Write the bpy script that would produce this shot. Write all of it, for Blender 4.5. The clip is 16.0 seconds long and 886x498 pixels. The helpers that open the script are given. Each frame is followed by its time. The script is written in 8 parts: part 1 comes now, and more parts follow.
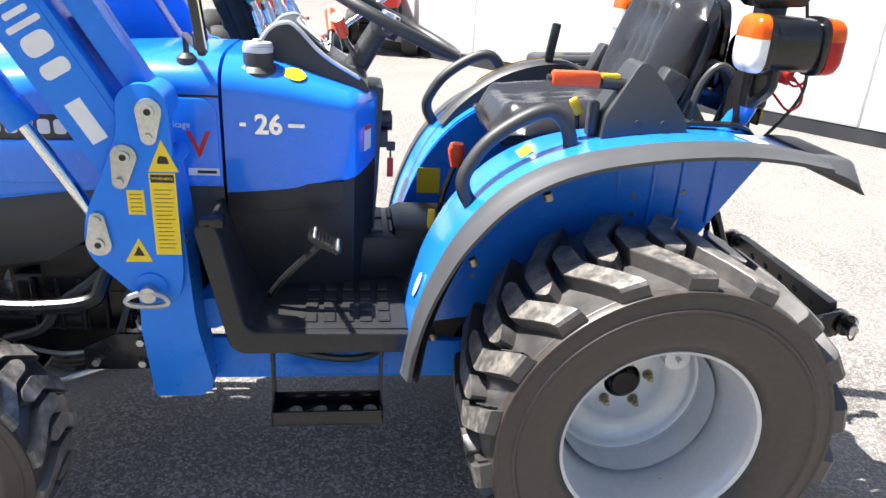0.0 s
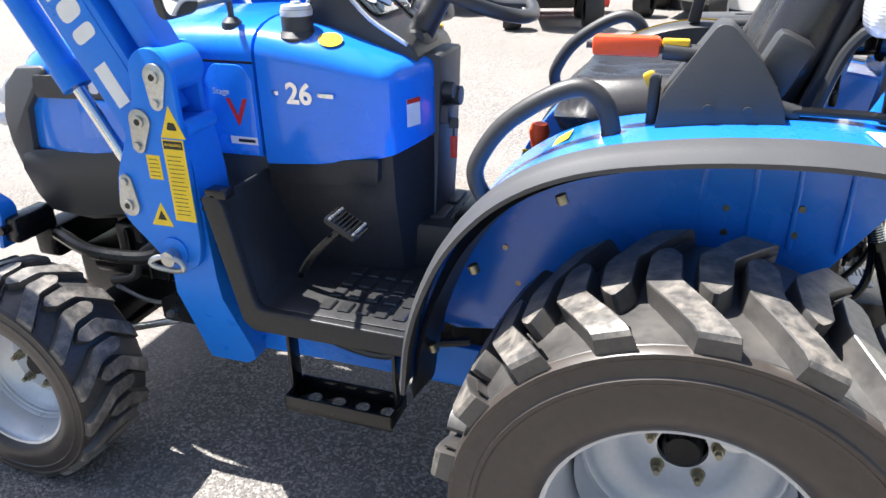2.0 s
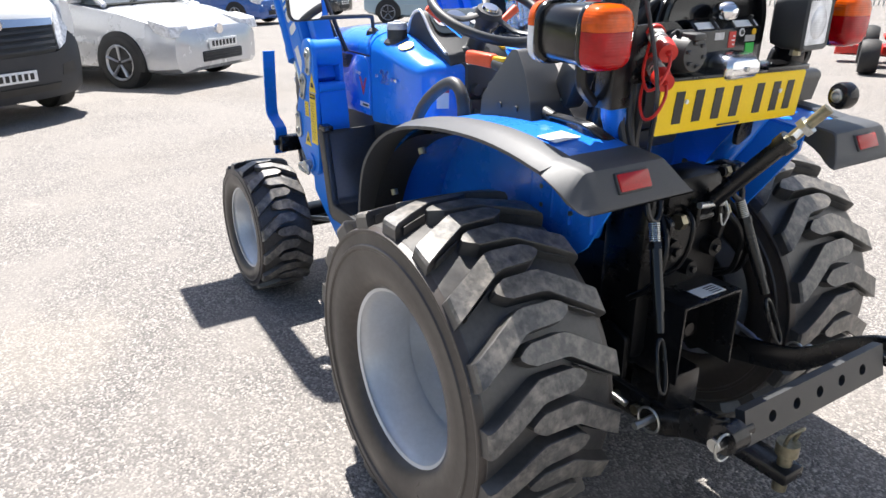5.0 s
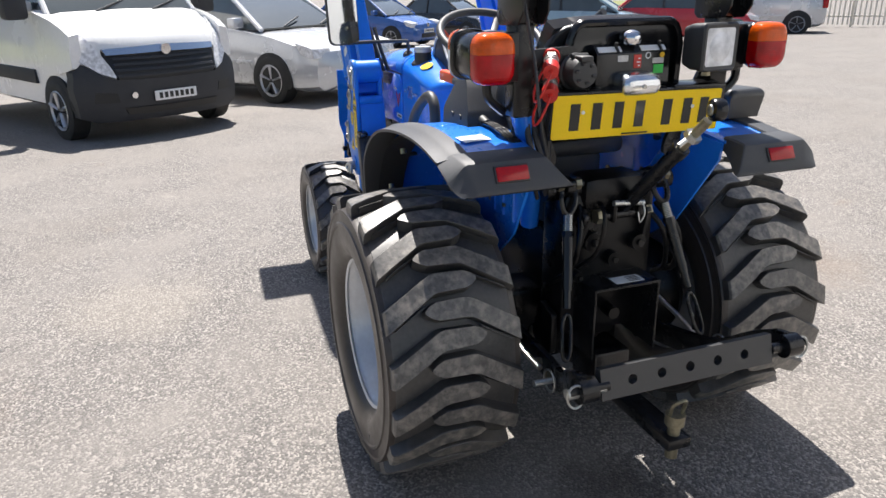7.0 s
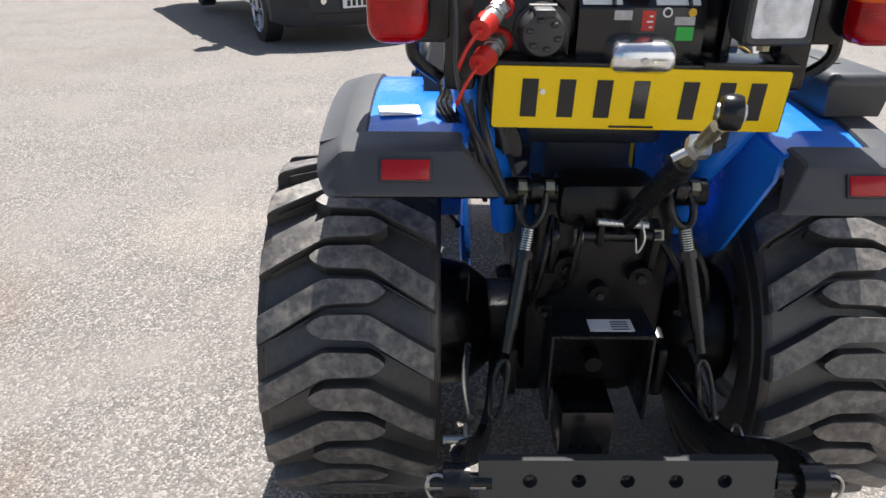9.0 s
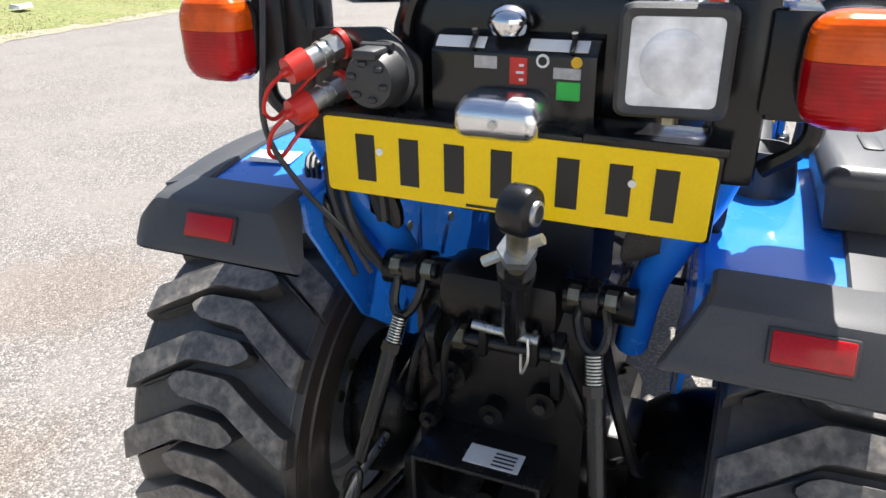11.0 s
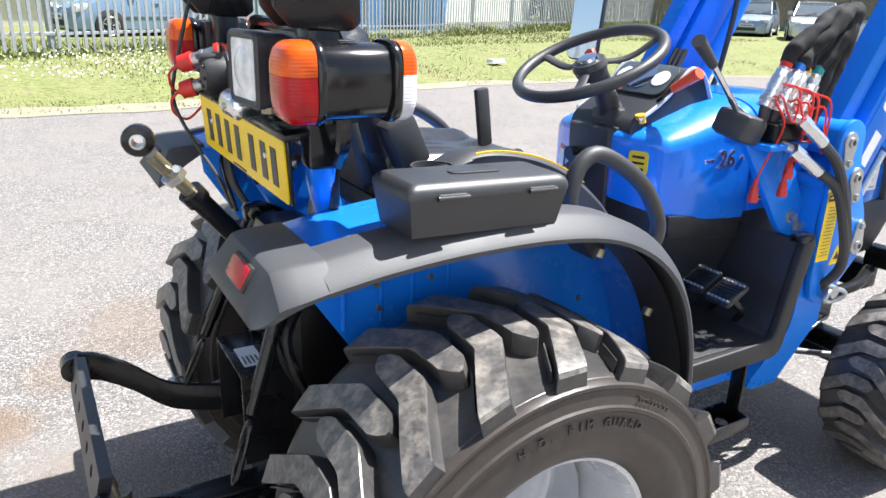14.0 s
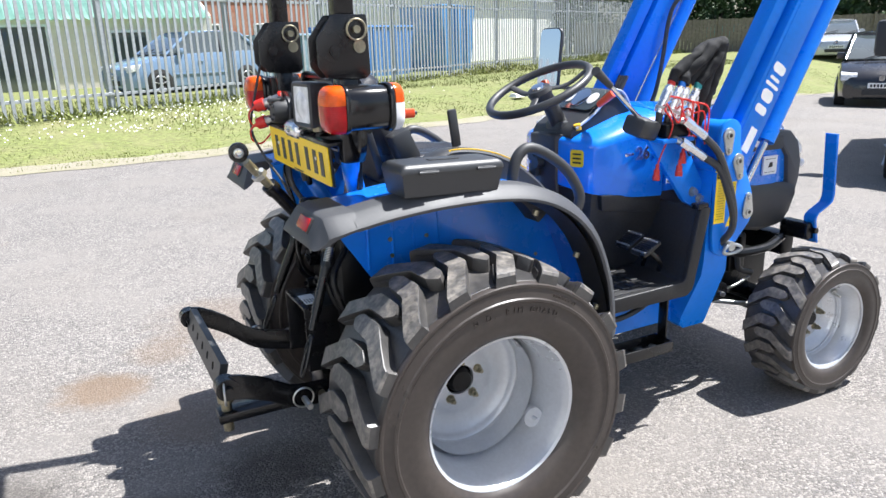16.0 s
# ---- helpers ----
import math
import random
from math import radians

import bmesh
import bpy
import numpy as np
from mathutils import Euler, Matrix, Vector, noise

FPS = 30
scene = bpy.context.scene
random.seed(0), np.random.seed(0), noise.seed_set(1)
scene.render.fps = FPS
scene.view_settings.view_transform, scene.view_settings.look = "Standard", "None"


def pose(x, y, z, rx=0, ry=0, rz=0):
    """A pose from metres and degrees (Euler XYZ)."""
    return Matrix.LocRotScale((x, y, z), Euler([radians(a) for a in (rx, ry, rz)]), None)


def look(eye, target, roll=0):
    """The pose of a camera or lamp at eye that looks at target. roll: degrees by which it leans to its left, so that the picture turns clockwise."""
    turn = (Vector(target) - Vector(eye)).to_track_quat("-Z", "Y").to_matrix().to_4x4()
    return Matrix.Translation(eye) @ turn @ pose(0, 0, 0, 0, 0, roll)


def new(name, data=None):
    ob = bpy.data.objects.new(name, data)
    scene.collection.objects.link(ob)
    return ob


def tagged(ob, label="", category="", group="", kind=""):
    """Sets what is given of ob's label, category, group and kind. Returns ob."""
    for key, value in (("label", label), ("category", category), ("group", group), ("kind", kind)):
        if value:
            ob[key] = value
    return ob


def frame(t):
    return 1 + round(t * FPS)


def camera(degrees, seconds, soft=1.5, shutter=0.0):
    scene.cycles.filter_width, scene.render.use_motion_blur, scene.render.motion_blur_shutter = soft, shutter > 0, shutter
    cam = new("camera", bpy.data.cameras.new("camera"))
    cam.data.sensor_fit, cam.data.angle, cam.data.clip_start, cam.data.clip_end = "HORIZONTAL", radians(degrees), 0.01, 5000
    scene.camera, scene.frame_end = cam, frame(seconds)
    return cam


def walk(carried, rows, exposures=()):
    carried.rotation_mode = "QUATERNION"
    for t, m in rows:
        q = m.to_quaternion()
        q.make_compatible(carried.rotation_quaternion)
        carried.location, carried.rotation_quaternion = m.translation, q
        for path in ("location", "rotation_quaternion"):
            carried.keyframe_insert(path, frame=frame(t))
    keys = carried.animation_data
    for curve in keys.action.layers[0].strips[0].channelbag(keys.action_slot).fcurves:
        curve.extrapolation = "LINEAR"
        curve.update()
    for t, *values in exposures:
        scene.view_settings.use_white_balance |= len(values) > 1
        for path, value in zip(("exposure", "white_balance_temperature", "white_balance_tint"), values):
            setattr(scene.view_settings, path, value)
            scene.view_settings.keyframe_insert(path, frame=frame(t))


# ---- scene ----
cam = camera(63.1, 16.0)
PATH = [
    (0, (0.407, 1.888, 1.371), (0.151, 0.054, 0.614), 3.4),
    (0.5, (0.311, 1.85, 1.391), (0.139, 0.013, 0.619), 1.5),
    (1, (0.166, 1.793, 1.398), (0.273, -0.029, 0.58), 1.7),
    (1.5, (-0.007, 1.766, 1.385), (0.285, -0.012, 0.517), 0.0),
    (2, (-0.195, 1.577, 1.342), (0.399, -0.131, 0.489), -0.9),
    (2.5, (-0.33, 1.414, 1.32), (0.472, -0.218, 0.487), -0.5),
    (3, (-0.519, 1.291, 1.302), (0.614, -0.088, 0.399), 0.3),
    (3.5, (-0.771, 1.31, 1.308), (0.53, 0.021, 0.503), 1.1),
    (4, (-1.077, 1.383, 1.307), (0.292, 0.178, 0.486), 3.2),
    (4.2, (-1.189, 1.401, 1.323), (0.234, 0.248, 0.519), 3.0),
    (6.3, (-2.075, 1.323, 1.385), (-0.356, 0.564, 0.701), -0.6),
    (6.5, (-2.127, 1.259, 1.383), (-0.37, 0.571, 0.718), 0.1),
    (7, (-2.172, 1.102, 1.406), (-0.41, 0.464, 0.708), -0.8),
    (7.5, (-2.065, 0.878, 1.378), (-0.315, 0.302, 0.6), 2.6),
    (8, (-2.002, 0.705, 1.403), (-0.235, 0.224, 0.597), 0.4),
    (8.2, (-1.97, 0.63, 1.399), (-0.182, 0.25, 0.587), 0.2),
    (10.3, (-1.602, -0.038, 1.424), (0.152, 0.316, 0.529), -1.6),
    (10.5, (-1.567, -0.084, 1.389), (0.204, 0.328, 0.557), -1.2),
    (11, (-1.437, -0.301, 1.378), (0.237, 0.413, 0.55), -0.9),
    (11.5, (-1.259, -0.476, 1.356), (0.299, 0.432, 0.489), -5.2),
    (12, (-1.043, -0.567, 1.318), (0.204, 0.669, 0.36), 0.9),
    (12.5, (-0.876, -0.674, 1.286), (0.02, 0.864, 0.373), 1.1),
    (13, (-0.813, -0.909, 1.32), (0.046, 0.71, 0.519), 1.4),
    (13.5, (-0.848, -1.205, 1.329), (0.079, 0.367, 0.512), 1.7),
    (14, (-0.943, -1.427, 1.355), (0.019, 0.199, 0.697), 1.9),
    (14.5, (-1.075, -1.676, 1.387), (-0.084, -0.061, 0.747), 1.9),
    (15, (-1.223, -1.854, 1.387), (-0.258, -0.211, 0.777), 1.5),
    (15.5, (-1.277, -1.986, 1.401), (-0.321, -0.336, 0.795), 0.2),
    (16, (-1.197, -2.144, 1.397), (-0.316, -0.438, 0.836), -1.7),
]
walk(cam, [(t, look(eye, target, roll)) for t, eye, target, roll in PATH], exposures=[(0, 1.56, 6450, 10), (2, 1.58, 6400, 10), (4.2, 1.53, 6400, 10), (6.3, 0.96, 6500, 11), (8.2, 0.89, 6500, 11), (10.3, 1.15, 6450, 10), (12, 1.36, 6400, 10), (13, 1.42, 6250, 10), (14, 1.34, 6180, 10), (16, 1.20, 6080, 10)])

# ---- world, sun ----
SUN_EL, SUN_AZ = radians(62), radians(-12)      # azimuth from +x towards +y
world = bpy.data.worlds.new("sky")
scene.world = world
world.use_nodes = True
wn = world.node_tree
sky = wn.nodes.new("ShaderNodeTexSky")
sky.sky_type, sky.sun_disc = "NISHITA", False
sky.sun_elevation, sky.sun_rotation = SUN_EL, radians(90) - SUN_AZ
sky.dust_density = 1.6
wn.nodes["Background"].inputs["Strength"].default_value = 0.066
wn.links.new(sky.outputs["Color"], wn.nodes["Background"].inputs["Color"])
sun = new("sun", bpy.data.lights.new("sun", "SUN"))
sun.data.energy, sun.data.angle, sun.data.color = 5.0, radians(0.5), (1.0, 0.96, 0.9)
sun.matrix_world = look((math.cos(SUN_EL) * math.cos(SUN_AZ) * 30, math.cos(SUN_EL) * math.sin(SUN_AZ) * 30, math.sin(SUN_EL) * 30), (0, 0, 0))


# ---- materials ----
def material(name, base, rough=0.5, metal=0.0, vary=0.12, scale=30.0, bump=0.05, dirt=None, dirt_amount=0.3, dirt_scale=4.0, coat=0.0, rough_vary=0.12, spec=0.5, distance=0.002):
    """A surface with a fine grain, a coarse stain of another colour and uneven gloss."""
    m = bpy.data.materials.new(name)
    m.use_nodes = True
    n, l = m.node_tree.nodes, m.node_tree.links
    b = n["Principled BSDF"]
    co = n.new("ShaderNodeTexCoord")
    fine = n.new("ShaderNodeTexNoise")
    fine.inputs["Scale"].default_value, fine.inputs["Detail"].default_value = scale, 6
    l.new(co.outputs["Object"], fine.inputs["Vector"])
    ramp = n.new("ShaderNodeMapRange")
    ramp.inputs["From Min"].default_value, ramp.inputs["From Max"].default_value = 0.3, 0.7
    ramp.inputs["To Min"].default_value, ramp.inputs["To Max"].default_value = 1 - vary, 1 + vary
    l.new(fine.outputs["Fac"], ramp.inputs["Value"])
    mul = n.new("ShaderNodeVectorMath")
    mul.operation = "SCALE"
    mul.inputs[0].default_value = base[:3]
    l.new(ramp.outputs["Result"], mul.inputs["Scale"])
    colour = mul.outputs["Vector"]
    coarse = n.new("ShaderNodeTexNoise")
    coarse.inputs["Scale"].default_value, coarse.inputs["Detail"].default_value, coarse.inputs["Roughness"].default_value = dirt_scale, 8, 0.65
    l.new(co.outputs["Object"], coarse.inputs["Vector"])
    if dirt:
        mask = n.new("ShaderNodeMapRange")
        mask.inputs["From Min"].default_value, mask.inputs["From Max"].default_value = 0.45, 0.72
        mask.inputs["To Max"].default_value = dirt_amount
        l.new(coarse.outputs["Fac"], mask.inputs["Value"])
        mix = n.new("ShaderNodeMix")
        mix.data_type = "RGBA"
        mix.inputs["B"].default_value = (*dirt[:3], 1)
        l.new(mask.outputs["Result"], mix.inputs["Factor"])
        l.new(colour, mix.inputs["A"])
        colour = mix.outputs["Result"]
    l.new(colour, b.inputs["Base Color"])
    gloss = n.new("ShaderNodeMapRange")
    gloss.inputs["From Min"].default_value, gloss.inputs["From Max"].default_value = 0.3, 0.7
    gloss.inputs["To Min"].default_value, gloss.inputs["To Max"].default_value = max(rough - rough_vary, 0.02), min(rough + rough_vary, 1)
    l.new(coarse.outputs["Fac"], gloss.inputs["Value"])
    l.new(gloss.outputs["Result"], b.inputs["Roughness"])
    b.inputs["Metallic"].default_value = metal
    b.inputs["Coat Weight"].default_value = coat
    b.inputs["Coat Roughness"].default_value = 0.06
    b.inputs["Specular IOR Level"].default_value = spec
    if bump:
        bp = n.new("ShaderNodeBump")
        bp.inputs["Strength"].default_value, bp.inputs["Distance"].default_value = bump, distance
        l.new(fine.outputs["Fac"], bp.inputs["Height"])
        l.new(bp.outputs["Normal"], b.inputs["Normal"])
    return m


BLUE = material("blue_enamel", (0.016, 0.205, 0.82), 0.24, vary=0.03, scale=60, bump=0.01, coat=0.4, dirt=(0.03, 0.20, 0.74), dirt_amount=0.2, spec=0.5)
BLUE_ARM = material("blue_loader_enamel", (0.014, 0.205, 0.80), 0.32, vary=0.04, scale=50, bump=0.015, dirt=(0.02, 0.21, 0.70), dirt_amount=0.25, spec=0.35)
BLACK = material("black_moulded_plastic", (0.025, 0.026, 0.028), 0.5, spec=0.7, vary=0.2, scale=400, bump=0.25, dirt=(0.06, 0.055, 0.05), dirt_amount=0.25, distance=0.001)
GLOSS = material("gloss_black_plastic", (0.008, 0.008, 0.009), 0.18, vary=0.1, scale=60, bump=0.03, dirt=(0.03, 0.028, 0.026), dirt_amount=0.2, rough_vary=0.06, spec=0.55)
TRIM = material("grey_black_fender_plastic", (0.056, 0.058, 0.063), 0.54, vary=0.2, scale=600, bump=0.12, dirt=(0.080, 0.079, 0.078), dirt_amount=0.35, spec=0.5, rough_vary=0.06, distance=0.001)
STEEL_BLACK = material("black_painted_steel", (0.009, 0.009, 0.010), 0.26, vary=0.15, scale=80, bump=0.06, dirt=(0.035, 0.032, 0.028), dirt_amount=0.3, spec=0.45)
GREASE = material("black_castings", (0.005, 0.005, 0.0055), 0.32, vary=0.25, scale=45, bump=0.3, dirt=(0.018, 0.016, 0.014), dirt_amount=0.35, spec=0.3)
CONSOLE = material("dark_console_plastic", (0.024, 0.025, 0.027), 0.47, spec=0.8, rough_vary=0.05, vary=0.2, scale=500, bump=0.3, dirt=(0.06, 0.057, 0.055), dirt_amount=0.25, distance=0.001)
DECK = material("black_footplate_steel", (0.025, 0.025, 0.026), 0.40, vary=0.2, scale=120, bump=0.12, dirt=(0.03, 0.027, 0.024), dirt_amount=0.3, spec=0.35)
FABRIC = material("black_woven_sleeve", (0.014, 0.014, 0.015), 0.9, vary=0.3, scale=500, bump=0.5, distance=0.001)
VINYL = material("black_seat_vinyl", (0.028, 0.028, 0.031), 0.27, vary=0.12, scale=250, bump=0.2, distance=0.001)
RIM = material("silver_wheel_paint", (0.64, 0.66, 0.69), 0.36, metal=0.4, vary=0.04, scale=90, bump=0.03, dirt=(0.42, 0.42, 0.42), dirt_amount=0.4)
ZINC = material("zinc_plated_steel", (0.55, 0.56, 0.55), 0.34, metal=0.9, vary=0.12, scale=120, bump=0.08, dirt=(0.3, 0.27, 0.2), dirt_amount=0.4)
CHROME = material("chrome", (0.78, 0.78, 0.8), 0.1, metal=1.0, vary=0.02, bump=0.0, rough_vary=0.05)
SATIN = material("satin_chrome", (0.80, 0.81, 0.83), 0.22, metal=0.95, vary=0.03, scale=60, bump=0.02, rough_vary=0.06)
REFLECTOR = material("silvered_reflector", (0.86, 0.87, 0.88), 0.38, metal=0.25, vary=0.03, scale=60, bump=0.02, rough_vary=0.06)
BRASS = material("yellow_passivated_steel", (0.34, 0.31, 0.22), 0.38, metal=0.85, vary=0.2, scale=90, bump=0.1, dirt=(0.12, 0.10, 0.07), dirt_amount=0.5, dirt_scale=20)
YELLOW = material("yellow_label_vinyl", (0.85, 0.60, 0.02), 0.4, vary=0.04, scale=60, bump=0.01)
PLATE = material("yellow_reflective_plate", (0.97, 0.66, 0.006), 0.38, vary=0.03, scale=200, bump=0.01, spec=0.3, dirt=(0.92, 0.60, 0.01), dirt_amount=0.3)
# used for print and for the painted shade of holes and recesses
INK = material("black_print_and_hole_shade", (0.012, 0.012, 0.012), 0.45, vary=0.05, bump=0.0)
WHITE = material("white_label_film", (0.8, 0.8, 0.79), 0.4, vary=0.05, bump=0.0)
RED = material("red_plastic", (0.62, 0.03, 0.02), 0.35, vary=0.06, scale=80, bump=0.02)
ORANGE = material("orange_red_grip", (0.8, 0.085, 0.02), 0.42, vary=0.05, scale=150, bump=0.05)
GALVLABEL = material("silver_label_film", (0.42, 0.42, 0.43), 0.35, metal=0.5, vary=0.15, scale=120, bump=0.0)
GREEN = material("green_label", (0.04, 0.55, 0.08), 0.4, vary=0.05, bump=0.0)
TEALMARK = material("teal_hose_mark", (0.03, 0.32, 0.34), 0.4, vary=0.05, bump=0.0)
YKNOB = material("yellow_plastic", (0.85, 0.5, 0.02), 0.35, vary=0.05, bump=0.01)


def lens_material(name, base):
    m = material(name, base, 0.14, vary=0.32, scale=26, bump=0.0, coat=0.0, rough_vary=0.05, spec=0.4)
    n, l = m.node_tree.nodes, m.node_tree.links
    co, wv, bp = n.new("ShaderNodeTexCoord"), n.new("ShaderNodeTexWave"), n.new("ShaderNodeBump")
    wv.bands_direction = "Z"
    wv.inputs["Scale"].default_value = 60
    l.new(co.outputs["Object"], wv.inputs["Vector"])
    bp.inputs["Strength"].default_value, bp.inputs["Distance"].default_value = 0.16, 0.0015
    l.new(wv.outputs["Fac"], bp.inputs["Height"])
    l.new(bp.outputs["Normal"], n["Principled BSDF"].inputs["Normal"])
    return m


LENS_RED = lens_material("red_lamp_lens", (0.40, 0.003, 0.006))
REFLEX = material("red_reflector", (0.44, 0.006, 0.008), 0.22, vary=0.15, scale=300, bump=0.1, distance=0.0005)
LENS_ORANGE = lens_material("amber_lamp_lens", (0.70, 0.095, 0.004))
LENS_CLEAR = lens_material("clear_ribbed_lens", (0.75, 0.75, 0.76))


CAR_GLASS = material("tinted_car_glass", (0.07, 0.085, 0.085), 0.05, vary=0.1, scale=3, bump=0.0, coat=1.0, rough_vary=0.03, spec=0.8)
MIRROR = material("mirror_silver", (0.85, 0.86, 0.87), 0.03, metal=1.0, vary=0.0, bump=0.0, rough_vary=0.01)


def ground_material():
    """Worn, pale tarmac with bound chippings, smooth trodden patches, dark stains and rusty tints."""
    m = bpy.data.materials.new("worn_tarmac")
    m.use_nodes = True
    n, l = m.node_tree.nodes, m.node_tree.links
    b = n["Principled BSDF"]
    co = n.new("ShaderNodeTexCoord")

    def noise_node(scale, detail=8, rough=0.6):
        t = n.new("ShaderNodeTexNoise")
        t.inputs["Scale"].default_value, t.inputs["Detail"].default_value, t.inputs["Roughness"].default_value = scale, detail, rough
        l.new(co.outputs["Object"], t.inputs["Vector"])
        return t.outputs["Fac"]

    def ramp(value, a, b_, lo, hi):
        r = n.new("ShaderNodeMapRange")
        for k, v in zip(("From Min", "From Max", "To Min", "To Max"), (a, b_, lo, hi)):
            r.inputs[k].default_value = v
        l.new(value, r.inputs["Value"])
        return r.outputs["Result"]

    def mix(fac, a, c):
        x = n.new("ShaderNodeMix")
        x.data_type = "RGBA"
        l.new(fac, x.inputs["Factor"])
        for key, v in (("A", a), ("B", c)):
            if isinstance(v, tuple):
                x.inputs[key].default_value = (*v, 1)
            else:
                l.new(v, x.inputs[key])
        return x.outputs["Result"]

    vor = n.new("ShaderNodeTexVoronoi")
    vor.inputs["Scale"].default_value = 140
    l.new(co.outputs["Object"], vor.inputs["Vector"])
    stone = n.new("ShaderNodeSeparateColor")
    l.new(vor.outputs["Color"], stone.inputs["Color"])
    chips = mix(ramp(stone.outputs["Red"], 0.40, 0.98, 0, 1), (0.180, 0.168, 0.160), (0.455, 0.42, 0.385))
    chips = mix(ramp(stone.outputs["Green"], 0.80, 0.92, 0, 0.6), chips, (0.095, 0.090, 0.087))
    matrix = mix(ramp(noise_node(220, 3), 0.35, 0.7, 0, 1), (0.185, 0.170, 0.157), (0.315, 0.29, 0.266))
    smooth = ramp(noise_node(1.1, 9, 0.7), 0.46, 0.62, 0.0, 0.75)
    col = mix(smooth, chips, matrix)
    col = mix(ramp(noise_node(0.42, 6), 0.5, 0.7, 0, 0.45), col, (0.225, 0.20, 0.175))
    col = mix(ramp(noise_node(2.6, 6, 0.75), 0.62, 0.75, 0, 0.4), col, (0.41, 0.375, 0.335))
    col = mix(ramp(noise_node(0.9, 7, 0.7), 0.64, 0.76, 0, 0.5), col, (0.26, 0.18, 0.115))
    # oil and damp stains with ragged edges
    ragged = noise_node(5, 7, 0.7)
    for sx, sy, rad, amount, tint in STAINS:
        dist = n.new("ShaderNodeVectorMath")
        dist.operation = "DISTANCE"
        l.new(co.outputs["Object"], dist.inputs[0])
        dist.inputs[1].default_value = (sx, sy, 0)
        edge = n.new("ShaderNodeMath")
        edge.operation = "MULTIPLY_ADD"
        l.new(ragged, edge.inputs[0])
        edge.inputs[1].default_value = rad * 1.6
        l.new(dist.outputs["Value"], edge.inputs[2])
        col = mix(ramp(edge.outputs[0], rad * 1.35, rad * 2.0, amount, 0.0), col, tint)
    tone = n.new("ShaderNodeVectorMath")
    tone.operation = "SCALE"
    tone.inputs["Scale"].default_value = 0.86
    l.new(col, tone.inputs[0])
    l.new(tone.outputs["Vector"], b.inputs["Base Color"])
    b.inputs["Roughness"].default_value = 0.85
    b.inputs["Specular IOR Level"].default_value = 0.3
    bp = n.new("ShaderNodeBump")
    bp.inputs["Strength"].default_value, bp.inputs["Distance"].default_value = 0.9, 0.006
    h = n.new("ShaderNodeMath")
    h.operation = "MULTIPLY"
    l.new(vor.outputs["Distance"], h.inputs[0])
    l.new(ramp(smooth, 0, 0.75, -1.0, -0.25), h.inputs[1])
    l.new(h.outputs[0], bp.inputs["Height"])
    l.new(bp.outputs["Normal"], b.inputs["Normal"])
    return m


OIL, RUST, SAND = (0.055, 0.047, 0.040), (0.21, 0.145, 0.095), (0.40, 0.36, 0.31)
STAINS = [(-1.15, -0.20, 0.28, 0.6, OIL), (-1.55, 0.25, 0.22, 0.55, OIL), (-1.30, -0.75, 0.20, 0.5, RUST), (-0.85, 0.55, 0.25, 0.35, RUST), (-0.6, 1.6, 0.35, 0.35, RUST), (0.4, 2.2, 0.40, 0.30, RUST),
          (-1.22, 1.0, 0.18, 0.75, RUST), (-0.95, 1.30, 0.16, 0.4, RUST), (-0.75, 0.05, 0.20, 0.6, OIL), (1.2, 1.4, 0.35, 0.35, SAND), (-1.6, -1.2, 0.30, 0.3, SAND), (0.6, -1.8, 0.40, 0.30, RUST)]
TARMAC = ground_material()


TREAD = material("groove_rubber", (0.046, 0.044, 0.043), 0.42, vary=0.2, scale=90, bump=0.10, dirt=(0.15, 0.135, 0.118), dirt_amount=0.45, dirt_scale=9, spec=0.7)
LUG_TOP = material("dusty_lug_rubber", (0.085, 0.080, 0.074), 0.46, vary=0.4, scale=75, bump=0.30, dirt=(0.40, 0.355, 0.30), dirt_amount=0.65, dirt_scale=30, spec=0.8, rough_vary=0.06)
SIDEWALL = material("brown_black_sidewall", (0.050, 0.041, 0.036), 0.38, vary=0.15, scale=60, bump=0.06, dirt=(0.07, 0.056, 0.045), dirt_amount=0.3, dirt_scale=6)


# ---- mesh helpers ----
def mesh_object(name, bm, mat, sharp=35):
    me = bpy.data.meshes.new(name)
    bmesh.ops.recalc_face_normals(bm, faces=bm.faces)
    bm.to_mesh(me)
    bm.free()
    me.materials.append(mat)
    me.polygons.foreach_set("use_smooth", [True] * len(me.polygons))
    me.set_sharp_from_angle(angle=radians(sharp))
    return new(name, me)


def part(name, bm, mat, parent, label="", sharp=35):
    ob = mesh_object(name, bm, mat, sharp)
    ob.parent = parent
    return tagged(ob, label)


def thing(name, label, category, group="", at=None):
    ob = new(name)
    ob.empty_display_size = 0.1
    if at:
        ob.location = at
    return tagged(ob, label, category, group)


def bevel(bm, width, segments=2, angle=25):
    if width > 0:
        edges = [e for e in bm.edges if len(e.link_faces) == 2 and e.calc_face_angle(0) > radians(angle)]
        bmesh.ops.bevel(bm, geom=edges, offset=width, segments=segments, affect="EDGES", profile=0.5, clamp_overlap=True)
    return bm


def box(x0, x1, y0, y1, z0, z1, r=0.004, segments=2):
    bm = bmesh.new()
    bmesh.ops.create_cube(bm, size=1)
    for v in bm.verts:
        v.co = Vector(((x0 + x1) / 2 + v.co.x * (x1 - x0), (y0 + y1) / 2 + v.co.y * (y1 - y0), (z0 + z1) / 2 + v.co.z * (z1 - z0)))
    return bevel(bm, r, segments)


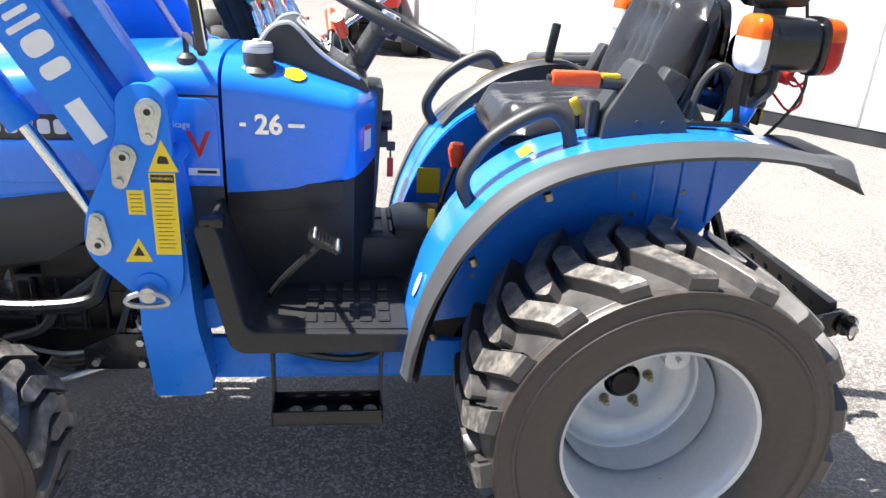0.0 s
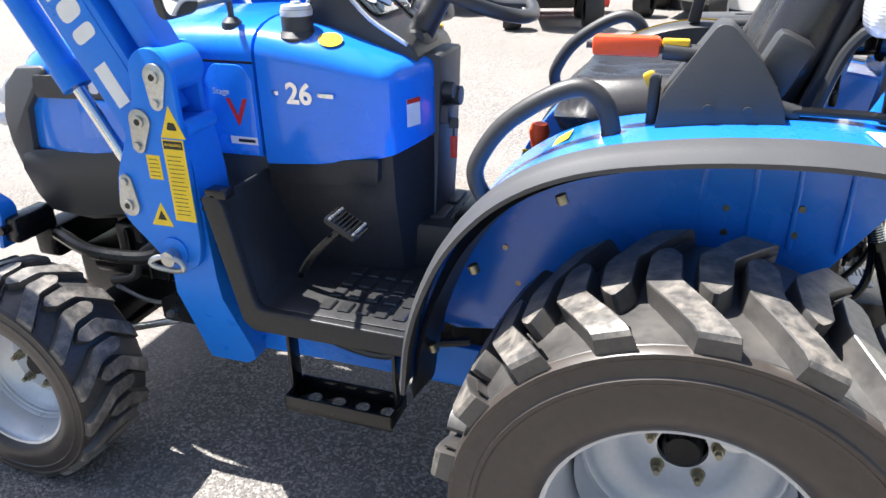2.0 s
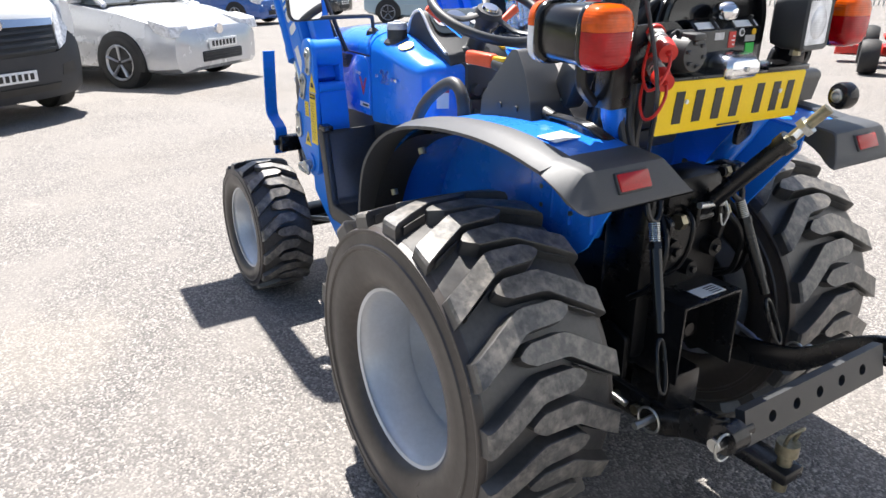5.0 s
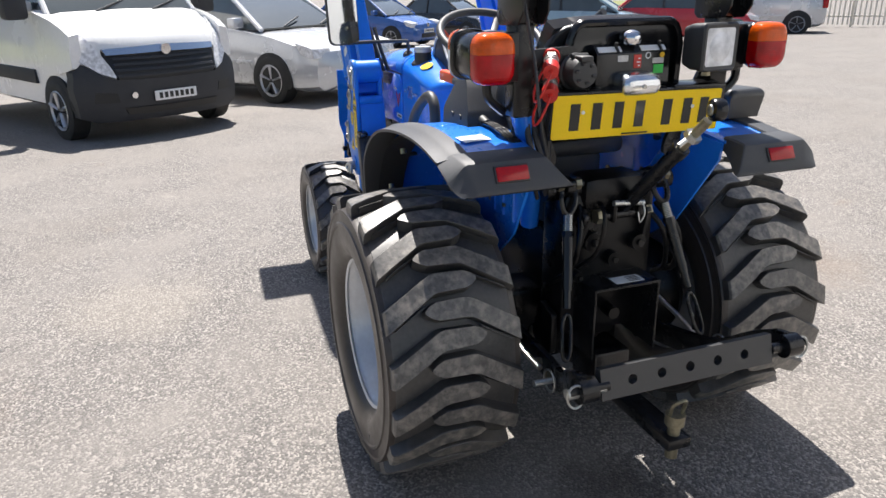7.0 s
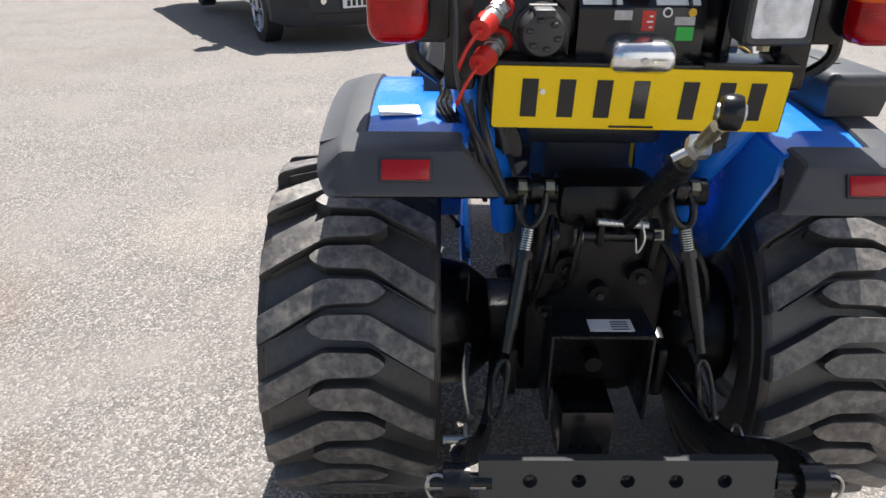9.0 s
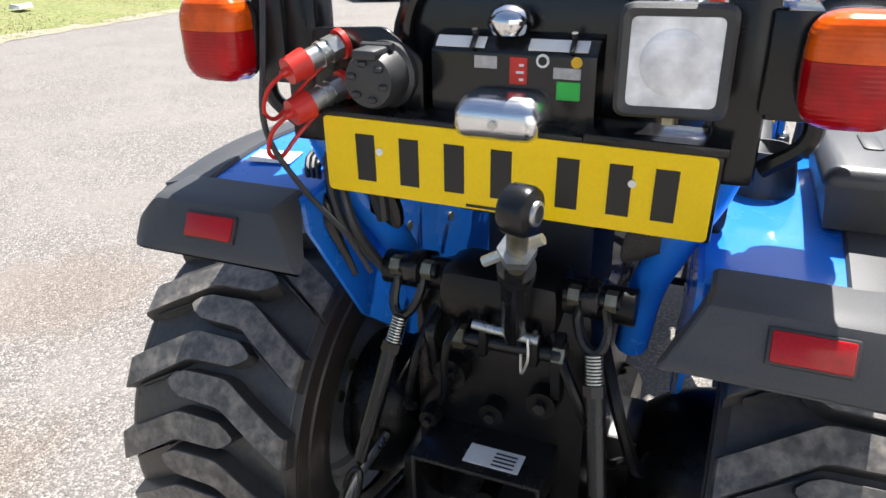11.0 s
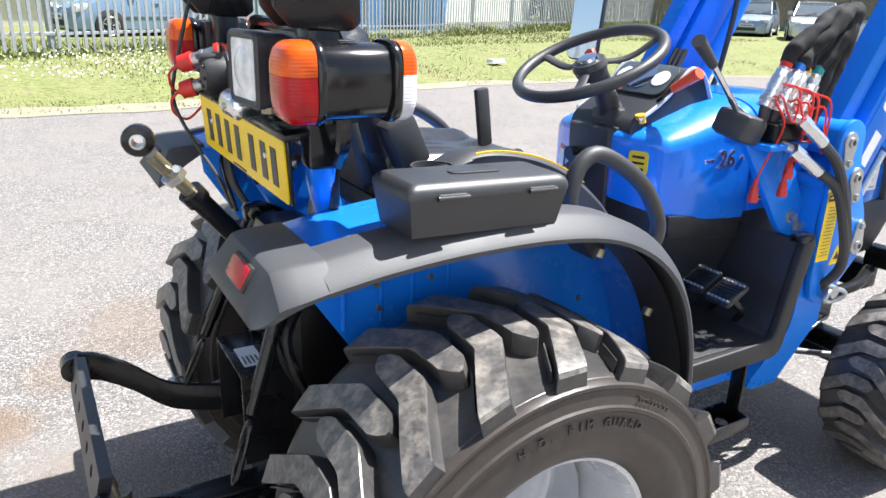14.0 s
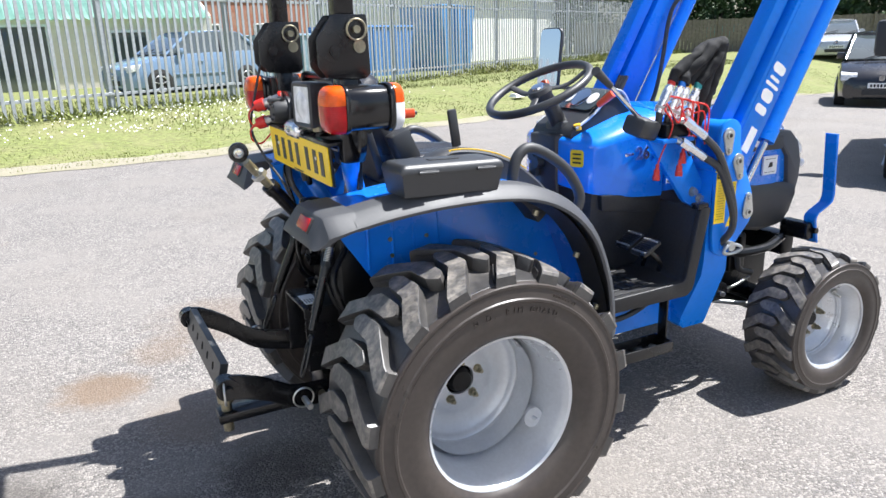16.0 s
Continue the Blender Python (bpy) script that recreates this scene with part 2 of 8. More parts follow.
def prism(outline, y0, y1, r=0.003, segments=2, axis="y"):
    """A flat outline, extruded: (x, z) along y, (y, z) along x, or (x, y) along z."""
    bm = bmesh.new()
    put = {"y": lambda a, b, c: (a, c, b), "x": lambda a, b, c: (c, a, b), "z": lambda a, b, c: (a, b, c)}[axis]
    low = [bm.verts.new(put(a, b, y0)) for a, b in outline]
    high = [bm.verts.new(put(a, b, y1)) for a, b in outline]
    bm.faces.new(low)
    bm.faces.new(high[::-1])
    for i in range(len(outline)):
        j = (i + 1) % len(outline)
        bm.faces.new((low[i], high[i], high[j], low[j]))
    bmesh.ops.recalc_face_normals(bm, faces=bm.faces)
    return bevel(bm, r, segments)


def rounded(outline, radius, steps=4):
    """The outline with its corners rounded; radius may be one number or one for each corner."""
    out, n = [], len(outline)
    for i, p in enumerate(outline):
        r = radius[i] if isinstance(radius, (list, tuple)) else radius
        p, a, b = Vector(p), Vector(outline[i - 1]), Vector(outline[(i + 1) % n])
        r = min(r, (a - p).length * 0.48, (b - p).length * 0.48)
        if r <= 1e-5:
            out.append(tuple(p))
            continue
        s, e = p + (a - p).normalized() * r, p + (b - p).normalized() * r
        for k in range(steps + 1):
            t = k / steps
            out.append(tuple(s * (1 - t) ** 2 + p * 2 * t * (1 - t) + e * t * t))
    return out


def frame_axes(d):
    d = Vector(d).normalized()
    up = Vector((0, 0, 1)) if abs(d.z) < 0.95 else Vector((1, 0, 0))
    side = d.cross(up).normalized()
    return side, side.cross(d).normalized()


def rod(p0, p1, r0, r1=None, seg=16, r=0.0):
    bm = bmesh.new()
    p0, p1 = Vector(p0), Vector(p1)
    r1 = r0 if r1 is None else r1
    a, b = frame_axes(p1 - p0)
    rings = []
    for p, rr in ((p0, r0), (p1, r1)):
        rings.append([bm.verts.new(p + (a * math.cos(2 * math.pi * k / seg) + b * math.sin(2 * math.pi * k / seg)) * rr) for k in range(seg)])
    for k in range(seg):
        j = (k + 1) % seg
        bm.faces.new((rings[0][k], rings[0][j], rings[1][j], rings[1][k]))
    bm.faces.new(rings[0][::-1])
    bm.faces.new(rings[1])
    return bevel(bm, r, 2, 40)


def smooth_path(points, steps=6):
    """A Catmull-Rom curve through the points."""
    pts = [Vector(p) for p in points]
    if len(pts) < 3:
        return pts
    ext, out = [pts[0] * 2 - pts[1], *pts, pts[-1] * 2 - pts[-2]], []
    for i in range(1, len(ext) - 2):
        a, b, c, d = ext[i - 1 : i + 3]
        for k in range(steps):
            t = k / steps
            out.append(0.5 * ((2 * b) + (c - a) * t + (2 * a - 5 * b + 4 * c - d) * t * t + (3 * b - a - 3 * c + d) * t**3))
    return out + [pts[-1]]


def tube(points, r, seg=12, steps=6, closed=False, flat=1.0):
    """A round (or, with flat, oval) tube along a smooth path."""
    path = smooth_path(points, steps) if steps > 1 else [Vector(p) for p in points]
    bm, rings, n = bmesh.new(), [], len(path)
    side = None
    for i, p in enumerate(path):
        d = (path[(i + 1) % n] - path[i - 1]) if closed else path[min(i + 1, n - 1)] - path[max(i - 1, 0)]
        d.normalize()
        if side is None:
            side, _ = frame_axes(d)
        side = (side - d * side.dot(d)).normalized()
        up = side.cross(d)
        rings.append([bm.verts.new(p + (side * math.cos(2 * math.pi * k / seg) + up * math.sin(2 * math.pi * k / seg) * flat) * r) for k in range(seg)])
    for i in range(n if closed else n - 1):
        a, b = rings[i], rings[(i + 1) % n]
        for k in range(seg):
            j = (k + 1) % seg
            bm.faces.new((a[k], a[j], b[j], b[k]))
    if not closed:
        bm.faces.new(rings[0][::-1])
        bm.faces.new(rings[-1])
    return bm


def lathe(profile, seg=64, centre=(0, 0, 0), axis="y", closed=False, caps=False):
    """Turn (radius, along) points round an axis."""
    bm, rings = bmesh.new(), []
    for rr, h in profile:
        ring = []
        for k in range(seg):
            a = 2 * math.pi * k / seg
            c, s = rr * math.cos(a), rr * math.sin(a)
            p = {"y": (c, h, s), "z": (c, s, h), "x": (h, c, s)}[axis]
            ring.append(bm.verts.new(Vector(centre) + Vector(p)))
        rings.append(ring)
    n = len(rings)
    for i in range(n if closed else n - 1):
        a, b = rings[i], rings[(i + 1) % n]
        for k in range(seg):
            j = (k + 1) % seg
            bm.faces.new((a[k], a[j], b[j], b[k]))
    if caps:
        bm.faces.new(rings[0])
        bm.faces.new(rings[-1])
    bmesh.ops.remove_doubles(bm, verts=[v for ring, (rr, h) in zip(rings, profile) if rr < 1e-5 for v in ring], dist=1e-6)
    return bm


def sweep(path, section, flip=1):
    """A closed section of (y, out) points, carried along a path of (x, z) points; out is to the path's outer side."""
    bm, rings, n = bmesh.new(), [], len(path)
    for i, (x, z) in enumerate(path):
        a, b = path[max(i - 1, 0)], path[min(i + 1, n - 1)]
        d = Vector((b[0] - a[0], b[1] - a[1])).normalized()
        nx, nz = (d.y, -d.x) if flip > 0 else (-d.y, d.x)
        rings.append([bm.verts.new((x + nx * o, y, z + nz * o)) for y, o in section])
    for i in range(n - 1):
        a, b = rings[i], rings[i + 1]
        for k in range(len(section)):
            j = (k + 1) % len(section)
            bm.faces.new((a[k], a[j], b[j], b[k]))
    bm.faces.new(rings[0][::-1])
    bm.faces.new(rings[-1])
    return bm


def mirror(bm):
    for v in bm.verts:
        v.co.y = -v.co.y
    return bm


def loft(sections):
    """Closed rings of equal length, joined, with caps."""
    bm = bmesh.new()
    rings = [[bm.verts.new(p) for p in s] for s in sections]
    for a, b in zip(rings, rings[1:]):
        for k in range(len(a)):
            j = (k + 1) % len(a)
            bm.faces.new((a[k], a[j], b[j], b[k]))
    bm.faces.new(rings[0][::-1])
    bm.faces.new(rings[-1])
    return bm


def join(*bms):
    out = bms[0]
    for b in bms[1:]:
        me = bpy.data.meshes.new("tmp")
        b.to_mesh(me)
        out.from_mesh(me)
        b.free()
        bpy.data.meshes.remove(me)
    return out


def moved(bm, m):
    bm.transform(m)
    return bm


def lettering(text, size, mat, name, parent, m, depth=0.0015, bold=0.0):
    cu = bpy.data.curves.new(name, "FONT")
    cu.body, cu.size, cu.extrude, cu.align_x, cu.align_y, cu.offset = text, size, depth, "CENTER", "CENTER", bold
    cu.resolution_u = 3
    tmp = bpy.data.objects.new("tmp", cu)
    me = bpy.data.meshes.new_from_object(tmp)
    bpy.data.objects.remove(tmp)
    me.name = name
    me.transform(m)
    me.materials.clear()
    me.materials.append(mat)
    ob = new(name, me)
    ob.parent = parent
    return ob


def face_y(x, y, z, side=1, tilt=0.0, lean=0.0):
    """A pose for flat things on a side: text reads from outside, on the left (side 1) or the right (-1)."""
    return pose(x, y, z, 90 + tilt, 0, 180 if side > 0 else 0) @ pose(0, 0, 0, 0, 0, lean)


# ---- ground ----
def drop(x):
    """The yard falls away ahead of the tractor."""
    t = min(25.0, max(1.6, x)) - 1.6
    return -0.030 * t * t / (t + 1.5)


def make_ground():
    bm = bmesh.new()
    bmesh.ops.create_grid(bm, x_segments=160, y_segments=40, size=1)
    for v in bm.verts:                      # finer in the middle, reaching far out
        v.co.x, v.co.y = (math.copysign(abs(c) ** 2.2, c) * 900 for c in (v.co.x, v.co.y))
        v.co.z = drop(v.co.x)
    ob = mesh_object("ground", bm, TARMAC)
    tagged(ob, "worn pale grey tarmac yard with loose chippings and stains", "ground", kind="structure")


make_ground()

# ---- the tractor ----
tractor = thing("tractor", "blue compact tractor with raised front loader, parked on tarmac", "tractor")
REAR_X, REAR_Z, FRONT_X, FRONT_Z = -0.265, 0.418, 1.335, 0.278


def both(make):
    for side in (1, -1):
        make(side)


def sided(bm, side):
    return bm if side > 0 else mirror(bm)


def tyre_mesh(R, half, count, rim_r, depth, shoulder):
    """A carcass with chunky bar lugs; returns (side walls, tread and lugs), centred on the wheel, outer side at +y."""
    car = R - depth
    # carcass, from the tread edge to the bead: an edge rib, a flat band, a guard ridge and a rounded flank
    ridge = [(0.025, 0.87), (0.07, 0.925), (0.13, 0.975), (0.24, 1.02), (0.36, 1.04), (0.50, 1.045), (0.63, 1.035), (0.66, 1.04), (0.685, 1.062), (0.725, 1.062), (0.745, 1.04), (0.80, 1.03), (0.90, 1.022), (0.93, 1.036), (0.965, 1.034), (0.99, 0.985), (0.995, 0.93)]
    prof = [(rim_r + (car - rim_r) * f, half * w) for f, w in ridge]
    wall = lathe([*prof, *[(r, -y) for r, y in reversed(prof)]], 96, closed=False)
    for f in [f for f in wall.faces if len(f.verts) > 4]:
        wall.faces.remove(f)
    tread = lathe([(car - 0.006, half * 0.99), (car, half * 0.93), (car + 0.003, half * 0.4), (car + 0.003, 0), (car + 0.003, -half * 0.4), (car, -half * 0.93), (car - 0.006, -half * 0.99)], 96)
    for f in [f for f in tread.faces if len(f.verts) > 4]:
        tread.faces.remove(f)
    pitch = 2 * math.pi / count
    foot = car - 0.012
    #        across (in half widths), around (in pitches), half width (in pitches), top radius
    line = [(-0.43, 0.00, 0.025, R - 0.002), (-0.36, 0.00, 0.105, R), (-0.25, 0.00, 0.170, R), (0.18, 0.00, 0.185, R), (0.27, 0.02, 0.190, R),
            (0.36, 0.085, 0.195, R - 0.001), (0.66, 0.31, 0.200, R - 0.003), (0.93, 0.51, 0.205, R - 0.006), (0.985, 0.55, 0.205, R - 0.010), (1.005, 0.565, 0.205, R - 0.018)]
    for side in (1, -1):
        for k in range(count):
            base = (k + (0.5 if side < 0 else 0)) * pitch + random.uniform(-0.006, 0.006)
            rows = []
            for v, s, w, top in line:
                row = []
                for edge, r, grow in ((-1, foot, 1.18), (-1, top - 0.0025, 1.0), (-1, top, 0.94), (1, top, 0.94), (1, top - 0.0025, 1.0), (1, foot, 1.18)):
                    a = base + (s + edge * w * grow) * pitch
                    row.append(tread.verts.new((r * math.cos(a), side * v * half, r * math.sin(a))))
                rows.append(row)
            for a, b in zip(rows, rows[1:]):
                for j in range(5):
                    tread.faces.new((a[j], a[j + 1], b[j + 1], b[j])).material_index = 1 if j == 2 else 0
            tread.faces.new(rows[0])
            tread.faces.new(rows[-1])
            # three thin fins in the groove beside the bend
            for q in range(3):
                v0, v1, s0 = 0.40 + 0.06 * q, 0.74 + 0.06 * q, 0.375 + 0.045 * q
                fin = []
                for v, ds in ((v0, 0.0), (v1, 0.25)):
                    for ss, r in ((-0.017, car - 0.005), (-0.011, R - depth * 0.45), (0.011, R - depth * 0.45), (0.017, car - 0.005)):
                        a = base + (s0 + ds + ss) * pitch
                        fin.append(tread.verts.new((r * math.cos(a), side * v * half, r * math.sin(a))))
                for j in range(3):
                    tread.faces.new((fin[j], fin[j + 1], fin[j + 5], fin[j + 4]))
                tread.faces.new(fin[:4])
                tread.faces.new(fin[4:])
    return wall, tread


def wheel(side, name, x, z, y_out, R, half, count, rim_r, depth, shoulder, dish, nuts, nut_r, label):
    """A silver dished wheel; the tyre, hub and nuts are its parts."""
    yc = y_out - half
    t = rim_r
    inner = min(t - 0.030, t * 0.80)         # the weld ring between barrel and disc
    prof = [(t - 0.004, half * 0.855), (t + 0.004, half * 0.88), (t + 0.006, half * 0.85), (t - 0.002, half * 0.77), (t - 0.010, half * 0.69), (t - 0.012, half * 0.60), (t - 0.022, half * 0.50),
            (t - 0.024, half * 0.15), (inner + 0.012, dish + 0.052), (inner + 0.007, dish + 0.046), (inner + 0.006, dish + 0.040), (inner, dish + 0.037), (inner - 0.004, dish + 0.028), (inner - 0.012, dish + 0.020),
            (t * 0.55, dish + 0.004), (t * 0.46, dish + 0.010), (t * 0.40, dish + 0.016), (t * 0.21, dish + 0.016), (t * 0.21, dish - 0.0)]
    back = [(t - 0.03, dish - 0.01), (t - 0.024, dish), (t - 0.036, half * 0.1), (t - 0.036, -half * 0.5), (t - 0.014, -half * 0.6), (t + 0.006, -half * 0.8)]
    m = Matrix.Translation((x, yc, z)) if side > 0 else Matrix.Translation((x, -yc, z)) @ Matrix.Diagonal((1, -1, 1, 1))
    rim = part(name, moved(join(lathe(prof, 72), lathe(back, 72)), m), RIM, tractor, label, sharp=40)
    wall, tread = tyre_mesh(R, half, count, rim_r, depth, shoulder)
    part("tyre", moved(wall, m), SIDEWALL, rim, "brown-black tyre side wall with a rim guard ridge", sharp=24)
    part("tread", moved(tread, m), TREAD, rim, "dusty chunky black tyre lugs", sharp=22).data.materials.append(LUG_TOP)
    part("hub", moved(join(lathe([(0.0, dish + 0.03), (t * 0.14, dish + 0.03), (t * 0.17, dish + 0.02), (t * 0.185, dish - 0.02)], 24)), m), GREASE, rim, "black axle hub")
    for k in range(nuts):
        a = 2 * math.pi * (k + 0.3) / nuts
        cx, cz = nut_r * math.cos(a), nut_r * math.sin(a)
        bm = join(rod((cx, dish + 0.010, cz), (cx, dish + 0.018, cz), 0.014, seg=16), rod((cx, dish + 0.014, cz), (cx, dish + 0.034, cz), 0.0105, seg=6, r=0.0015), rod((cx, dish + 0.02, cz), (cx, dish + 0.045, cz), 0.006, seg=10))
        part("lug_nut", moved(bm, m), BRASS, rim)
    a = 0.9
    part("valve", moved(join(rod(((t - 0.045) * math.cos(a), dish + 0.05, (t - 0.045) * math.sin(a)), ((t - 0.05) * math.cos(a), dish + 0.085, (t - 0.05) * math.sin(a)), 0.005, seg=10),
                             rod(((t - 0.035) * math.cos(a), dish + 0.045, (t - 0.035) * math.sin(a)), ((t - 0.04) * math.cos(a), dish + 0.055, (t - 0.04) * math.sin(a)), 0.012, seg=14)), m), ZINC, rim)
    return rim


def rear_wheel(side):
    rim = wheel(side, "rear_wheel", REAR_X, REAR_Z, 0.692, 0.42, 0.178, 18, 0.222, 0.040, 0.072, -0.106, 5, 0.064, "silver painted deep-dish rear wheel")
    # the round cup welded inside the dish
    cx, cz = (REAR_X - 0.075, REAR_Z + 0.125) if side > 0 else (REAR_X + 0.150, REAR_Z - 0.088)
    length = 0.10 if side > 0 else 0.012
    y0 = side * (0.43 if side > 0 else 0.578)
    part("valve_cup", join(*[rod((cx, y0, cz), (cx, y0 + side * length, cz), 0.030, seg=24, r=0.003)], rod((cx, y0, cz), (cx, y0 + side * (length + 0.02), cz), 0.006, seg=10)), RIM, rim, "silver round valve cup")
    if side < 0:
        for word, rr, a0, size in (("H.D. RIM GUARD", 0.308, 84, 0.022), ("TUBELESS", 0.352, 60, 0.013)):
            for k, ch in enumerate(word):
                if ch == " ":
                    continue
                a = radians(a0 - (k - len(word) / 2) * size / rr * 57.3 * 0.86 + 0)
                m = Matrix.Translation((REAR_X + rr * math.cos(a), -0.7005, REAR_Z + rr * math.sin(a))) @ pose(0, 0, 0, 90, 0, 0) @ pose(0, 0, 0, 0, 0, math.degrees(a) - 90)
                lettering(ch, size, SIDEWALL, "moulded_letter", rim, m, 0.0015)


both(rear_wheel)
both(lambda side: wheel(side, "front_wheel", FRONT_X, FRONT_Z, 0.546, 0.283, 0.108, 16, 0.172, 0.024, 0.05, -0.03, 5, 0.055, "silver painted front wheel"))

# ---- chassis and driveline ----
gearbox = part("gearbox", box(-0.42, 0.30, -0.12, 0.12, 0.34, 0.70, 0.03), GREASE, tractor, "black greasy gearbox")
part("rear_casting", box(-0.52, -0.38, -0.15, 0.15, 0.42, 0.86, 0.03), GREASE, gearbox)
part("rear_axle", rod((-0.265, -0.36, 0.418), (-0.265, 0.36, 0.418), 0.055, seg=20), GREASE, gearbox, "black rear axle tube")
both(lambda side: part("final_drive", sided(lathe([(0.0, 0.20), (0.11, 0.21), (0.15, 0.26), (0.165, 0.34), (0.15, 0.365), (0.0, 0.37)], 40, (REAR_X, 0, REAR_Z)), side), GREASE, gearbox, "black final drive housing"))
part("sump", box(-0.36, 0.12, -0.17, 0.17, 0.255, 0.40, 0.04), GREASE, gearbox)
part("axle_housing", box(-0.34, -0.19, -0.22, 0.22, 0.33, 0.51, 0.02), GREASE, gearbox)
part("clutch_housing", box(0.25, 0.75, -0.10, 0.10, 0.32, 0.56, 0.03), GREASE, gearbox)
part("engine", join(box(0.70, 1.25, -0.15, 0.15, 0.42, 0.84, 0.02), rod((0.85, 0.12, 0.6), (0.85, 0.21, 0.6), 0.06, seg=20), box(0.95, 1.15, 0.12, 0.2, 0.55, 0.68, 0.01), box(0.78, 1.1, -0.2, -0.12, 0.55, 0.7, 0.01),
                    rod((1.05, 0.17, 0.47), (1.3, 0.17, 0.47), 0.03, seg=14)), GREASE, tractor, "black engine block in shade")
axle = part("front_axle", box(1.28, 1.39, -0.30, 0.30, 0.24, 0.33, 0.02), GREASE, tractor, "black cast front axle")
both(lambda side: part("axle_knuckle", sided(box(1.27, 1.40, 0.27, 0.36, 0.20, 0.42, 0.025), side), GREASE, axle))
part("axle_carrier", box(1.0, 1.48, -0.09, 0.09, 0.30, 0.46, 0.02), GREASE, axle)
part("axle_shaft", rod((1.335, -0.42, 0.278), (1.335, 0.42, 0.278), 0.05, seg=18), GREASE, axle)
part("track_rod", rod((1.22, -0.3, 0.30), (1.22, 0.3, 0.30), 0.016, seg=12), GREASE, axle)
part("front_crossmember", box(1.42, 1.50, -0.2, 0.2, 0.47, 0.56, 0.01), GREASE, axle)
both(lambda side: part("engine_guard_bar", sided(tube([(0.93, 0.20, 0.78), (0.98, 0.27, 0.62), (1.02, 0.29, 0.57), (1.20, 0.29, 0.56), (1.36, 0.24, 0.57)], 0.018, 10), side), GREASE, tractor, "bent black steel bar"))
both(lambda side: part("loader_side_rail", sided(prism(rounded([(0.86, 0.34), (0.86, 0.46), (0.10, 0.44), (-0.05, 0.36), (-0.05, 0.33), (0.12, 0.335)], 0.02), 0.235, 0.26, 0.004), side), BLUE_ARM, tractor, "blue flat steel loader subframe rail"))
both(lambda side: part("hydraulic_hose", sided(tube([(0.62, 0.30, 0.47), (0.50, 0.32, 0.44), (0.38, 0.33, 0.435), (0.30, 0.30, 0.46), (0.2, 0.27, 0.47)], 0.010, 8), side), BLACK, tractor))

# ---- rear fenders ----
ARCH = [(0.282, 0.475), (0.262, 0.60), (0.225, 0.715), (0.165, 0.83), (0.075, 0.925), (-0.045, 0.985), (-0.19, 1.008), (-0.36, 1.010), (-0.50, 1.000), (-0.605, 0.985)]
ARCH = [(p.x, p.y) for p in smooth_path([(x, z, 0) for x, z in ARCH], 5)]


def draw_in(bm):
    """The inner edge of the fender runs outwards towards the rear."""
    for v in bm.verts:
        if v.co.y < 0.27 and v.co.x < 0:
            v.co.y -= 0.085 * v.co.x
    return bm


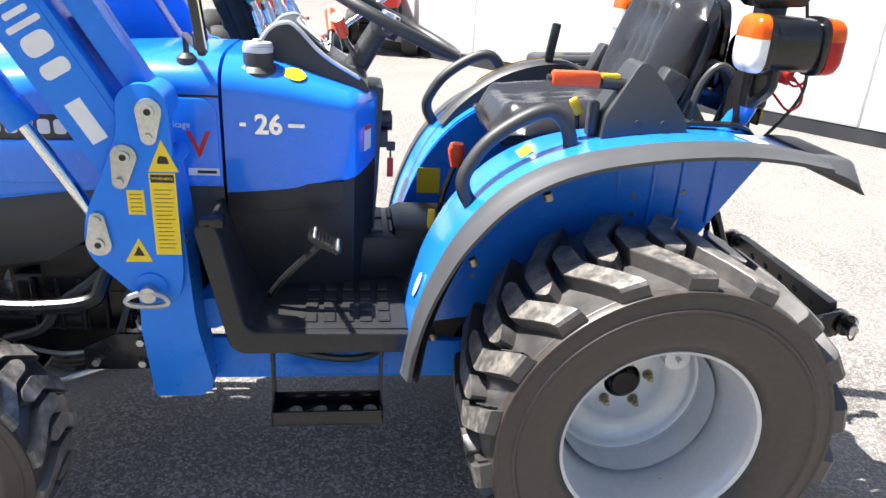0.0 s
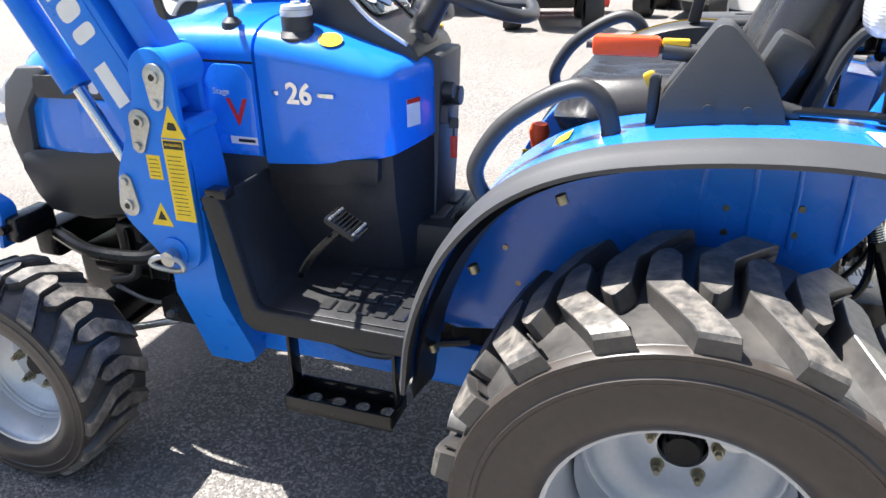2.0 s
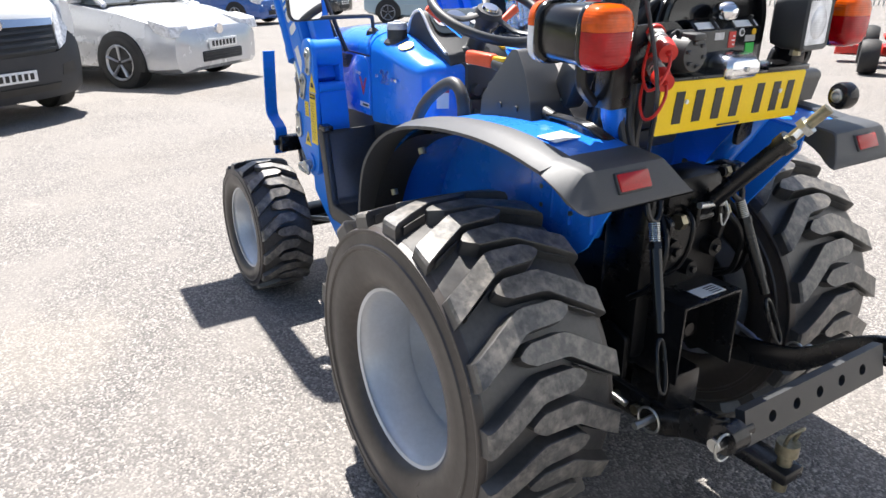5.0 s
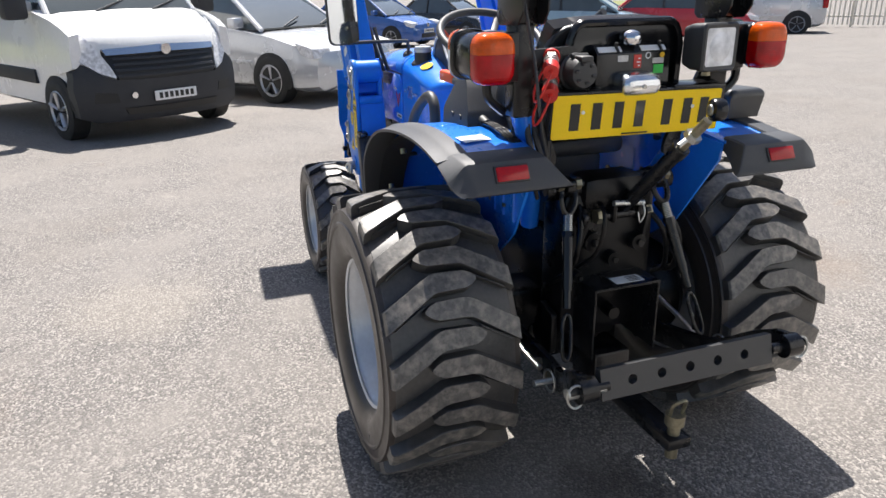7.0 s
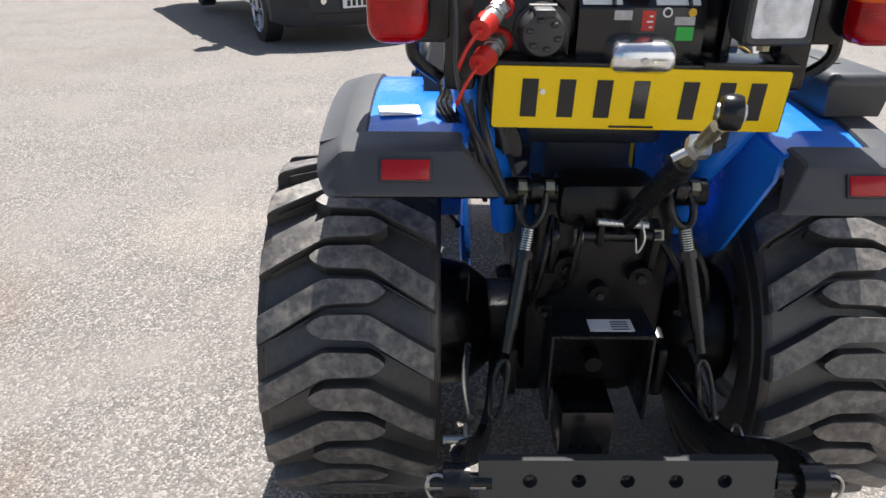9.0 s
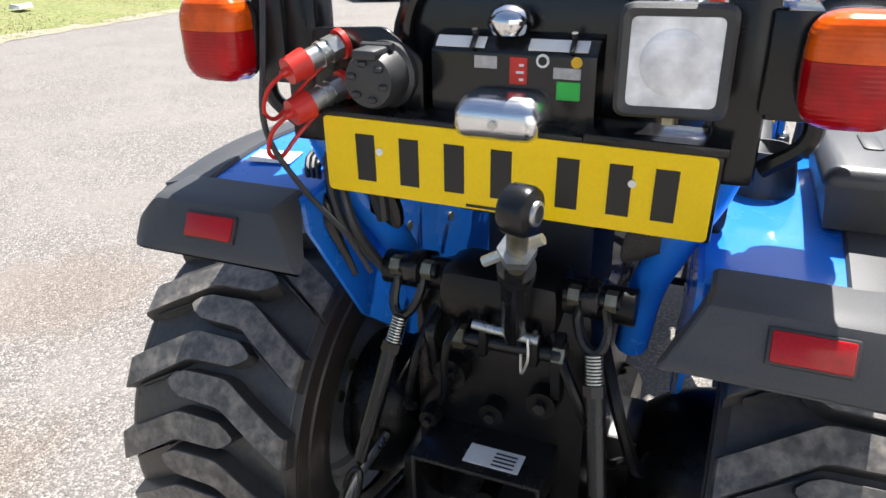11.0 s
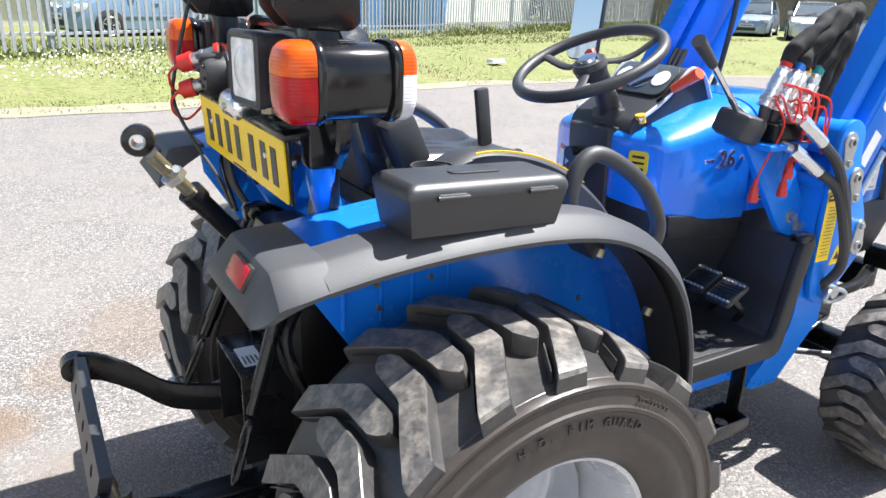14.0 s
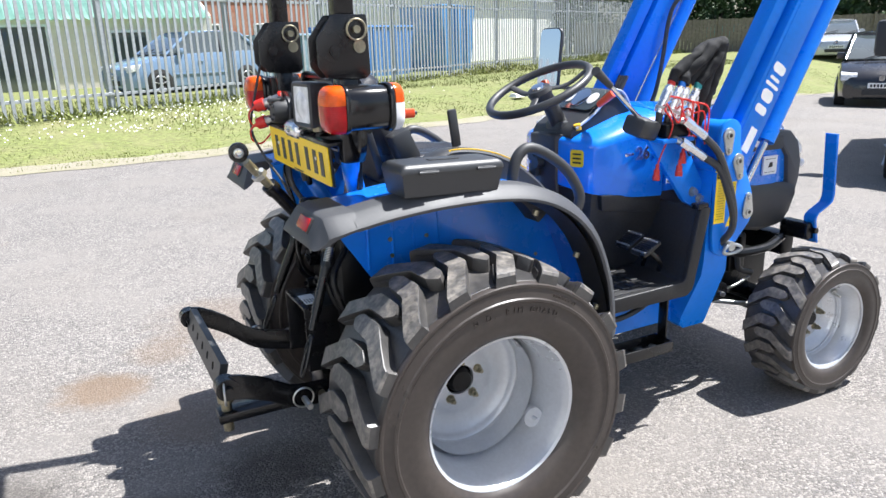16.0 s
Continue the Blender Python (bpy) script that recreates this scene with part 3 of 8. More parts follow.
def fender(side):
    lap = 0.44 if side < 0 else 0.459           # where the moulding begins on the sheet
    sheet = sweep(ARCH, [(0.235, -0.010), (0.235, -0.002), (0.245, 0.0), (lap + 0.02, 0.0), (lap + 0.02, -0.010)], 1)
    body = part("fender", sided(draw_in(sheet), side), BLUE, tractor, "glossy blue rear fender")
    # the inner wall, with pressed ribs
    top = [(x, z - 0.008) for x, z in ARCH if z > 0.5]
    wall = prism([*top, (-0.60, 0.93), (-0.46, 0.72), (-0.30, 0.60), (0.10, 0.50), (0.24, 0.48)], 0.228, 0.236, 0.0)
    inner = part("inner_wall", sided(draw_in(wall), side), BLUE, body, "deep blue fender inner wall with pressed ribs")
    for x0, x1 in ((-0.235, -0.245), (-0.32, -0.33), (-0.39, -0.40), (-0.47, -0.48)):
        part("rib", sided(draw_in(box(x1, x0, 0.234, 0.246, 0.76, 0.985, 0.004)), side), BLUE, inner)
    for x, z in ((-0.283, 0.832), (-0.405, 0.84), (-0.285, 0.785), (-0.40, 0.79), (-0.11, 0.80), (0.10, 0.62), (0.13, 0.70)):
        part("bolt", sided(draw_in(join(rod((x, 0.234, z), (x, 0.238, z), 0.010, seg=14), rod((x, 0.236, z), (x, 0.246, z), 0.0065, seg=6))), side), BRASS, inner)
    # moulded outer edge
    edge = [(0.284, 0.47), *ARCH]
    low = 0.0 if side < 0 else 0.021           # the left edge is less deep
    trim = sweep(edge, [(lap, 0.002), (lap + 0.003, 0.007), (0.497, 0.006), (0.506, 0.002), (0.538, -0.021 + low * 0.7), (0.5435, -0.028 + low), (0.542, -0.036 + low), (0.535, -0.036 + low), (0.500, -0.011), (lap, -0.010)], 1)
    for v in trim.verts:                     # narrower towards the footplate
        if v.co.x > 0:
            v.co.y = 0.44 + (v.co.y - 0.44) * (0.50 + 0.50 * min(1, max(0, (v.co.z - 0.45) / 0.4)))
    lip = part("fender_trim", sided(trim, side), TRIM, body, "grey-black moulded plastic fender edge", sharp=28)
    under = sweep([p for p in edge if p[0] > -0.12], [(0.40, -0.016), (0.455, -0.016), (0.485, -0.034), (0.40, -0.046)], 1)
    part("trim_underside", sided(under, side), DECK, lip)
    for x, z in ((0.153, 0.785), (0.0, 0.938), (0.235, 0.60)):
        part("bolt", sided(rod((x - 0.012, 0.45, z - 0.03), (x - 0.018, 0.45, z - 0.045), 0.010, seg=12), side), BRASS, lip)
    # the rear end: the same moulding grown inwards over the sheet, with a sloping rear face
    low_y, add = (0.250, 0.045) if side < 0 else (0.225, 0.065)
    rings = []
    for x, zt, zl, out in ((-0.592, 0.9935, 0.9515, 0.5435), (-0.600, 0.9935, 0.950, 0.5435), (-0.640, 0.991, 0.940, 0.543), (-0.664, 0.9885, 0.930, 0.541), (-0.674, 0.984, 0.924, 0.539), (-0.680, 0.975, 0.920, 0.536), (-0.697, 0.943, 0.913, 0.528), (-0.706, 0.926, 0.911, 0.521), (-0.709, 0.917, 0.911, 0.512)):
        zl += max(0.0, 0.020 + (x + 0.592) * 0.15) if side > 0 else 0.0
        h = zt - zl
        inn = [low_y + add * min(1, max(0, (x + 0.70) / 0.10, (z - 0.91) / 0.08)) for z in (zt, zl)]
        rings.append([(x, inn[0], zt - 0.004), (x, inn[0] + 0.006, zt), (x, out - 0.047, zt), (x, out - 0.037, zt - min(0.004, h * 0.2)), (x, out - 0.006, zt - min(h * 0.70, 0.034)), (x, out, zt - min(h * 0.82, 0.044)), (x, out - 0.0015, zl + 0.002), (x, out - 0.008, zl), (x, inn[1] + 0.005, zl), (x, inn[1], zl + 0.003)])
    end = part("end_cap", sided(loft(rings), side), TRIM, body, "grey-black moulded rear end of the fender", sharp=22)
    nudge = -0.014 if side > 0 else 0.004
    m = Matrix.Translation((-0.6905, 0, 0.957)) @ pose(0, 0, 0, 0, 28, 0)
    part("reflector_frame", sided(moved(box(-0.004, 0.004, 0.356 + nudge, 0.446 + nudge, -0.021, 0.021, 0.003), m), side), BLACK, end)
    part("reflector", sided(moved(box(-0.007, 0.0, 0.360 + nudge, 0.442 + nudge, -0.0175, 0.0175, 0.003), m), side), REFLEX, end, "red plastic reflector")
    ry = 0.362 if side > 0 else 0.414
    rail = [(0.150, 0.405, 0.862), (0.172, 0.405, 0.905), (0.168, 0.402, 0.945), (0.125, 0.398, 1.010), (0.055, 0.395, 1.062), (-0.005, 0.392, 1.085), (-0.042, 0.392, 1.066), (-0.060, 0.395, 1.025), (-0.066, 0.398, 0.975)]
    low = 0.984 if side > 0 else 1.0
    part("handrail", sided(tube([(x - (0.008 if side < 0 else 0.014), ry + y - 0.395, z * low) for x, y, z in rail], 0.0165, 12, 5), side), BLACK, body, "black moulded plastic grab handle")
    return body


fender_left, fender_right = fender(1), fender(-1)
for ob in (fender_left, *fender_left.children_recursive):    # the left fender sits a little higher at its rear end
    for v in ob.data.vertices:
        k = min(1.0, max(0.0, (-0.02 - v.co.x) / 0.45))
        v.co.z += 0.022 * k * k * (3 - 2 * k)
        v.co.x += 0.010 * max(0.0, min(1.0, (-0.5 - v.co.x) / 0.08))
part("warning_sticker", moved(box(-0.052, 0.052, -0.03, 0.03, 0, 0.0012, 0), Matrix.Translation((-0.485, 0.405, 1.0262)) @ pose(0, 0, 0, 0, -4, 8) @ Matrix.Diagonal((0.50, 1.3, 1, 1))), WHITE, fender_left, "white and orange warning sticker")
part("fender_badge", moved(prism([(0.03 * math.cos(a), 0.018 * math.sin(a)) for a in [k * math.pi / 12 for k in range(24)]], 0, 0.0015, 0, axis="z"), Matrix.Translation((0.2505, 0.37, 0.655)) @ pose(0, 0, 0, 0, 72, 0)), WHITE, fender_left, "pale oval fender badge")
part("yellow_sticker", box(0.135, 0.205, -0.2275, -0.2263, 0.685, 0.765, 0), YELLOW, fender_right, "yellow warning sticker")
part("yellow_sticker", moved(box(-0.026, 0.026, -0.03, 0.03, 0, 0.0012, 0), Matrix.Translation((0.02, 0.31, 0.958)) @ pose(0, 0, 0, 0, 33, 0)), YELLOW, fender_left, "yellow warning sticker")

# left control console on the fender
shape = rounded([(-0.146, 1.005), (-0.151, 1.06), (-0.225, 1.172), (-0.245, 1.172), (-0.287, 1.13), (-0.335, 1.06), (-0.348, 1.005)], [0.004, 0.014, 0.010, 0.010, 0.014, 0.014, 0.004])
console = part("control_console", prism(shape, 0.245, 0.362, 0.008, 3), CONSOLE, tractor, "dark grey moulded lever console")
for v in console.data.vertices:              # the outer side leans in towards the top
    if v.co.y > 0.33:
        v.co.y -= 0.25 * max(0, v.co.z - 1.05)
part("console_boot", box(-0.147, -0.128, 0.285, 0.33, 1.0, 1.085, 0.007), BLACK, console)
for x in (-0.225, -0.285):
    part("screw", rod((x, 0.350, 1.045), (x, 0.365, 1.045), 0.008, seg=12), BLACK, console)
part("cable_boot", rod((-0.330, 0.315, 1.04), (-0.365, 0.315, 1.035), 0.017, 0.013, 16), BLACK, console)
lever = part("hand_lever", join(rod((-0.21, 0.318, 1.122), (-0.145, 0.318, 1.127), 0.015, seg=12), rod((-0.15, 0.318, 1.128), (-0.02, 0.318, 1.133), 0.007, seg=10)), BLACK, console)
part("lever_grip", box(-0.140, -0.030, 0.304, 0.332, 1.116, 1.149, 0.007), ORANGE, lever, "orange-red rubber lever grip")
part("lever_collar", box(-0.185, -0.142, 0.309, 0.327, 1.134, 1.146, 0.003), YKNOB, lever, "yellow lever collar")
part("small_lever", join(rod((-0.14, 0.215, 0.97), (-0.132, 0.21, 1.035), 0.006, seg=8)), STEEL_BLACK, console)
part("small_knob", moved(box(-0.011, 0.011, -0.009, 0.009, -0.022, 0.022, 0.006), Matrix.Translation((-0.128, 0.209, 1.050)) @ pose(0, 0, 0, 0, 28, 0)), YKNOB, console, "yellow plastic knob")
for k in range(3):
    part("console_cable", tube([(-0.35, 0.306 + 0.009 * k, 1.04), (-0.42, 0.305 + 0.01 * k, 1.04), (-0.50, 0.31 + 0.01 * k, 1.035), (-0.55, 0.27 + 0.008 * k, 0.98), (-0.53, 0.24, 0.86)], 0.005, 8, 5), GLOSS, tractor)

# right-hand quadrant on the fender, with its yellow edge
arc = [(0.14, 0.895), (0.08, 0.965), (-0.02, 1.04), (-0.13, 1.082), (-0.24, 1.09), (-0.33, 1.05), (-0.36, 1.0)]
arc = [(p.x, p.y) for p in smooth_path([(x, z, 0) for x, z in arc], 5)]
quadrant = part("lever_quadrant", sweep(arc, [(-0.345, -0.09), (-0.345, -0.01), (-0.33, 0.0), (-0.285, 0.0), (-0.27, -0.01), (-0.27, -0.09)], 1), BLACK, tractor, "black moulded lever quadrant")
part("quadrant_edge", sweep([p for p in arc if -0.25 < p[0] < 0.03], [(-0.3465, -0.002), (-0.3465, 0.0012), (-0.3435, 0.0018), (-0.3435, -0.002)], 1), YKNOB, quadrant, "yellow edge strip")
part("quadrant_lever", moved(box(-0.014, 0.014, -0.008, 0.008, -0.06, 0.05, 0.006), Matrix.Translation((-0.19, -0.285, 1.15)) @ pose(0, 0, 0, 0, -8, 0)), BLACK, quadrant, "upright black lever pad")
part("rubber_cup", lathe([(0.0, 1.0), (0.050, 1.0), (0.047, 1.04), (0.041, 1.075), (0.036, 1.075), (0.033, 1.05), (0.0, 1.045)], 24, (-0.325, -0.338, 0), "z"), BLACK, fender_right, "black tapered open rubber cup")

# ---- seat ----
seat = part("seat", join(box(-0.34, -0.03, -0.15, 0.15, 0.91, 0.965, 0.02), box(-0.30, -0.08, -0.10, 0.10, 0.70, 0.915, 0.02)), BLACK, tractor, "black vinyl tractor seat")


def cushion_mesh(length, width, thick, roll):
    """A padded slab with raised side bolsters and stitched grooves; lies in x, y, thickness in z."""
    bm = bmesh.new()
    nx, ny = 28, 28
    grid = {}
    for i in range(nx + 1):
        for j in range(ny + 1):
            u, v = i / nx * 2 - 1, j / ny * 2 - 1
            r = (abs(u) ** 4 + abs(v) ** 4) ** 0.25
            edge = max(0.0, 1 - max(0.0, r - 0.55) / 0.45)
            h = thick * (1 - (1 - edge) ** 2) ** 0.5 if edge > 0 else 0.0
            h += roll * (math.exp(-((abs(v) - 0.72) / 0.16) ** 2) + 0.6 * math.exp(-((u + 0.8) / 0.15) ** 2)) * min(1, edge * 3)
            for g in (-0.42, -0.14, 0.14, 0.42):
                h -= 0.009 * math.exp(-((v - g - 0.1 * u * (1 if g > 0 else -1)) / 0.03) ** 2) * min(1, edge * 2) * (1 if abs(u) < 0.7 else 0)
            grid[i, j] = bm.verts.new((u * length / 2 * (1 - 0.06 * abs(v) ** 3), v * width / 2 * (1 - 0.08 * abs(u) ** 3), h))
    for i in range(nx):
        for j in range(ny):
            bm.faces.new((grid[i, j], grid[i + 1, j], grid[i + 1, j + 1], grid[i, j + 1]))
    rim = [grid[i, 0] for i in range(nx)] + [grid[nx, j] for j in range(ny)] + [grid[i, ny] for i in range(nx, 0, -1)] + [grid[0, j] for j in range(ny, 0, -1)]
    low = [bm.verts.new((v.co.x * 0.94, v.co.y * 0.94, -0.03)) for v in rim]
    for k in range(len(rim)):
        j = (k + 1) % len(rim)
        bm.faces.new((rim[k], rim[j], low[j], low[k]))
    bm.faces.new(low)
    return bm


part("seat_cushion", moved(cushion_mesh(0.42, 0.42, 0.05, 0.022), Matrix.Translation((-0.145, 0, 0.985)) @ pose(0, 0, 0, 0, -4, 180)), VINYL, seat, "glossy black vinyl seat cushion", sharp=60)
part("backrest", moved(cushion_mesh(0.34, 0.40, 0.05, 0.022), Matrix.Translation((-0.385, 0, 1.155)) @ pose(0, 0, 0, 0, 70, 0)), VINYL, seat, "glossy black vinyl backrest", sharp=60)
shell = prism(rounded([(-0.20, 0.995), (0.20, 0.995), (0.205, 1.2), (0.17, 1.30), (-0.17, 1.30), (-0.205, 1.2)], [0.02, 0.02, 0.05, 0.06, 0.06, 0.05]), -0.012, 0.012, 0.008, 3, axis="x")
part("seat_shell", moved(shell, Matrix.Translation((-0.425, 0, 1.15)) @ pose(0, 0, 0, 0, -16, 0) @ Matrix.Translation((0, 0, -1.15))), BLACK, seat, "black moulded back of the seat")
both(lambda side: part("seat_belt_holder", join(moved(box(-0.035, 0.03, -0.03, 0.03, -0.05, 0.05, 0.012), Matrix.Translation((-0.33, side * 0.235, 1.10)) @ pose(0, 0, 0, 0, -25, 0)), tube([(-0.30, side * 0.235, 1.04), (-0.36, side * 0.24, 1.0), (-0.40, side * 0.22, 0.96)], 0.012, 8)), BLACK, seat))
part("belt_buckle", join(moved(box(-0.02, 0.02, -0.004, 0.004, -0.012, 0.012, 0.002), Matrix.Translation((-0.31, 0.265, 1.06)) @ pose(0, 0, 0, 0, 40, 0))), ZINC, seat, "shiny seat belt tongue")

# ---- platform, steps, pedals ----
floor_shape = rounded([(0.70, 0.80), (0.705, 0.81), (0.72, 0.80), (0.665, 0.55), (0.64, 0.535), (0.27, 0.535), (0.27, 0.56), (0.625, 0.56), (0.645, 0.575)], 0.008)


def platform(side):
    deck = part("platform", sided(prism(floor_shape, 0.12, 0.405, 0.003), side), DECK, tractor, "black steel footplate with rubber mat")
    part("platform_edge", sided(prism(rounded([(0.685, 0.80), (0.70, 0.825), (0.735, 0.81), (0.675, 0.525), (0.65, 0.505), (0.265, 0.505), (0.265, 0.555), (0.625, 0.56), (0.64, 0.575)], 0.012), 0.40, 0.425, 0.006, 3), side), DECK, deck, "black folded edge of the footplate")
    part("edge_latch", sided(box(0.672, 0.722, 0.39, 0.425, 0.81, 0.83, 0.004), side), STEEL_BLACK, deck)
    for i in range(4):
        for j in range(5):
            x, y = 0.31 + 0.043 * j, 0.17 + 0.055 * i
            part("mat_pad", sided(box(x, x + 0.03, y, y + 0.042, 0.559, 0.566, 0.003, 1), side), DECK, deck)
    part("kick_plate", sided(prism(rounded([(0.655, 0.56), (0.70, 0.79), (0.71, 0.79), (0.665, 0.56)], 0.002), 0.18, 0.40, 0.001), side), DECK, deck)
    tray = part("footstep", sided(join(box(0.325, 0.588, 0.345, 0.352, 0.318, 0.352, 0.003), box(0.325, 0.588, 0.428, 0.435, 0.312, 0.352, 0.003), box(0.325, 0.332, 0.345, 0.435, 0.318, 0.352, 0.003), box(0.581, 0.588, 0.345, 0.435, 0.318, 0.352, 0.003)), side), STEEL_BLACK, tractor, "black perforated steel boarding step")
    plate = bmesh.new()                      # the tread plate with four round holes
    xs = [0.355 + 0.06 * k for k in range(4)]
    for k, cx in enumerate(xs):
        x0, x1 = (0.328 if k == 0 else cx - 0.03), (0.586 if k == 3 else cx + 0.03)
        ring_in, ring_out = [], []
        for q in range(24):
            a = 2 * math.pi * (q + 0.5) / 24
            c, s = math.cos(a), math.sin(a)
            f = min((x1 - cx) / c if c > 0.01 else 9, (cx - x0) / -c if c < -0.01 else 9, 0.042 / abs(s) if abs(s) > 0.01 else 9)
            ring_in.append(plate.verts.new((cx + 0.016 * c, 0.39 + 0.016 * s, 0.328)))
            ring_out.append(plate.verts.new((cx + f * c, 0.39 + f * s, 0.322)))
        for q in range(24):
            j = (q + 1) % 24
            plate.faces.new((ring_in[q], ring_in[j], ring_out[j], ring_out[q]))
    bmesh.ops.solidify(plate, geom=plate.faces[:], thickness=0.004)
    part("step_tread", sided(plate, side), STEEL_BLACK, tray)
    for x in (0.327, 0.581):
        part("step_hanger", sided(prism([(x, 0.34), (x + 0.008, 0.34), (x + 0.008, 0.51), (x, 0.51)], 0.36, 0.40, 0.002), side), STEEL_BLACK, tray)


both(platform)
tunnel = part("transmission_cover", box(0.05, 0.56, -0.125, 0.125, 0.55, 0.675, 0.012), DECK, tractor, "black plastic transmission tunnel")
part("lever_gate", box(0.075, 0.165, -0.055, 0.025, 0.67, 0.705, 0.01), DECK, tunnel)
for i in range(-1, 5):
    for j in range(2):
        part("tunnel_pad", box(0.27 + 0.05 * i, 0.305 + 0.05 * i, -0.10 + 0.105 * j, -0.015 + 0.105 * j, 0.672, 0.682, 0.003, 1), BLACK, tractor)


def pedal(x, y, z, foot):
    m = Matrix.Translation((x, y, z)) @ pose(0, 0, 0, 0, -30, 0)
    arm = part("pedal", tube([foot, ((foot[0] + x) / 2 + 0.02, y, (foot[2] + z) / 2 - 0.01), (x + 0.01, y, z - 0.01)], 0.009, 8, 4), STEEL_BLACK, tractor, "black steel foot pedal")
    pad = part("pedal_pad", moved(prism(rounded([(-0.042, -0.037), (0.042, -0.037), (0.042, 0.037), (-0.042, 0.037)], 0.012), -0.006, 0.006, 0.003, axis="z"), m), STEEL_BLACK, arm, "black pad with a bright worn rim")
    for k in range(6):
        for x_ in (-0.033, 0.027):
            part("pedal_tooth", moved(box(x_, x_ + 0.006, -0.032 + 0.0115 * k, -0.025 + 0.0115 * k, 0.005, 0.011, 0.001, 1), m), ZINC, pad)
    for k in range(5):
        part("pedal_rib", moved(box(-0.022 + 0.0095 * k, -0.017 + 0.0095 * k, -0.032, 0.032, 0.005, 0.009, 0.001, 1), m), STEEL_BLACK, pad)


pedal(0.465, 0.305, 0.735, (0.60, 0.29, 0.585))
pedal(0.50, -0.365, 0.692, (0.60, -0.33, 0.585))
pedal(0.50, -0.285, 0.700, (0.60, -0.25, 0.585))
stick = part("gear_lever", tube([(0.16, -0.01, 0.70), (0.15, -0.01, 0.76), (0.125, -0.012, 0.83)], 0.008, 8), STEEL_BLACK, tractor)
part("gear_knob", lathe([(0, 0.83), (0.014, 0.832), (0.021, 0.86), (0.024, 0.88), (0.018, 0.897), (0, 0.902)], 20, (0.12, -0.013, 0), "z"), ORANGE, stick, "orange-red gear knob")
for x, y, z in ((0.20, 0.15, 0.72), (0.165, 0.17, 0.735)):
    stub = part("range_lever", rod((x, y, 0.68), (x, y, z), 0.006, seg=8), STEEL_BLACK, tractor)
    part("range_knob", box(x - 0.01, x + 0.01, y - 0.008, y + 0.008, z - 0.01, z + 0.045, 0.006), YKNOB, stub, "yellow plastic knob")


# ---- bonnet, cowl and dashboard ----
def bonnet_ring(x, w, zb, zt, drop=0.07, n=10, sq=0.5):
    pts = [(w * 0.985, zb), (w, zb + 0.01), (w, (zb + zt - drop) / 2)]
    for k in range(n + 1):
        t = math.pi / 2 * k / n
        pts.append((w * math.cos(t) ** sq if k < n else 0.0, zt - drop + drop * math.sin(t) ** 0.9))
    right = [(-y, z) for y, z in reversed(pts[:-1])]
    return [(x, y, z) for y, z in pts + right]


cowl = part("cowl", loft([bonnet_ring(0.342, 0.076, 0.885, 1.046, 0.02), bonnet_ring(0.346, 0.088, 0.880, 1.050, 0.025), bonnet_ring(0.364, 0.135, 0.872, 1.054, 0.035), bonnet_ring(0.386, 0.188, 0.864, 1.060, 0.045), bonnet_ring(0.396, 0.203, 0.861, 1.064, 0.05), bonnet_ring(0.415, 0.212, 0.857, 1.069, 0.055), bonnet_ring(0.475, 0.222, 0.847, 1.088, 0.06),
                          bonnet_ring(0.56, 0.228, 0.835, 1.115, 0.07), bonnet_ring(0.64, 0.229, 0.828, 1.130, 0.075), bonnet_ring(0.692, 0.229, 0.825, 1.135, 0.075)]), BLUE, tractor, "glossy blue tank cowl behind the bonnet", sharp=30)
bonnet = part("bonnet", loft([bonnet_ring(0.700, 0.229, 0.84, 1.136, 0.075), bonnet_ring(0.85, 0.228, 0.838, 1.134, 0.075), bonnet_ring(1.05, 0.226, 0.82, 1.122, 0.08), bonnet_ring(1.20, 0.222, 0.80, 1.10, 0.085), bonnet_ring(1.31, 0.215, 0.79, 1.075, 0.09),
                              bonnet_ring(1.39, 0.20, 0.79, 1.045, 0.10), bonnet_ring(1.43, 0.18, 0.80, 1.02, 0.10)]), BLUE, tractor, "glossy blue bonnet", sharp=32)


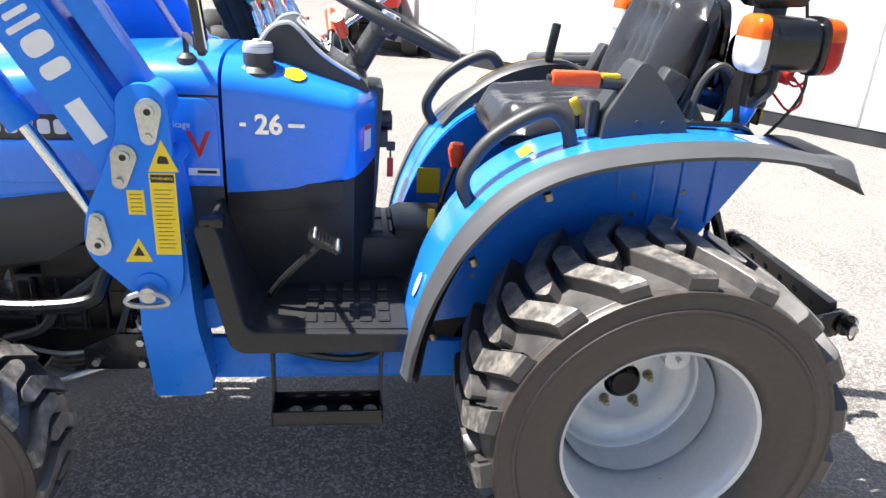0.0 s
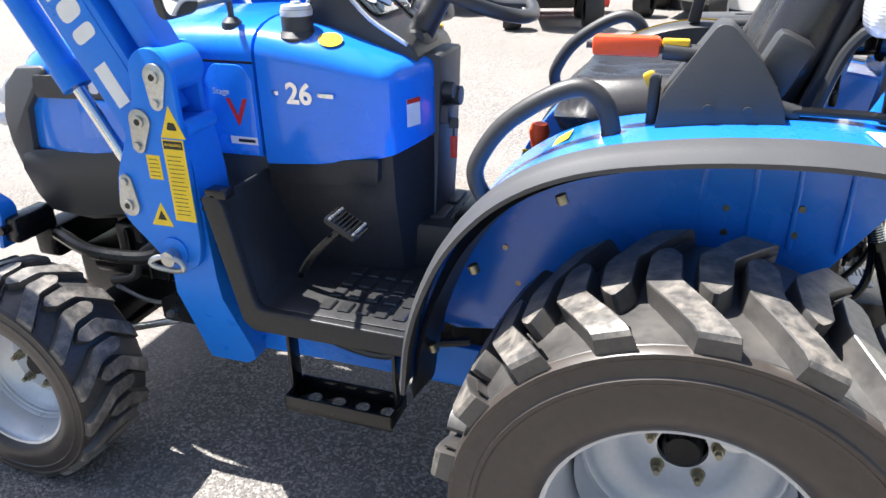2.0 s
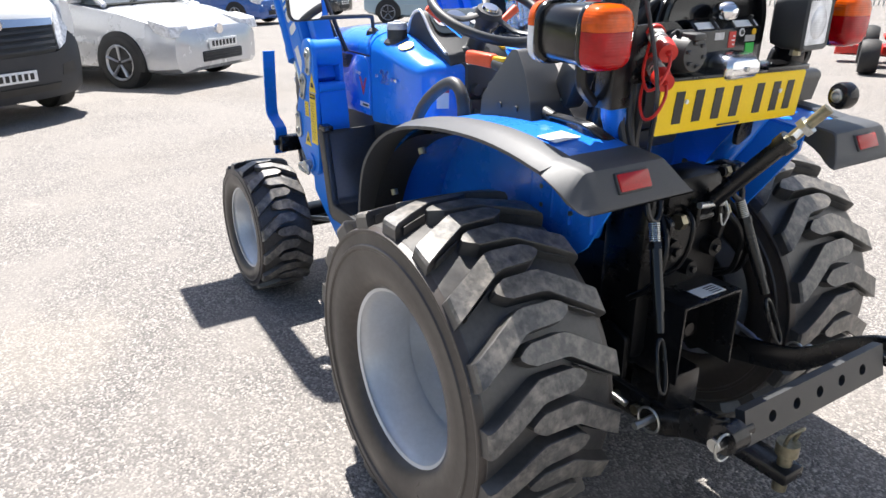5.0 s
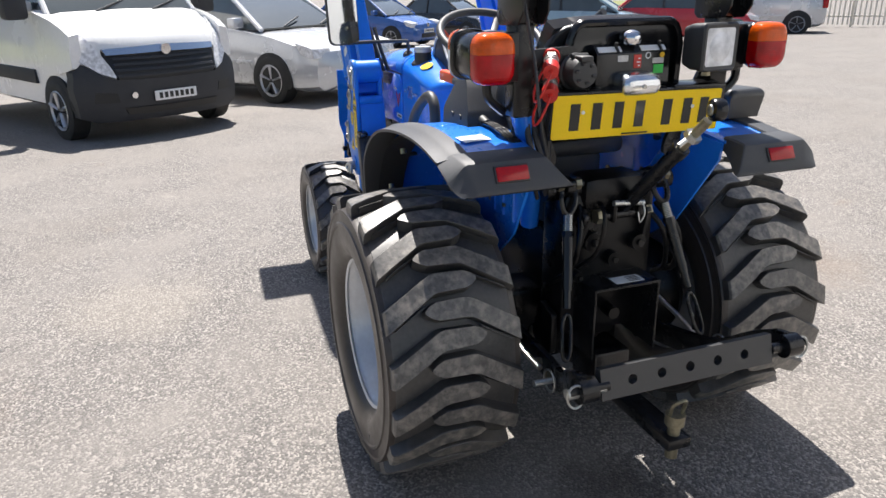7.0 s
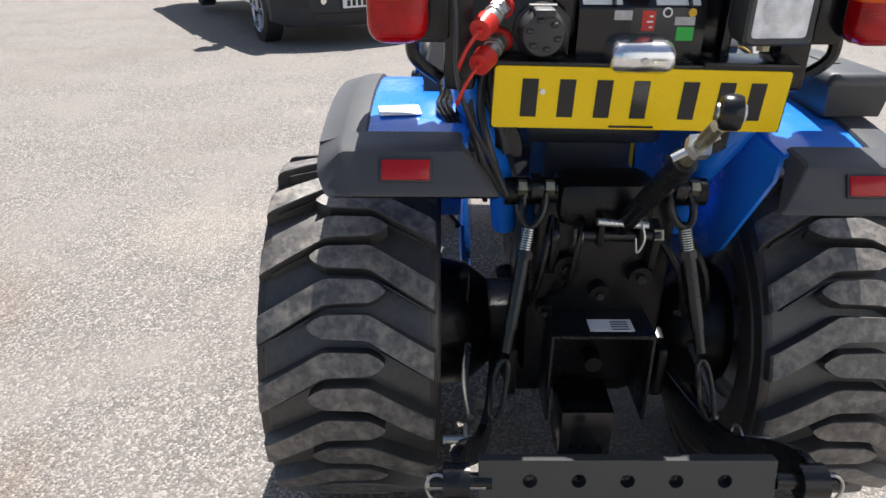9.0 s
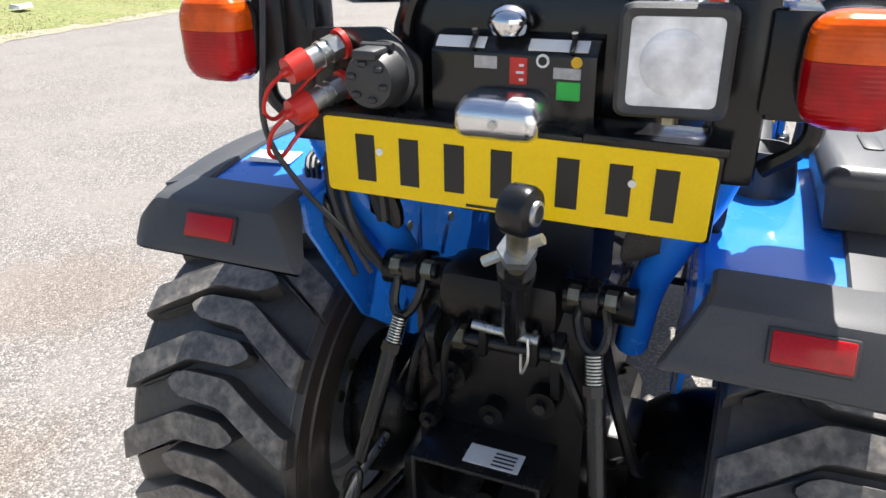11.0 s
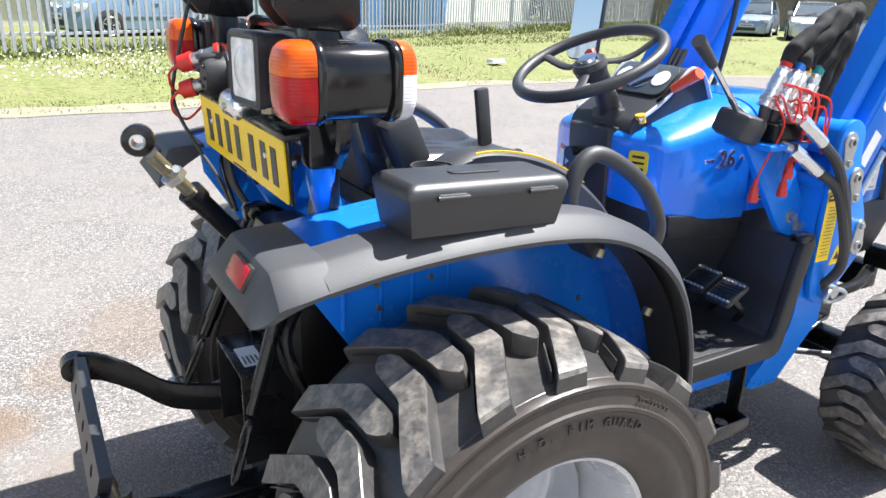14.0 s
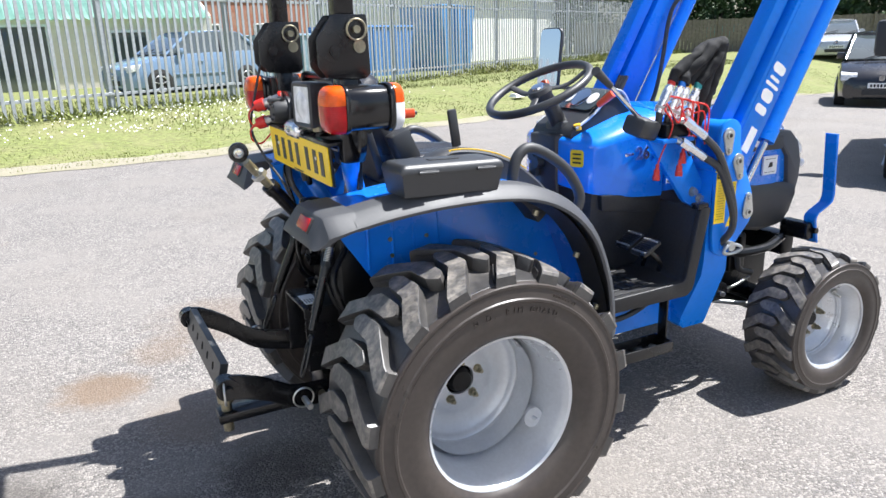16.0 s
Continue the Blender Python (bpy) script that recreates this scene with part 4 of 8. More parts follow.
def bonnet_side(side):
    s = lambda bm: sided(bm, side)  # noqa: E731
    part("panel_line", s(prism([(0.70, 1.052), (0.94, 1.052), (0.94, 1.047), (0.70, 1.047)], 0.2275, 0.2302, 0)), INK, bonnet)
    part("side_panel", s(prism(rounded([(0.705, 0.842), (0.705, 1.02), (0.73, 1.045), (0.80, 1.045), (0.86, 0.975), (0.98, 0.945), (1.20, 0.94), (1.20, 0.842)], 0.012), 0.226, 0.2335, 0.003)), BLUE, bonnet, "raised blue bonnet side panel")
    part("vent", s(prism(rounded([(0.83, 1.04), (0.98, 1.035), (0.98, 0.985), (0.875, 0.99)], 0.008), 0.224, 0.2305, 0.001)), BLACK, bonnet, "black slotted bonnet vent")
    for k in range(4):
        part("vent_slat", s(moved(box(-0.035, 0.035, -0.002, 0.002, -0.003, 0.003, 0.001, 1), Matrix.Translation((0.915, 0.2315, 0.998 + 0.011 * k)) @ pose(0, 0, 0, 0, 4, 0))), TRIM, bonnet)
    part("name_strip", s(prism(rounded([(1.0, 0.945), (1.0, 1.0), (1.33, 0.99), (1.33, 0.935)], 0.01), 0.216, 0.2278, 0.001)), BLACK, bonnet, "black strip along the bonnet")
    for k in range(5):
        x = 1.03 + 0.034 * k
        part("name_mark", s(prism(rounded([(x, 0.955), (x, 0.988), (x + 0.026, 0.988), (x + 0.026, 0.955)], 0.009), 0.226, 0.2292, 0.0)), WHITE, bonnet, "plain white mark")
    part("lower_panel", s(loft([[(x, 0.20 + 0.012, zt), (x, 0.222, zt - 0.02), (x, 0.222, (zt + zb) / 2 + 0.03), (x, 0.20, zb + 0.02), (x, 0.17, zb), (x, 0.12, zb), (x, 0.12, zt)]
                                for x, zt, zb in ((0.93, 0.84, 0.75), (1.0, 0.838, 0.69), (1.12, 0.825, 0.62), (1.30, 0.80, 0.592), (1.405, 0.79, 0.60), (1.44, 0.775, 0.64))])), BLACK, bonnet, "black moulded lower engine panel")
    part("engine_side_cover", s(box(0.70, 0.93, 0.195, 0.215, 0.70, 0.842, 0.006)), BLACK, bonnet)
    grille = [(1.285, 0.226, 0.995), (1.30, 0.224, 1.012), (1.395, 0.212, 1.002), (1.455, 0.205, 0.955), (1.492, 0.198, 0.87), (1.490, 0.198, 0.80), (1.470, 0.202, 0.738), (1.418, 0.212, 0.740), (1.395, 0.218, 0.80), (1.375, 0.222, 0.90), (1.315, 0.226, 0.965)]
    bm = bmesh.new()
    out_ = [bm.verts.new(p) for p in grille]
    in_ = [bm.verts.new((p[0], p[1] - 0.12, p[2])) for p in grille]
    bm.faces.new(out_)
    bm.faces.new(in_[::-1])
    for k in range(len(grille)):
        j = (k + 1) % len(grille)
        bm.faces.new((out_[k], in_[k], in_[j], out_[j]))
    bmesh.ops.recalc_face_normals(bm, faces=bm.faces)
    bevel(bm, 0.01, 2, 40)
    part("grille_cheek", s(bm), TRIM, bonnet, "dark mesh side of the radiator grille")
    part("headlamp", s(prism(rounded([(1.42, 0.985), (1.465, 0.965), (1.505, 0.925), (1.505, 0.895), (1.43, 0.905)], 0.012), 0.10, 0.185, 0.008)), LENS_CLEAR, bonnet, "clear headlamp")
    part("lower_lamp", s(rod((1.475, 0.175, 0.858), (1.518, 0.175, 0.855), 0.020, 0.018, 16, 0.004)), LENS_CLEAR, bonnet, "small round clear lamp")
    # model number, engine stage mark and small stickers
    at = lambda x, z, lean=0: face_y(x, side * 0.2300, z, side, 0, lean)  # noqa: E731
    lettering("26", 0.062, SATIN, "model_number", cowl, at(0.592, 0.988), 0.0025, 0.002)
    for dx, w in ((0.058, 0.016), (-0.062, 0.038)):
        part("model_dash", s(box(0.592 + dx - w / 2, 0.592 + dx + w / 2, 0.2295, 0.232, 0.984, 0.994, 0.001)), SATIN, cowl)
    at2 = lambda x, z, lean=0: face_y(x, side * 0.2340, z, side, 0, lean)  # noqa: E731
    lettering("Stage", 0.02, WHITE, "stage_word", bonnet, at2(0.785 if side > 0 else 0.775, 0.985), 0.0006)
    lettering("V", 0.085, RED, "stage_numeral", bonnet, face_y(0.748 if side > 0 else 0.815, side * 0.2342, 0.938, side) @ Matrix.Shear("XY", 4, (0.28, 0)), 0.0008, 0.001)
    part("maker_sticker", s(box(0.706, 0.775, 0.2335, 0.2347, 0.868, 0.885, 0)), WHITE, bonnet, "small white sticker")
    part("maker_bar", s(box(0.712, 0.755, 0.2345, 0.2352, 0.873, 0.880, 0)), INK, bonnet)


both(bonnet_side)
data_label = part("data_label", box(1.222, 1.300, -0.2312, -0.2236, 0.840, 0.914, 0), WHITE, bonnet, "white square label with a dark mark")
part("label_mark", prism(rounded([(1.248, 0.868), (1.258, 0.888), (1.272, 0.890), (1.276, 0.870)], 0.004), -0.2320, -0.2311, 0), INK, data_label)
for k in range(2):
    part("label_line", box(1.232, 1.290, -0.2320, -0.2311, 0.849 + 0.052 * k, 0.851 + 0.052 * k, 0), INK, data_label)
part("grille", join(box(1.40, 1.47, -0.165, 0.165, 0.62, 0.97, 0.02), *[box(1.465, 1.482, -0.15, 0.15, 0.66 + 0.035 * k, 0.672 + 0.035 * k, 0.003) for k in range(8)]), BLACK, bonnet, "black radiator grille")
part("cowl_lower", loft([[(x, w, 0.875), (x, w * 0.96, 0.76), (x, w * 0.80, 0.60), (x, w * 0.75, 0.55), (x, -w * 0.75, 0.55), (x, -w * 0.80, 0.60), (x, -w * 0.96, 0.76), (x, -w, 0.875)]
                         for x, w in ((0.345, 0.075), (0.365, 0.13), (0.397, 0.198), (0.455, 0.212), (0.50, 0.218), (0.695, 0.222))]), DECK, tractor, "black moulded lower cowl", sharp=28)
both(lambda side: part("cowl_band", sided(prism(rounded([(0.425, 0.80), (0.420, 0.856), (0.694, 0.832), (0.694, 0.765)], 0.008), 0.200, 0.2225, 0.004), side), DECK, tractor, "dark grey cowl band"))
cap = part("fuel_cap", join(lathe([(0, 1.10), (0.034, 1.10), (0.034, 1.155), (0.030, 1.162), (0, 1.164)], 28, (0.617, 0.165, 0), "z"), lathe([(0, 1.085), (0.045, 1.085), (0.047, 1.10), (0.036, 1.112), (0, 1.112)], 28, (0.617, 0.165, 0), "z")), BLACK, cowl, "black fuel filler")
part("cap_top", lathe([(0, 1.15), (0.030, 1.15), (0.034, 1.142), (0.035, 1.152), (0.031, 1.163), (0.012, 1.165), (0.010, 1.170), (0, 1.171)], 28, (0.617, 0.165, 0), "z"), RIM, cap, "bright aluminium cap")
part("fuel_sticker", moved(lathe([(0, 0), (0.026, 0), (0.026, 0.0012), (0, 0.0012)], 24, axis="z"), Matrix.Translation((0.535, 0.178, 1.096)) @ pose(0, 0, 0, -22, -12, 0)), YELLOW, cowl, "round yellow fuel sticker")
part("hand_sticker", moved(prism(rounded([(-0.026, -0.03), (0.026, -0.03), (0.026, 0.03), (-0.026, 0.03)], 0.012), 0, 0.0012, 0, axis="z"), Matrix.Translation((0.3685, -0.1475, 0.982)) @ pose(0, 0, 0, 90, 0, -66.5)), YELLOW, cowl, "yellow sticker with black marks")
for k in range(3):
    part("sticker_mark", moved(box(-0.016, 0.016, -0.003, 0.003, 0.001, 0.002, 0), Matrix.Translation((0.3685, -0.1475, 0.967 + 0.015 * k)) @ pose(0, 0, 0, 90, 0, -66.5)), INK, cowl)
part("fuse_sticker", moved(box(-0.02, 0.02, -0.03, 0.03, 0, 0.0012, 0), Matrix.Translation((0.3665, 0.1425, 0.945)) @ pose(0, 0, 0, 90, 0, 180 + 66.5)), WHITE, cowl, "white sticker with a red edge")
part("fuse_sticker_edge", moved(box(-0.02, 0.02, 0.02, 0.03, 0.001, 0.002, 0), Matrix.Translation((0.3665, 0.1425, 0.945)) @ pose(0, 0, 0, 90, 0, 180 + 66.5)), RED, cowl)

dash = part("dashboard", prism(rounded([(0.635, 1.115), (0.60, 1.185), (0.565, 1.205), (0.535, 1.198), (0.47, 1.135), (0.375, 1.078), (0.36, 1.05), (0.40, 1.03), (0.60, 1.04)], [0.01, 0.03, 0.02, 0.02, 0.03, 0.03, 0.01, 0.01, 0.01]), -0.115, 0.115, 0.016, 3), BLACK, tractor, "black moulded dashboard")
part("dash_panel", prism(rounded([(0.42, 1.062), (0.326, 1.055), (0.336, 0.80), (0.345, 0.66), (0.42, 0.66)], 0.008), -0.074, 0.074, 0.006, 2), BLACK, dash, "black lower dashboard panel")
both(lambda side: part("hood_edge", tube([(0.640, side * 0.116, 1.118), (0.60, side * 0.116, 1.184), (0.565, side * 0.116, 1.203), (0.535, side * 0.116, 1.196), (0.47, side * 0.117, 1.132), (0.385, side * 0.118, 1.082)], 0.005, 8, 4), RIM, dash, "silver edge of the instrument hood"))
tilt = Matrix.Translation((0.503, 0, 1.170)) @ pose(0, 0, 0, 0, -42, 0)
part("instrument_glass", moved(prism(rounded([(-0.055, -0.10), (0.05, -0.10), (0.05, 0.10), (-0.055, 0.10)], 0.03), 0.0, 0.006, 0.002, axis="z"), tilt), CAR_GLASS, dash, "glossy dark instrument cover")
for y, r in ((0.0, 0.042), (0.065, 0.026), (-0.065, 0.026)):
    part("dial", moved(lathe([(0, 0.0075), (r, 0.0075), (r, 0.0085), (r - 0.004, 0.0092), (0, 0.0085)], 24, (0, y, 0), "z"), tilt), CHROME if y == 0 else WHITE, dash, "round dial with bright ring")
column = part("steering_column", join(rod((0.41, 0, 1.07), (0.335, 0, 1.195), 0.032, 0.026, 20), box(0.37, 0.45, -0.05, 0.05, 1.04, 1.10, 0.015)), BLACK, tractor, "black steering column")
wheel_m = Matrix.Translation((0.318, 0.006, 1.203)) @ pose(0, 0, 0, 0, -25, 0)
ring = [(0.186 * math.cos(2 * math.pi * k / 48), 0.186 * math.sin(2 * math.pi * k / 48), 0.012) for k in range(48)]
steering = part("steering_wheel", moved(tube(ring, 0.0145, 12, 1, closed=True), wheel_m), BLACK, column, "black moulded steering wheel")
for a in (90, 210, 330):
    c, s_ = math.cos(radians(a)), math.sin(radians(a))
    part("spoke", moved(tube([(0.03 * c, 0.03 * s_, 0.0), (0.10 * c, 0.10 * s_, -0.012), (0.178 * c, 0.178 * s_, 0.010)], 0.013, 10, 4, flat=0.5), wheel_m), BLACK, steering)
part("steering_hub", moved(lathe([(0, -0.03), (0.035, -0.03), (0.045, 0.0), (0.04, 0.016), (0, 0.02)], 28, axis="z"), wheel_m), BLACK, steering)
part("hub_cap", moved(lathe([(0, 0.018), (0.026, 0.018), (0.024, 0.026), (0, 0.029)], 24, axis="z"), wheel_m), CHROME, steering, "bright steering wheel cap")
arm = part("throttle_lever", rod((0.46, -0.07, 1.10), (0.46, -0.15, 1.165), 0.006, seg=8), STEEL_BLACK, column)
part("throttle_grip", rod((0.46, -0.145, 1.160), (0.465, -0.215, 1.205), 0.011, 0.015, 14, 0.004), ORANGE, arm, "orange-red throttle grip")
arm = part("shuttle_lever", rod((0.40, 0.05, 1.13), (0.43, 0.12, 1.19), 0.006, seg=8), CHROME, column)
part("shuttle_grip", rod((0.425, 0.11, 1.182), (0.44, 0.15, 1.225), 0.012, 0.016, 14, 0.005), ORANGE, arm, "orange-red shuttle grip")
part("dash_button", rod((0.40, -0.11, 1.075), (0.395, -0.11, 1.095), 0.013, seg=14, r=0.003), YKNOB, dash, "yellow dashboard button")
part("ignition", rod((0.335, 0.045, 0.975), (0.305, 0.045, 0.975), 0.018, seg=16, r=0.003), BLACK, dash, "black ignition switch")
part("switch_knob", rod((0.335, 0.01, 0.955), (0.300, 0.01, 0.955), 0.022, seg=16, r=0.004), BLACK, dash)
part("switch_block", box(0.312, 0.34, 0.02, 0.068, 0.90, 0.945, 0.006), BLACK, dash)
keys = part("ignition_key", join(box(0.292, 0.315, 0.052, 0.058, 0.890, 0.915, 0.004), rod((0.304, 0.055, 0.89), (0.304, 0.055, 0.87), 0.0025, seg=8)), BLACK, dash, "black ignition key")
part("key_fob", box(0.296, 0.312, 0.052, 0.058, 0.82, 0.872, 0.002), RED, keys, "dark red key fob")

# ---- mirror ----
stalk = part("mirror_stalk", join(tube([(0.772, 0.176, 1.12), (0.772, 0.178, 1.165), (0.765, 0.20, 1.175), (0.72, 0.36, 1.18), (0.697, 0.435, 1.183), (0.694, 0.452, 1.21)], 0.007, 8, 5), lathe([(0, 1.10), (0.026, 1.10), (0.022, 1.125), (0.012, 1.135), (0, 1.137)], 18, (0.772, 0.176, 0), "z")), BLACK, tractor, "bent black mirror stalk")
m = Matrix.Translation((0.690, 0.464, 1.300)) @ pose(0, 0, 0, 0, 6, 9)
part("mirror_shell", moved(prism(rounded([(-0.063, -0.126), (0.063, -0.126), (0.063, 0.126), (-0.063, 0.126)], 0.028), -0.004, 0.012, 0.005, axis="x"), m), BLACK, stalk, "black mirror housing")
part("mirror_face", moved(prism(rounded([(-0.058, -0.121), (0.058, -0.121), (0.058, 0.121), (-0.058, 0.121)], 0.025), -0.0065, -0.0035, 0.0, axis="x"), m), MIRROR, stalk, "silvered mirror face")

# ---- front loader ----
LEAN = Vector((0.500, 0, 0.866)).normalized()
ACROSS = Vector((LEAN.z, 0, -LEAN.x))


def beam(foot, length, width, y0, y1, r=0.006):
    f = Vector((foot[0], 0, foot[1]))
    c = [f + ACROSS * (width / 2), f - ACROSS * (width / 2), f - ACROSS * (width / 2) + LEAN * length, f + ACROSS * (width / 2) + LEAN * length]
    return prism([(p.x, p.z) for p in c], y0, y1, r)


def loader(side):
    s = lambda bm: sided(bm, side)  # noqa: E731
    # the leg leans in towards the chassis below the outer plate
    legs = [(0.955, 0.778, 0.858, 0.290, 0.392), (0.84, 0.762, 0.864, 0.288, 0.392), (0.60, 0.752, 0.868, 0.287, 0.392), (0.55, 0.748, 0.871, 0.282, 0.389), (0.37, 0.738, 0.880, 0.246, 0.318), (0.335, 0.745, 0.884, 0.238, 0.304), (0.312, 0.775, 0.880, 0.234, 0.296)]
    mast = part("loader_mast", s(bevel(loft([[(x0, y0, z), (x1, y0, z), (x1, y1, z), (x0, y1, z)] for z, x0, x1, y0, y1 in legs]), 0.008, 3, 40)), BLUE_ARM, tractor, "blue welded steel loader mast")
    outline = rounded([(0.766, 1.07), (0.762, 0.70), (0.775, 0.635), (0.84, 0.612), (0.875, 0.655), (0.962, 0.745), (0.952, 0.83), (0.90, 0.935), (0.868, 1.01), (0.866, 1.08), (0.835, 1.106), (0.795, 1.106)], [0.03, 0.03, 0.03, 0.03, 0.03, 0.04, 0.04, 0.03, 0.03, 0.03, 0.03, 0.03])
    part("mast_plate", s(prism(outline, 0.395, 0.412, 0.003)), BLUE_ARM, mast, "blue outer mast plate")
    back = [(x if x > 0.80 else x + 0.022, z) for x, z in outline]
    part("mast_plate", s(prism(back, 0.29, 0.305, 0.003)), BLUE_ARM, mast, "blue inner mast plate")
    part("mast_cap", s(rod((0.816, 0.30, 1.056), (0.816, 0.41, 1.056), 0.046, seg=28, r=0.004)), BLUE_ARM, mast)
    part("mast_stub", s(rod((0.772, 0.30, 0.945), (0.772, 0.396, 0.945), 0.017, seg=18, r=0.003)), BLUE_ARM, mast)
    part("mast_tube", s(rod((0.733, 0.2, 0.545), (0.733, 0.3, 0.545), 0.04, seg=20)), BLUE_ARM, mast)
    for (x, z), (dx, dz) in (((0.803, 1.052), (0.004, -0.052)), ((0.859, 0.959), (0.012, -0.052)), ((0.928, 0.769), (-0.002, 0.055))):
        a = Vector((dx, 0, dz)).normalized()
        b = Vector((a.z, 0, -a.x))
        c = Vector((x, 0, z))
        pts = [c + b * 0.026 * math.cos(t) - a * 0.026 * math.sin(t) for t in [math.pi * k / 10 for k in range(11)]]
        e = c + Vector((dx, 0, dz))
        pts += [e - b * 0.016 * math.cos(t) + a * 0.016 * math.sin(t) for t in [math.pi * k / 8 for k in range(9)]]
        keeper = part("pin_keeper", s(prism([(p.x, p.z) for p in pts], 0.411, 0.418, 0.0015)), ZINC, mast, "zinc-plated pin keeper plate")
        part("pin_end", s(rod((x, 0.417, z), (x, 0.424, z), 0.013, seg=18, r=0.002)), ZINC, keeper)
        part("keeper_bolt", s(rod((e.x, 0.417, e.z), (e.x, 0.425, e.z), 0.009, seg=6, r=0.001)), ZINC, keeper)
        # raised black disc paints the dark inside of the pin's bore
        part("pin_hole", s(rod((x, 0.4235, z), (x, 0.4245, z), 0.007, seg=14)), INK, keeper)
    ring_path = [(0.836 + 0.044 * math.cos(t), 0.438 + 0.004 * math.cos(2 * t), 0.648 + 0.016 * math.sin(t)) for t in [2 * math.pi * k / 20 for k in range(20)]]
    part("release_handle", s(join(tube(ring_path, 0.0065, 8, 1, closed=True), rod((0.835, 0.41, 0.66), (0.835, 0.44, 0.66), 0.018, seg=16, r=0.003))), ZINC, mast, "zinc-plated oval release handle")
    part("handle_boss", s(rod((0.833, 0.41, 0.668), (0.833, 0.416, 0.668), 0.034, seg=24, r=0.002)), BLUE_ARM, mast)
    # labels
    sign = part("warning_label", s(box(0.763, 0.815, 0.4115, 0.4128, 0.745, 0.925, 0)), YELLOW, mast, "yellow warning label with black print")
    part("label_band", s(box(0.766, 0.812, 0.4126, 0.4134, 0.905, 0.922, 0)), INK, sign)
    lettering("WARNING", 0.0085, YELLOW, "label_word", sign, face_y(0.789, side * 0.4136, 0.9135, side), 0.0004)
    for k in range(15):
        w = 0.019 * random.uniform(0.6, 1)
        part("label_line", s(box(0.789 - w, 0.789 + 0.019, 0.4126, 0.4134, 0.760 + 0.0092 * k, 0.7612 + 0.0092 * k, 0)), INK, sign)
    part("warning_triangle", s(prism([(0.755, 0.928), (0.815, 0.928), (0.785, 0.995)], 0.4115, 0.4128, 0)), YELLOW, mast, "yellow warning triangle")
    part("triangle_mark", s(prism(rounded([(0.772, 0.945), (0.797, 0.945), (0.792, 0.962), (0.777, 0.960)], 0.004), 0.4126, 0.4134, 0)), INK, mast)
    part("small_label", s(box(0.828, 0.862, 0.4115, 0.4128, 0.835, 0.888, 0)), YELLOW, mast, "small yellow label")
    for k in range(5):
        part("label_line", s(box(0.833, 0.857, 0.4126, 0.4134, 0.842 + 0.009 * k, 0.8432 + 0.009 * k, 0)), INK, mast)
    part("small_triangle", s(prism([(0.824, 0.728), (0.880, 0.728), (0.848, 0.782)], 0.4115, 0.4128, 0)), YELLOW, mast, "small yellow warning triangle")
    part("triangle_mark", s(prism([(0.839, 0.742), (0.862, 0.742), (0.85, 0.764)], 0.4126, 0.4134, 0)), INK, mast)
    # nothing is drilled here: two black discs paint the holes' shade
    for z in (0.79, 0.77):
        part("mast_hole", s(rod((0.757, 0.3915, z), (0.757, 0.3930, z), 0.004, seg=10)), INK, mast)
    # arms, self-levelling link and lift cylinder
    main = part("loader_arm", s(beam((0.866, 0.94), 1.60, 0.118, 0.302, 0.393)), BLUE_ARM, tractor, "blue box-section loader arm")
    part("arm_web", s(beam((0.903, 1.005), 1.48, 0.088, 0.392, 0.3955, 0.002)), BLUE_ARM, main)
    part("level_link", s(beam((0.806, 1.045), 1.56, 0.052, 0.306, 0.372)), BLUE_ARM, main, "blue levelling link above the arm")
    knee = Vector((0.866, 0, 0.94)) + LEAN * 1.57
    part("arm_front", s(prism(rounded([(knee.x - 0.09, knee.z + 0.03), (knee.x + 0.02, knee.z + 0.07), (2.13, 2.10), (2.15, 2.00), (2.08, 1.98), (knee.x + 0.02, knee.z - 0.10)], 0.03), 0.302, 0.393, 0.006)), BLUE_ARM, main, "blue front half of the loader arm")
    rod_foot, barrel = Vector((0.928, 0, 0.769)), Vector((0.928, 0, 0.769)) + LEAN * 0.27
    part("lift_cylinder", s(join(rod((barrel.x, 0.352, barrel.z), (barrel.x + LEAN.x * 0.62, 0.352, barrel.z + LEAN.z * 0.62), 0.029, seg=24, r=0.004), rod((barrel.x, 0.352, barrel.z), (barrel.x + LEAN.x * 0.05, 0.352, barrel.z + LEAN.z * 0.05), 0.033, seg=24, r=0.003))), BLUE_ARM, main, "blue hydraulic lift cylinder")
    part("cylinder_rod", s(rod((rod_foot.x, 0.352, rod_foot.z), (barrel.x, 0.352, barrel.z), 0.0145, seg=20)), CHROME, main, "chromed cylinder rod")
    # plain white shapes stand for the maker's mark on the arm
    c0 = Vector((0.919, 0, 1.035)) + LEAN * 0.085
    for at_, w, h in ((0.02, 0.015, 0.030), (0.072, 0.021, 0.030), (0.112, 0.006, 0.036), (0.136, 0.006, 0.026), (0.175, 0.017, 0.032)):
        c = c0 + LEAN * at_
        u, v = LEAN * w, ACROSS * h
        quad = [c + u + v, c - u + v, c - u - v, c + u - v]
        part("arm_mark", s(prism(rounded([(p.x, p.z) for p in quad], w * 0.9), 0.3955, 0.3965, 0)), WHITE, main, "plain white mark")
    part("arm_sticker", s(beam((0.905, 0.985), 0.09, 0.035, 0.393, 0.3965, 0)), WHITE, main, "small white data sticker")
    # front guard bars
    path = [(1.53, 0.985), (1.553, 0.735), (1.545, 0.705), (1.46, 0.665), (1.452, 0.645), (1.478, 0.545)]
    path = [p[:2] for p in rounded(path, [0, 0.02, 0.02, 0.02, 0.02, 0])]
    bm = bmesh.new()
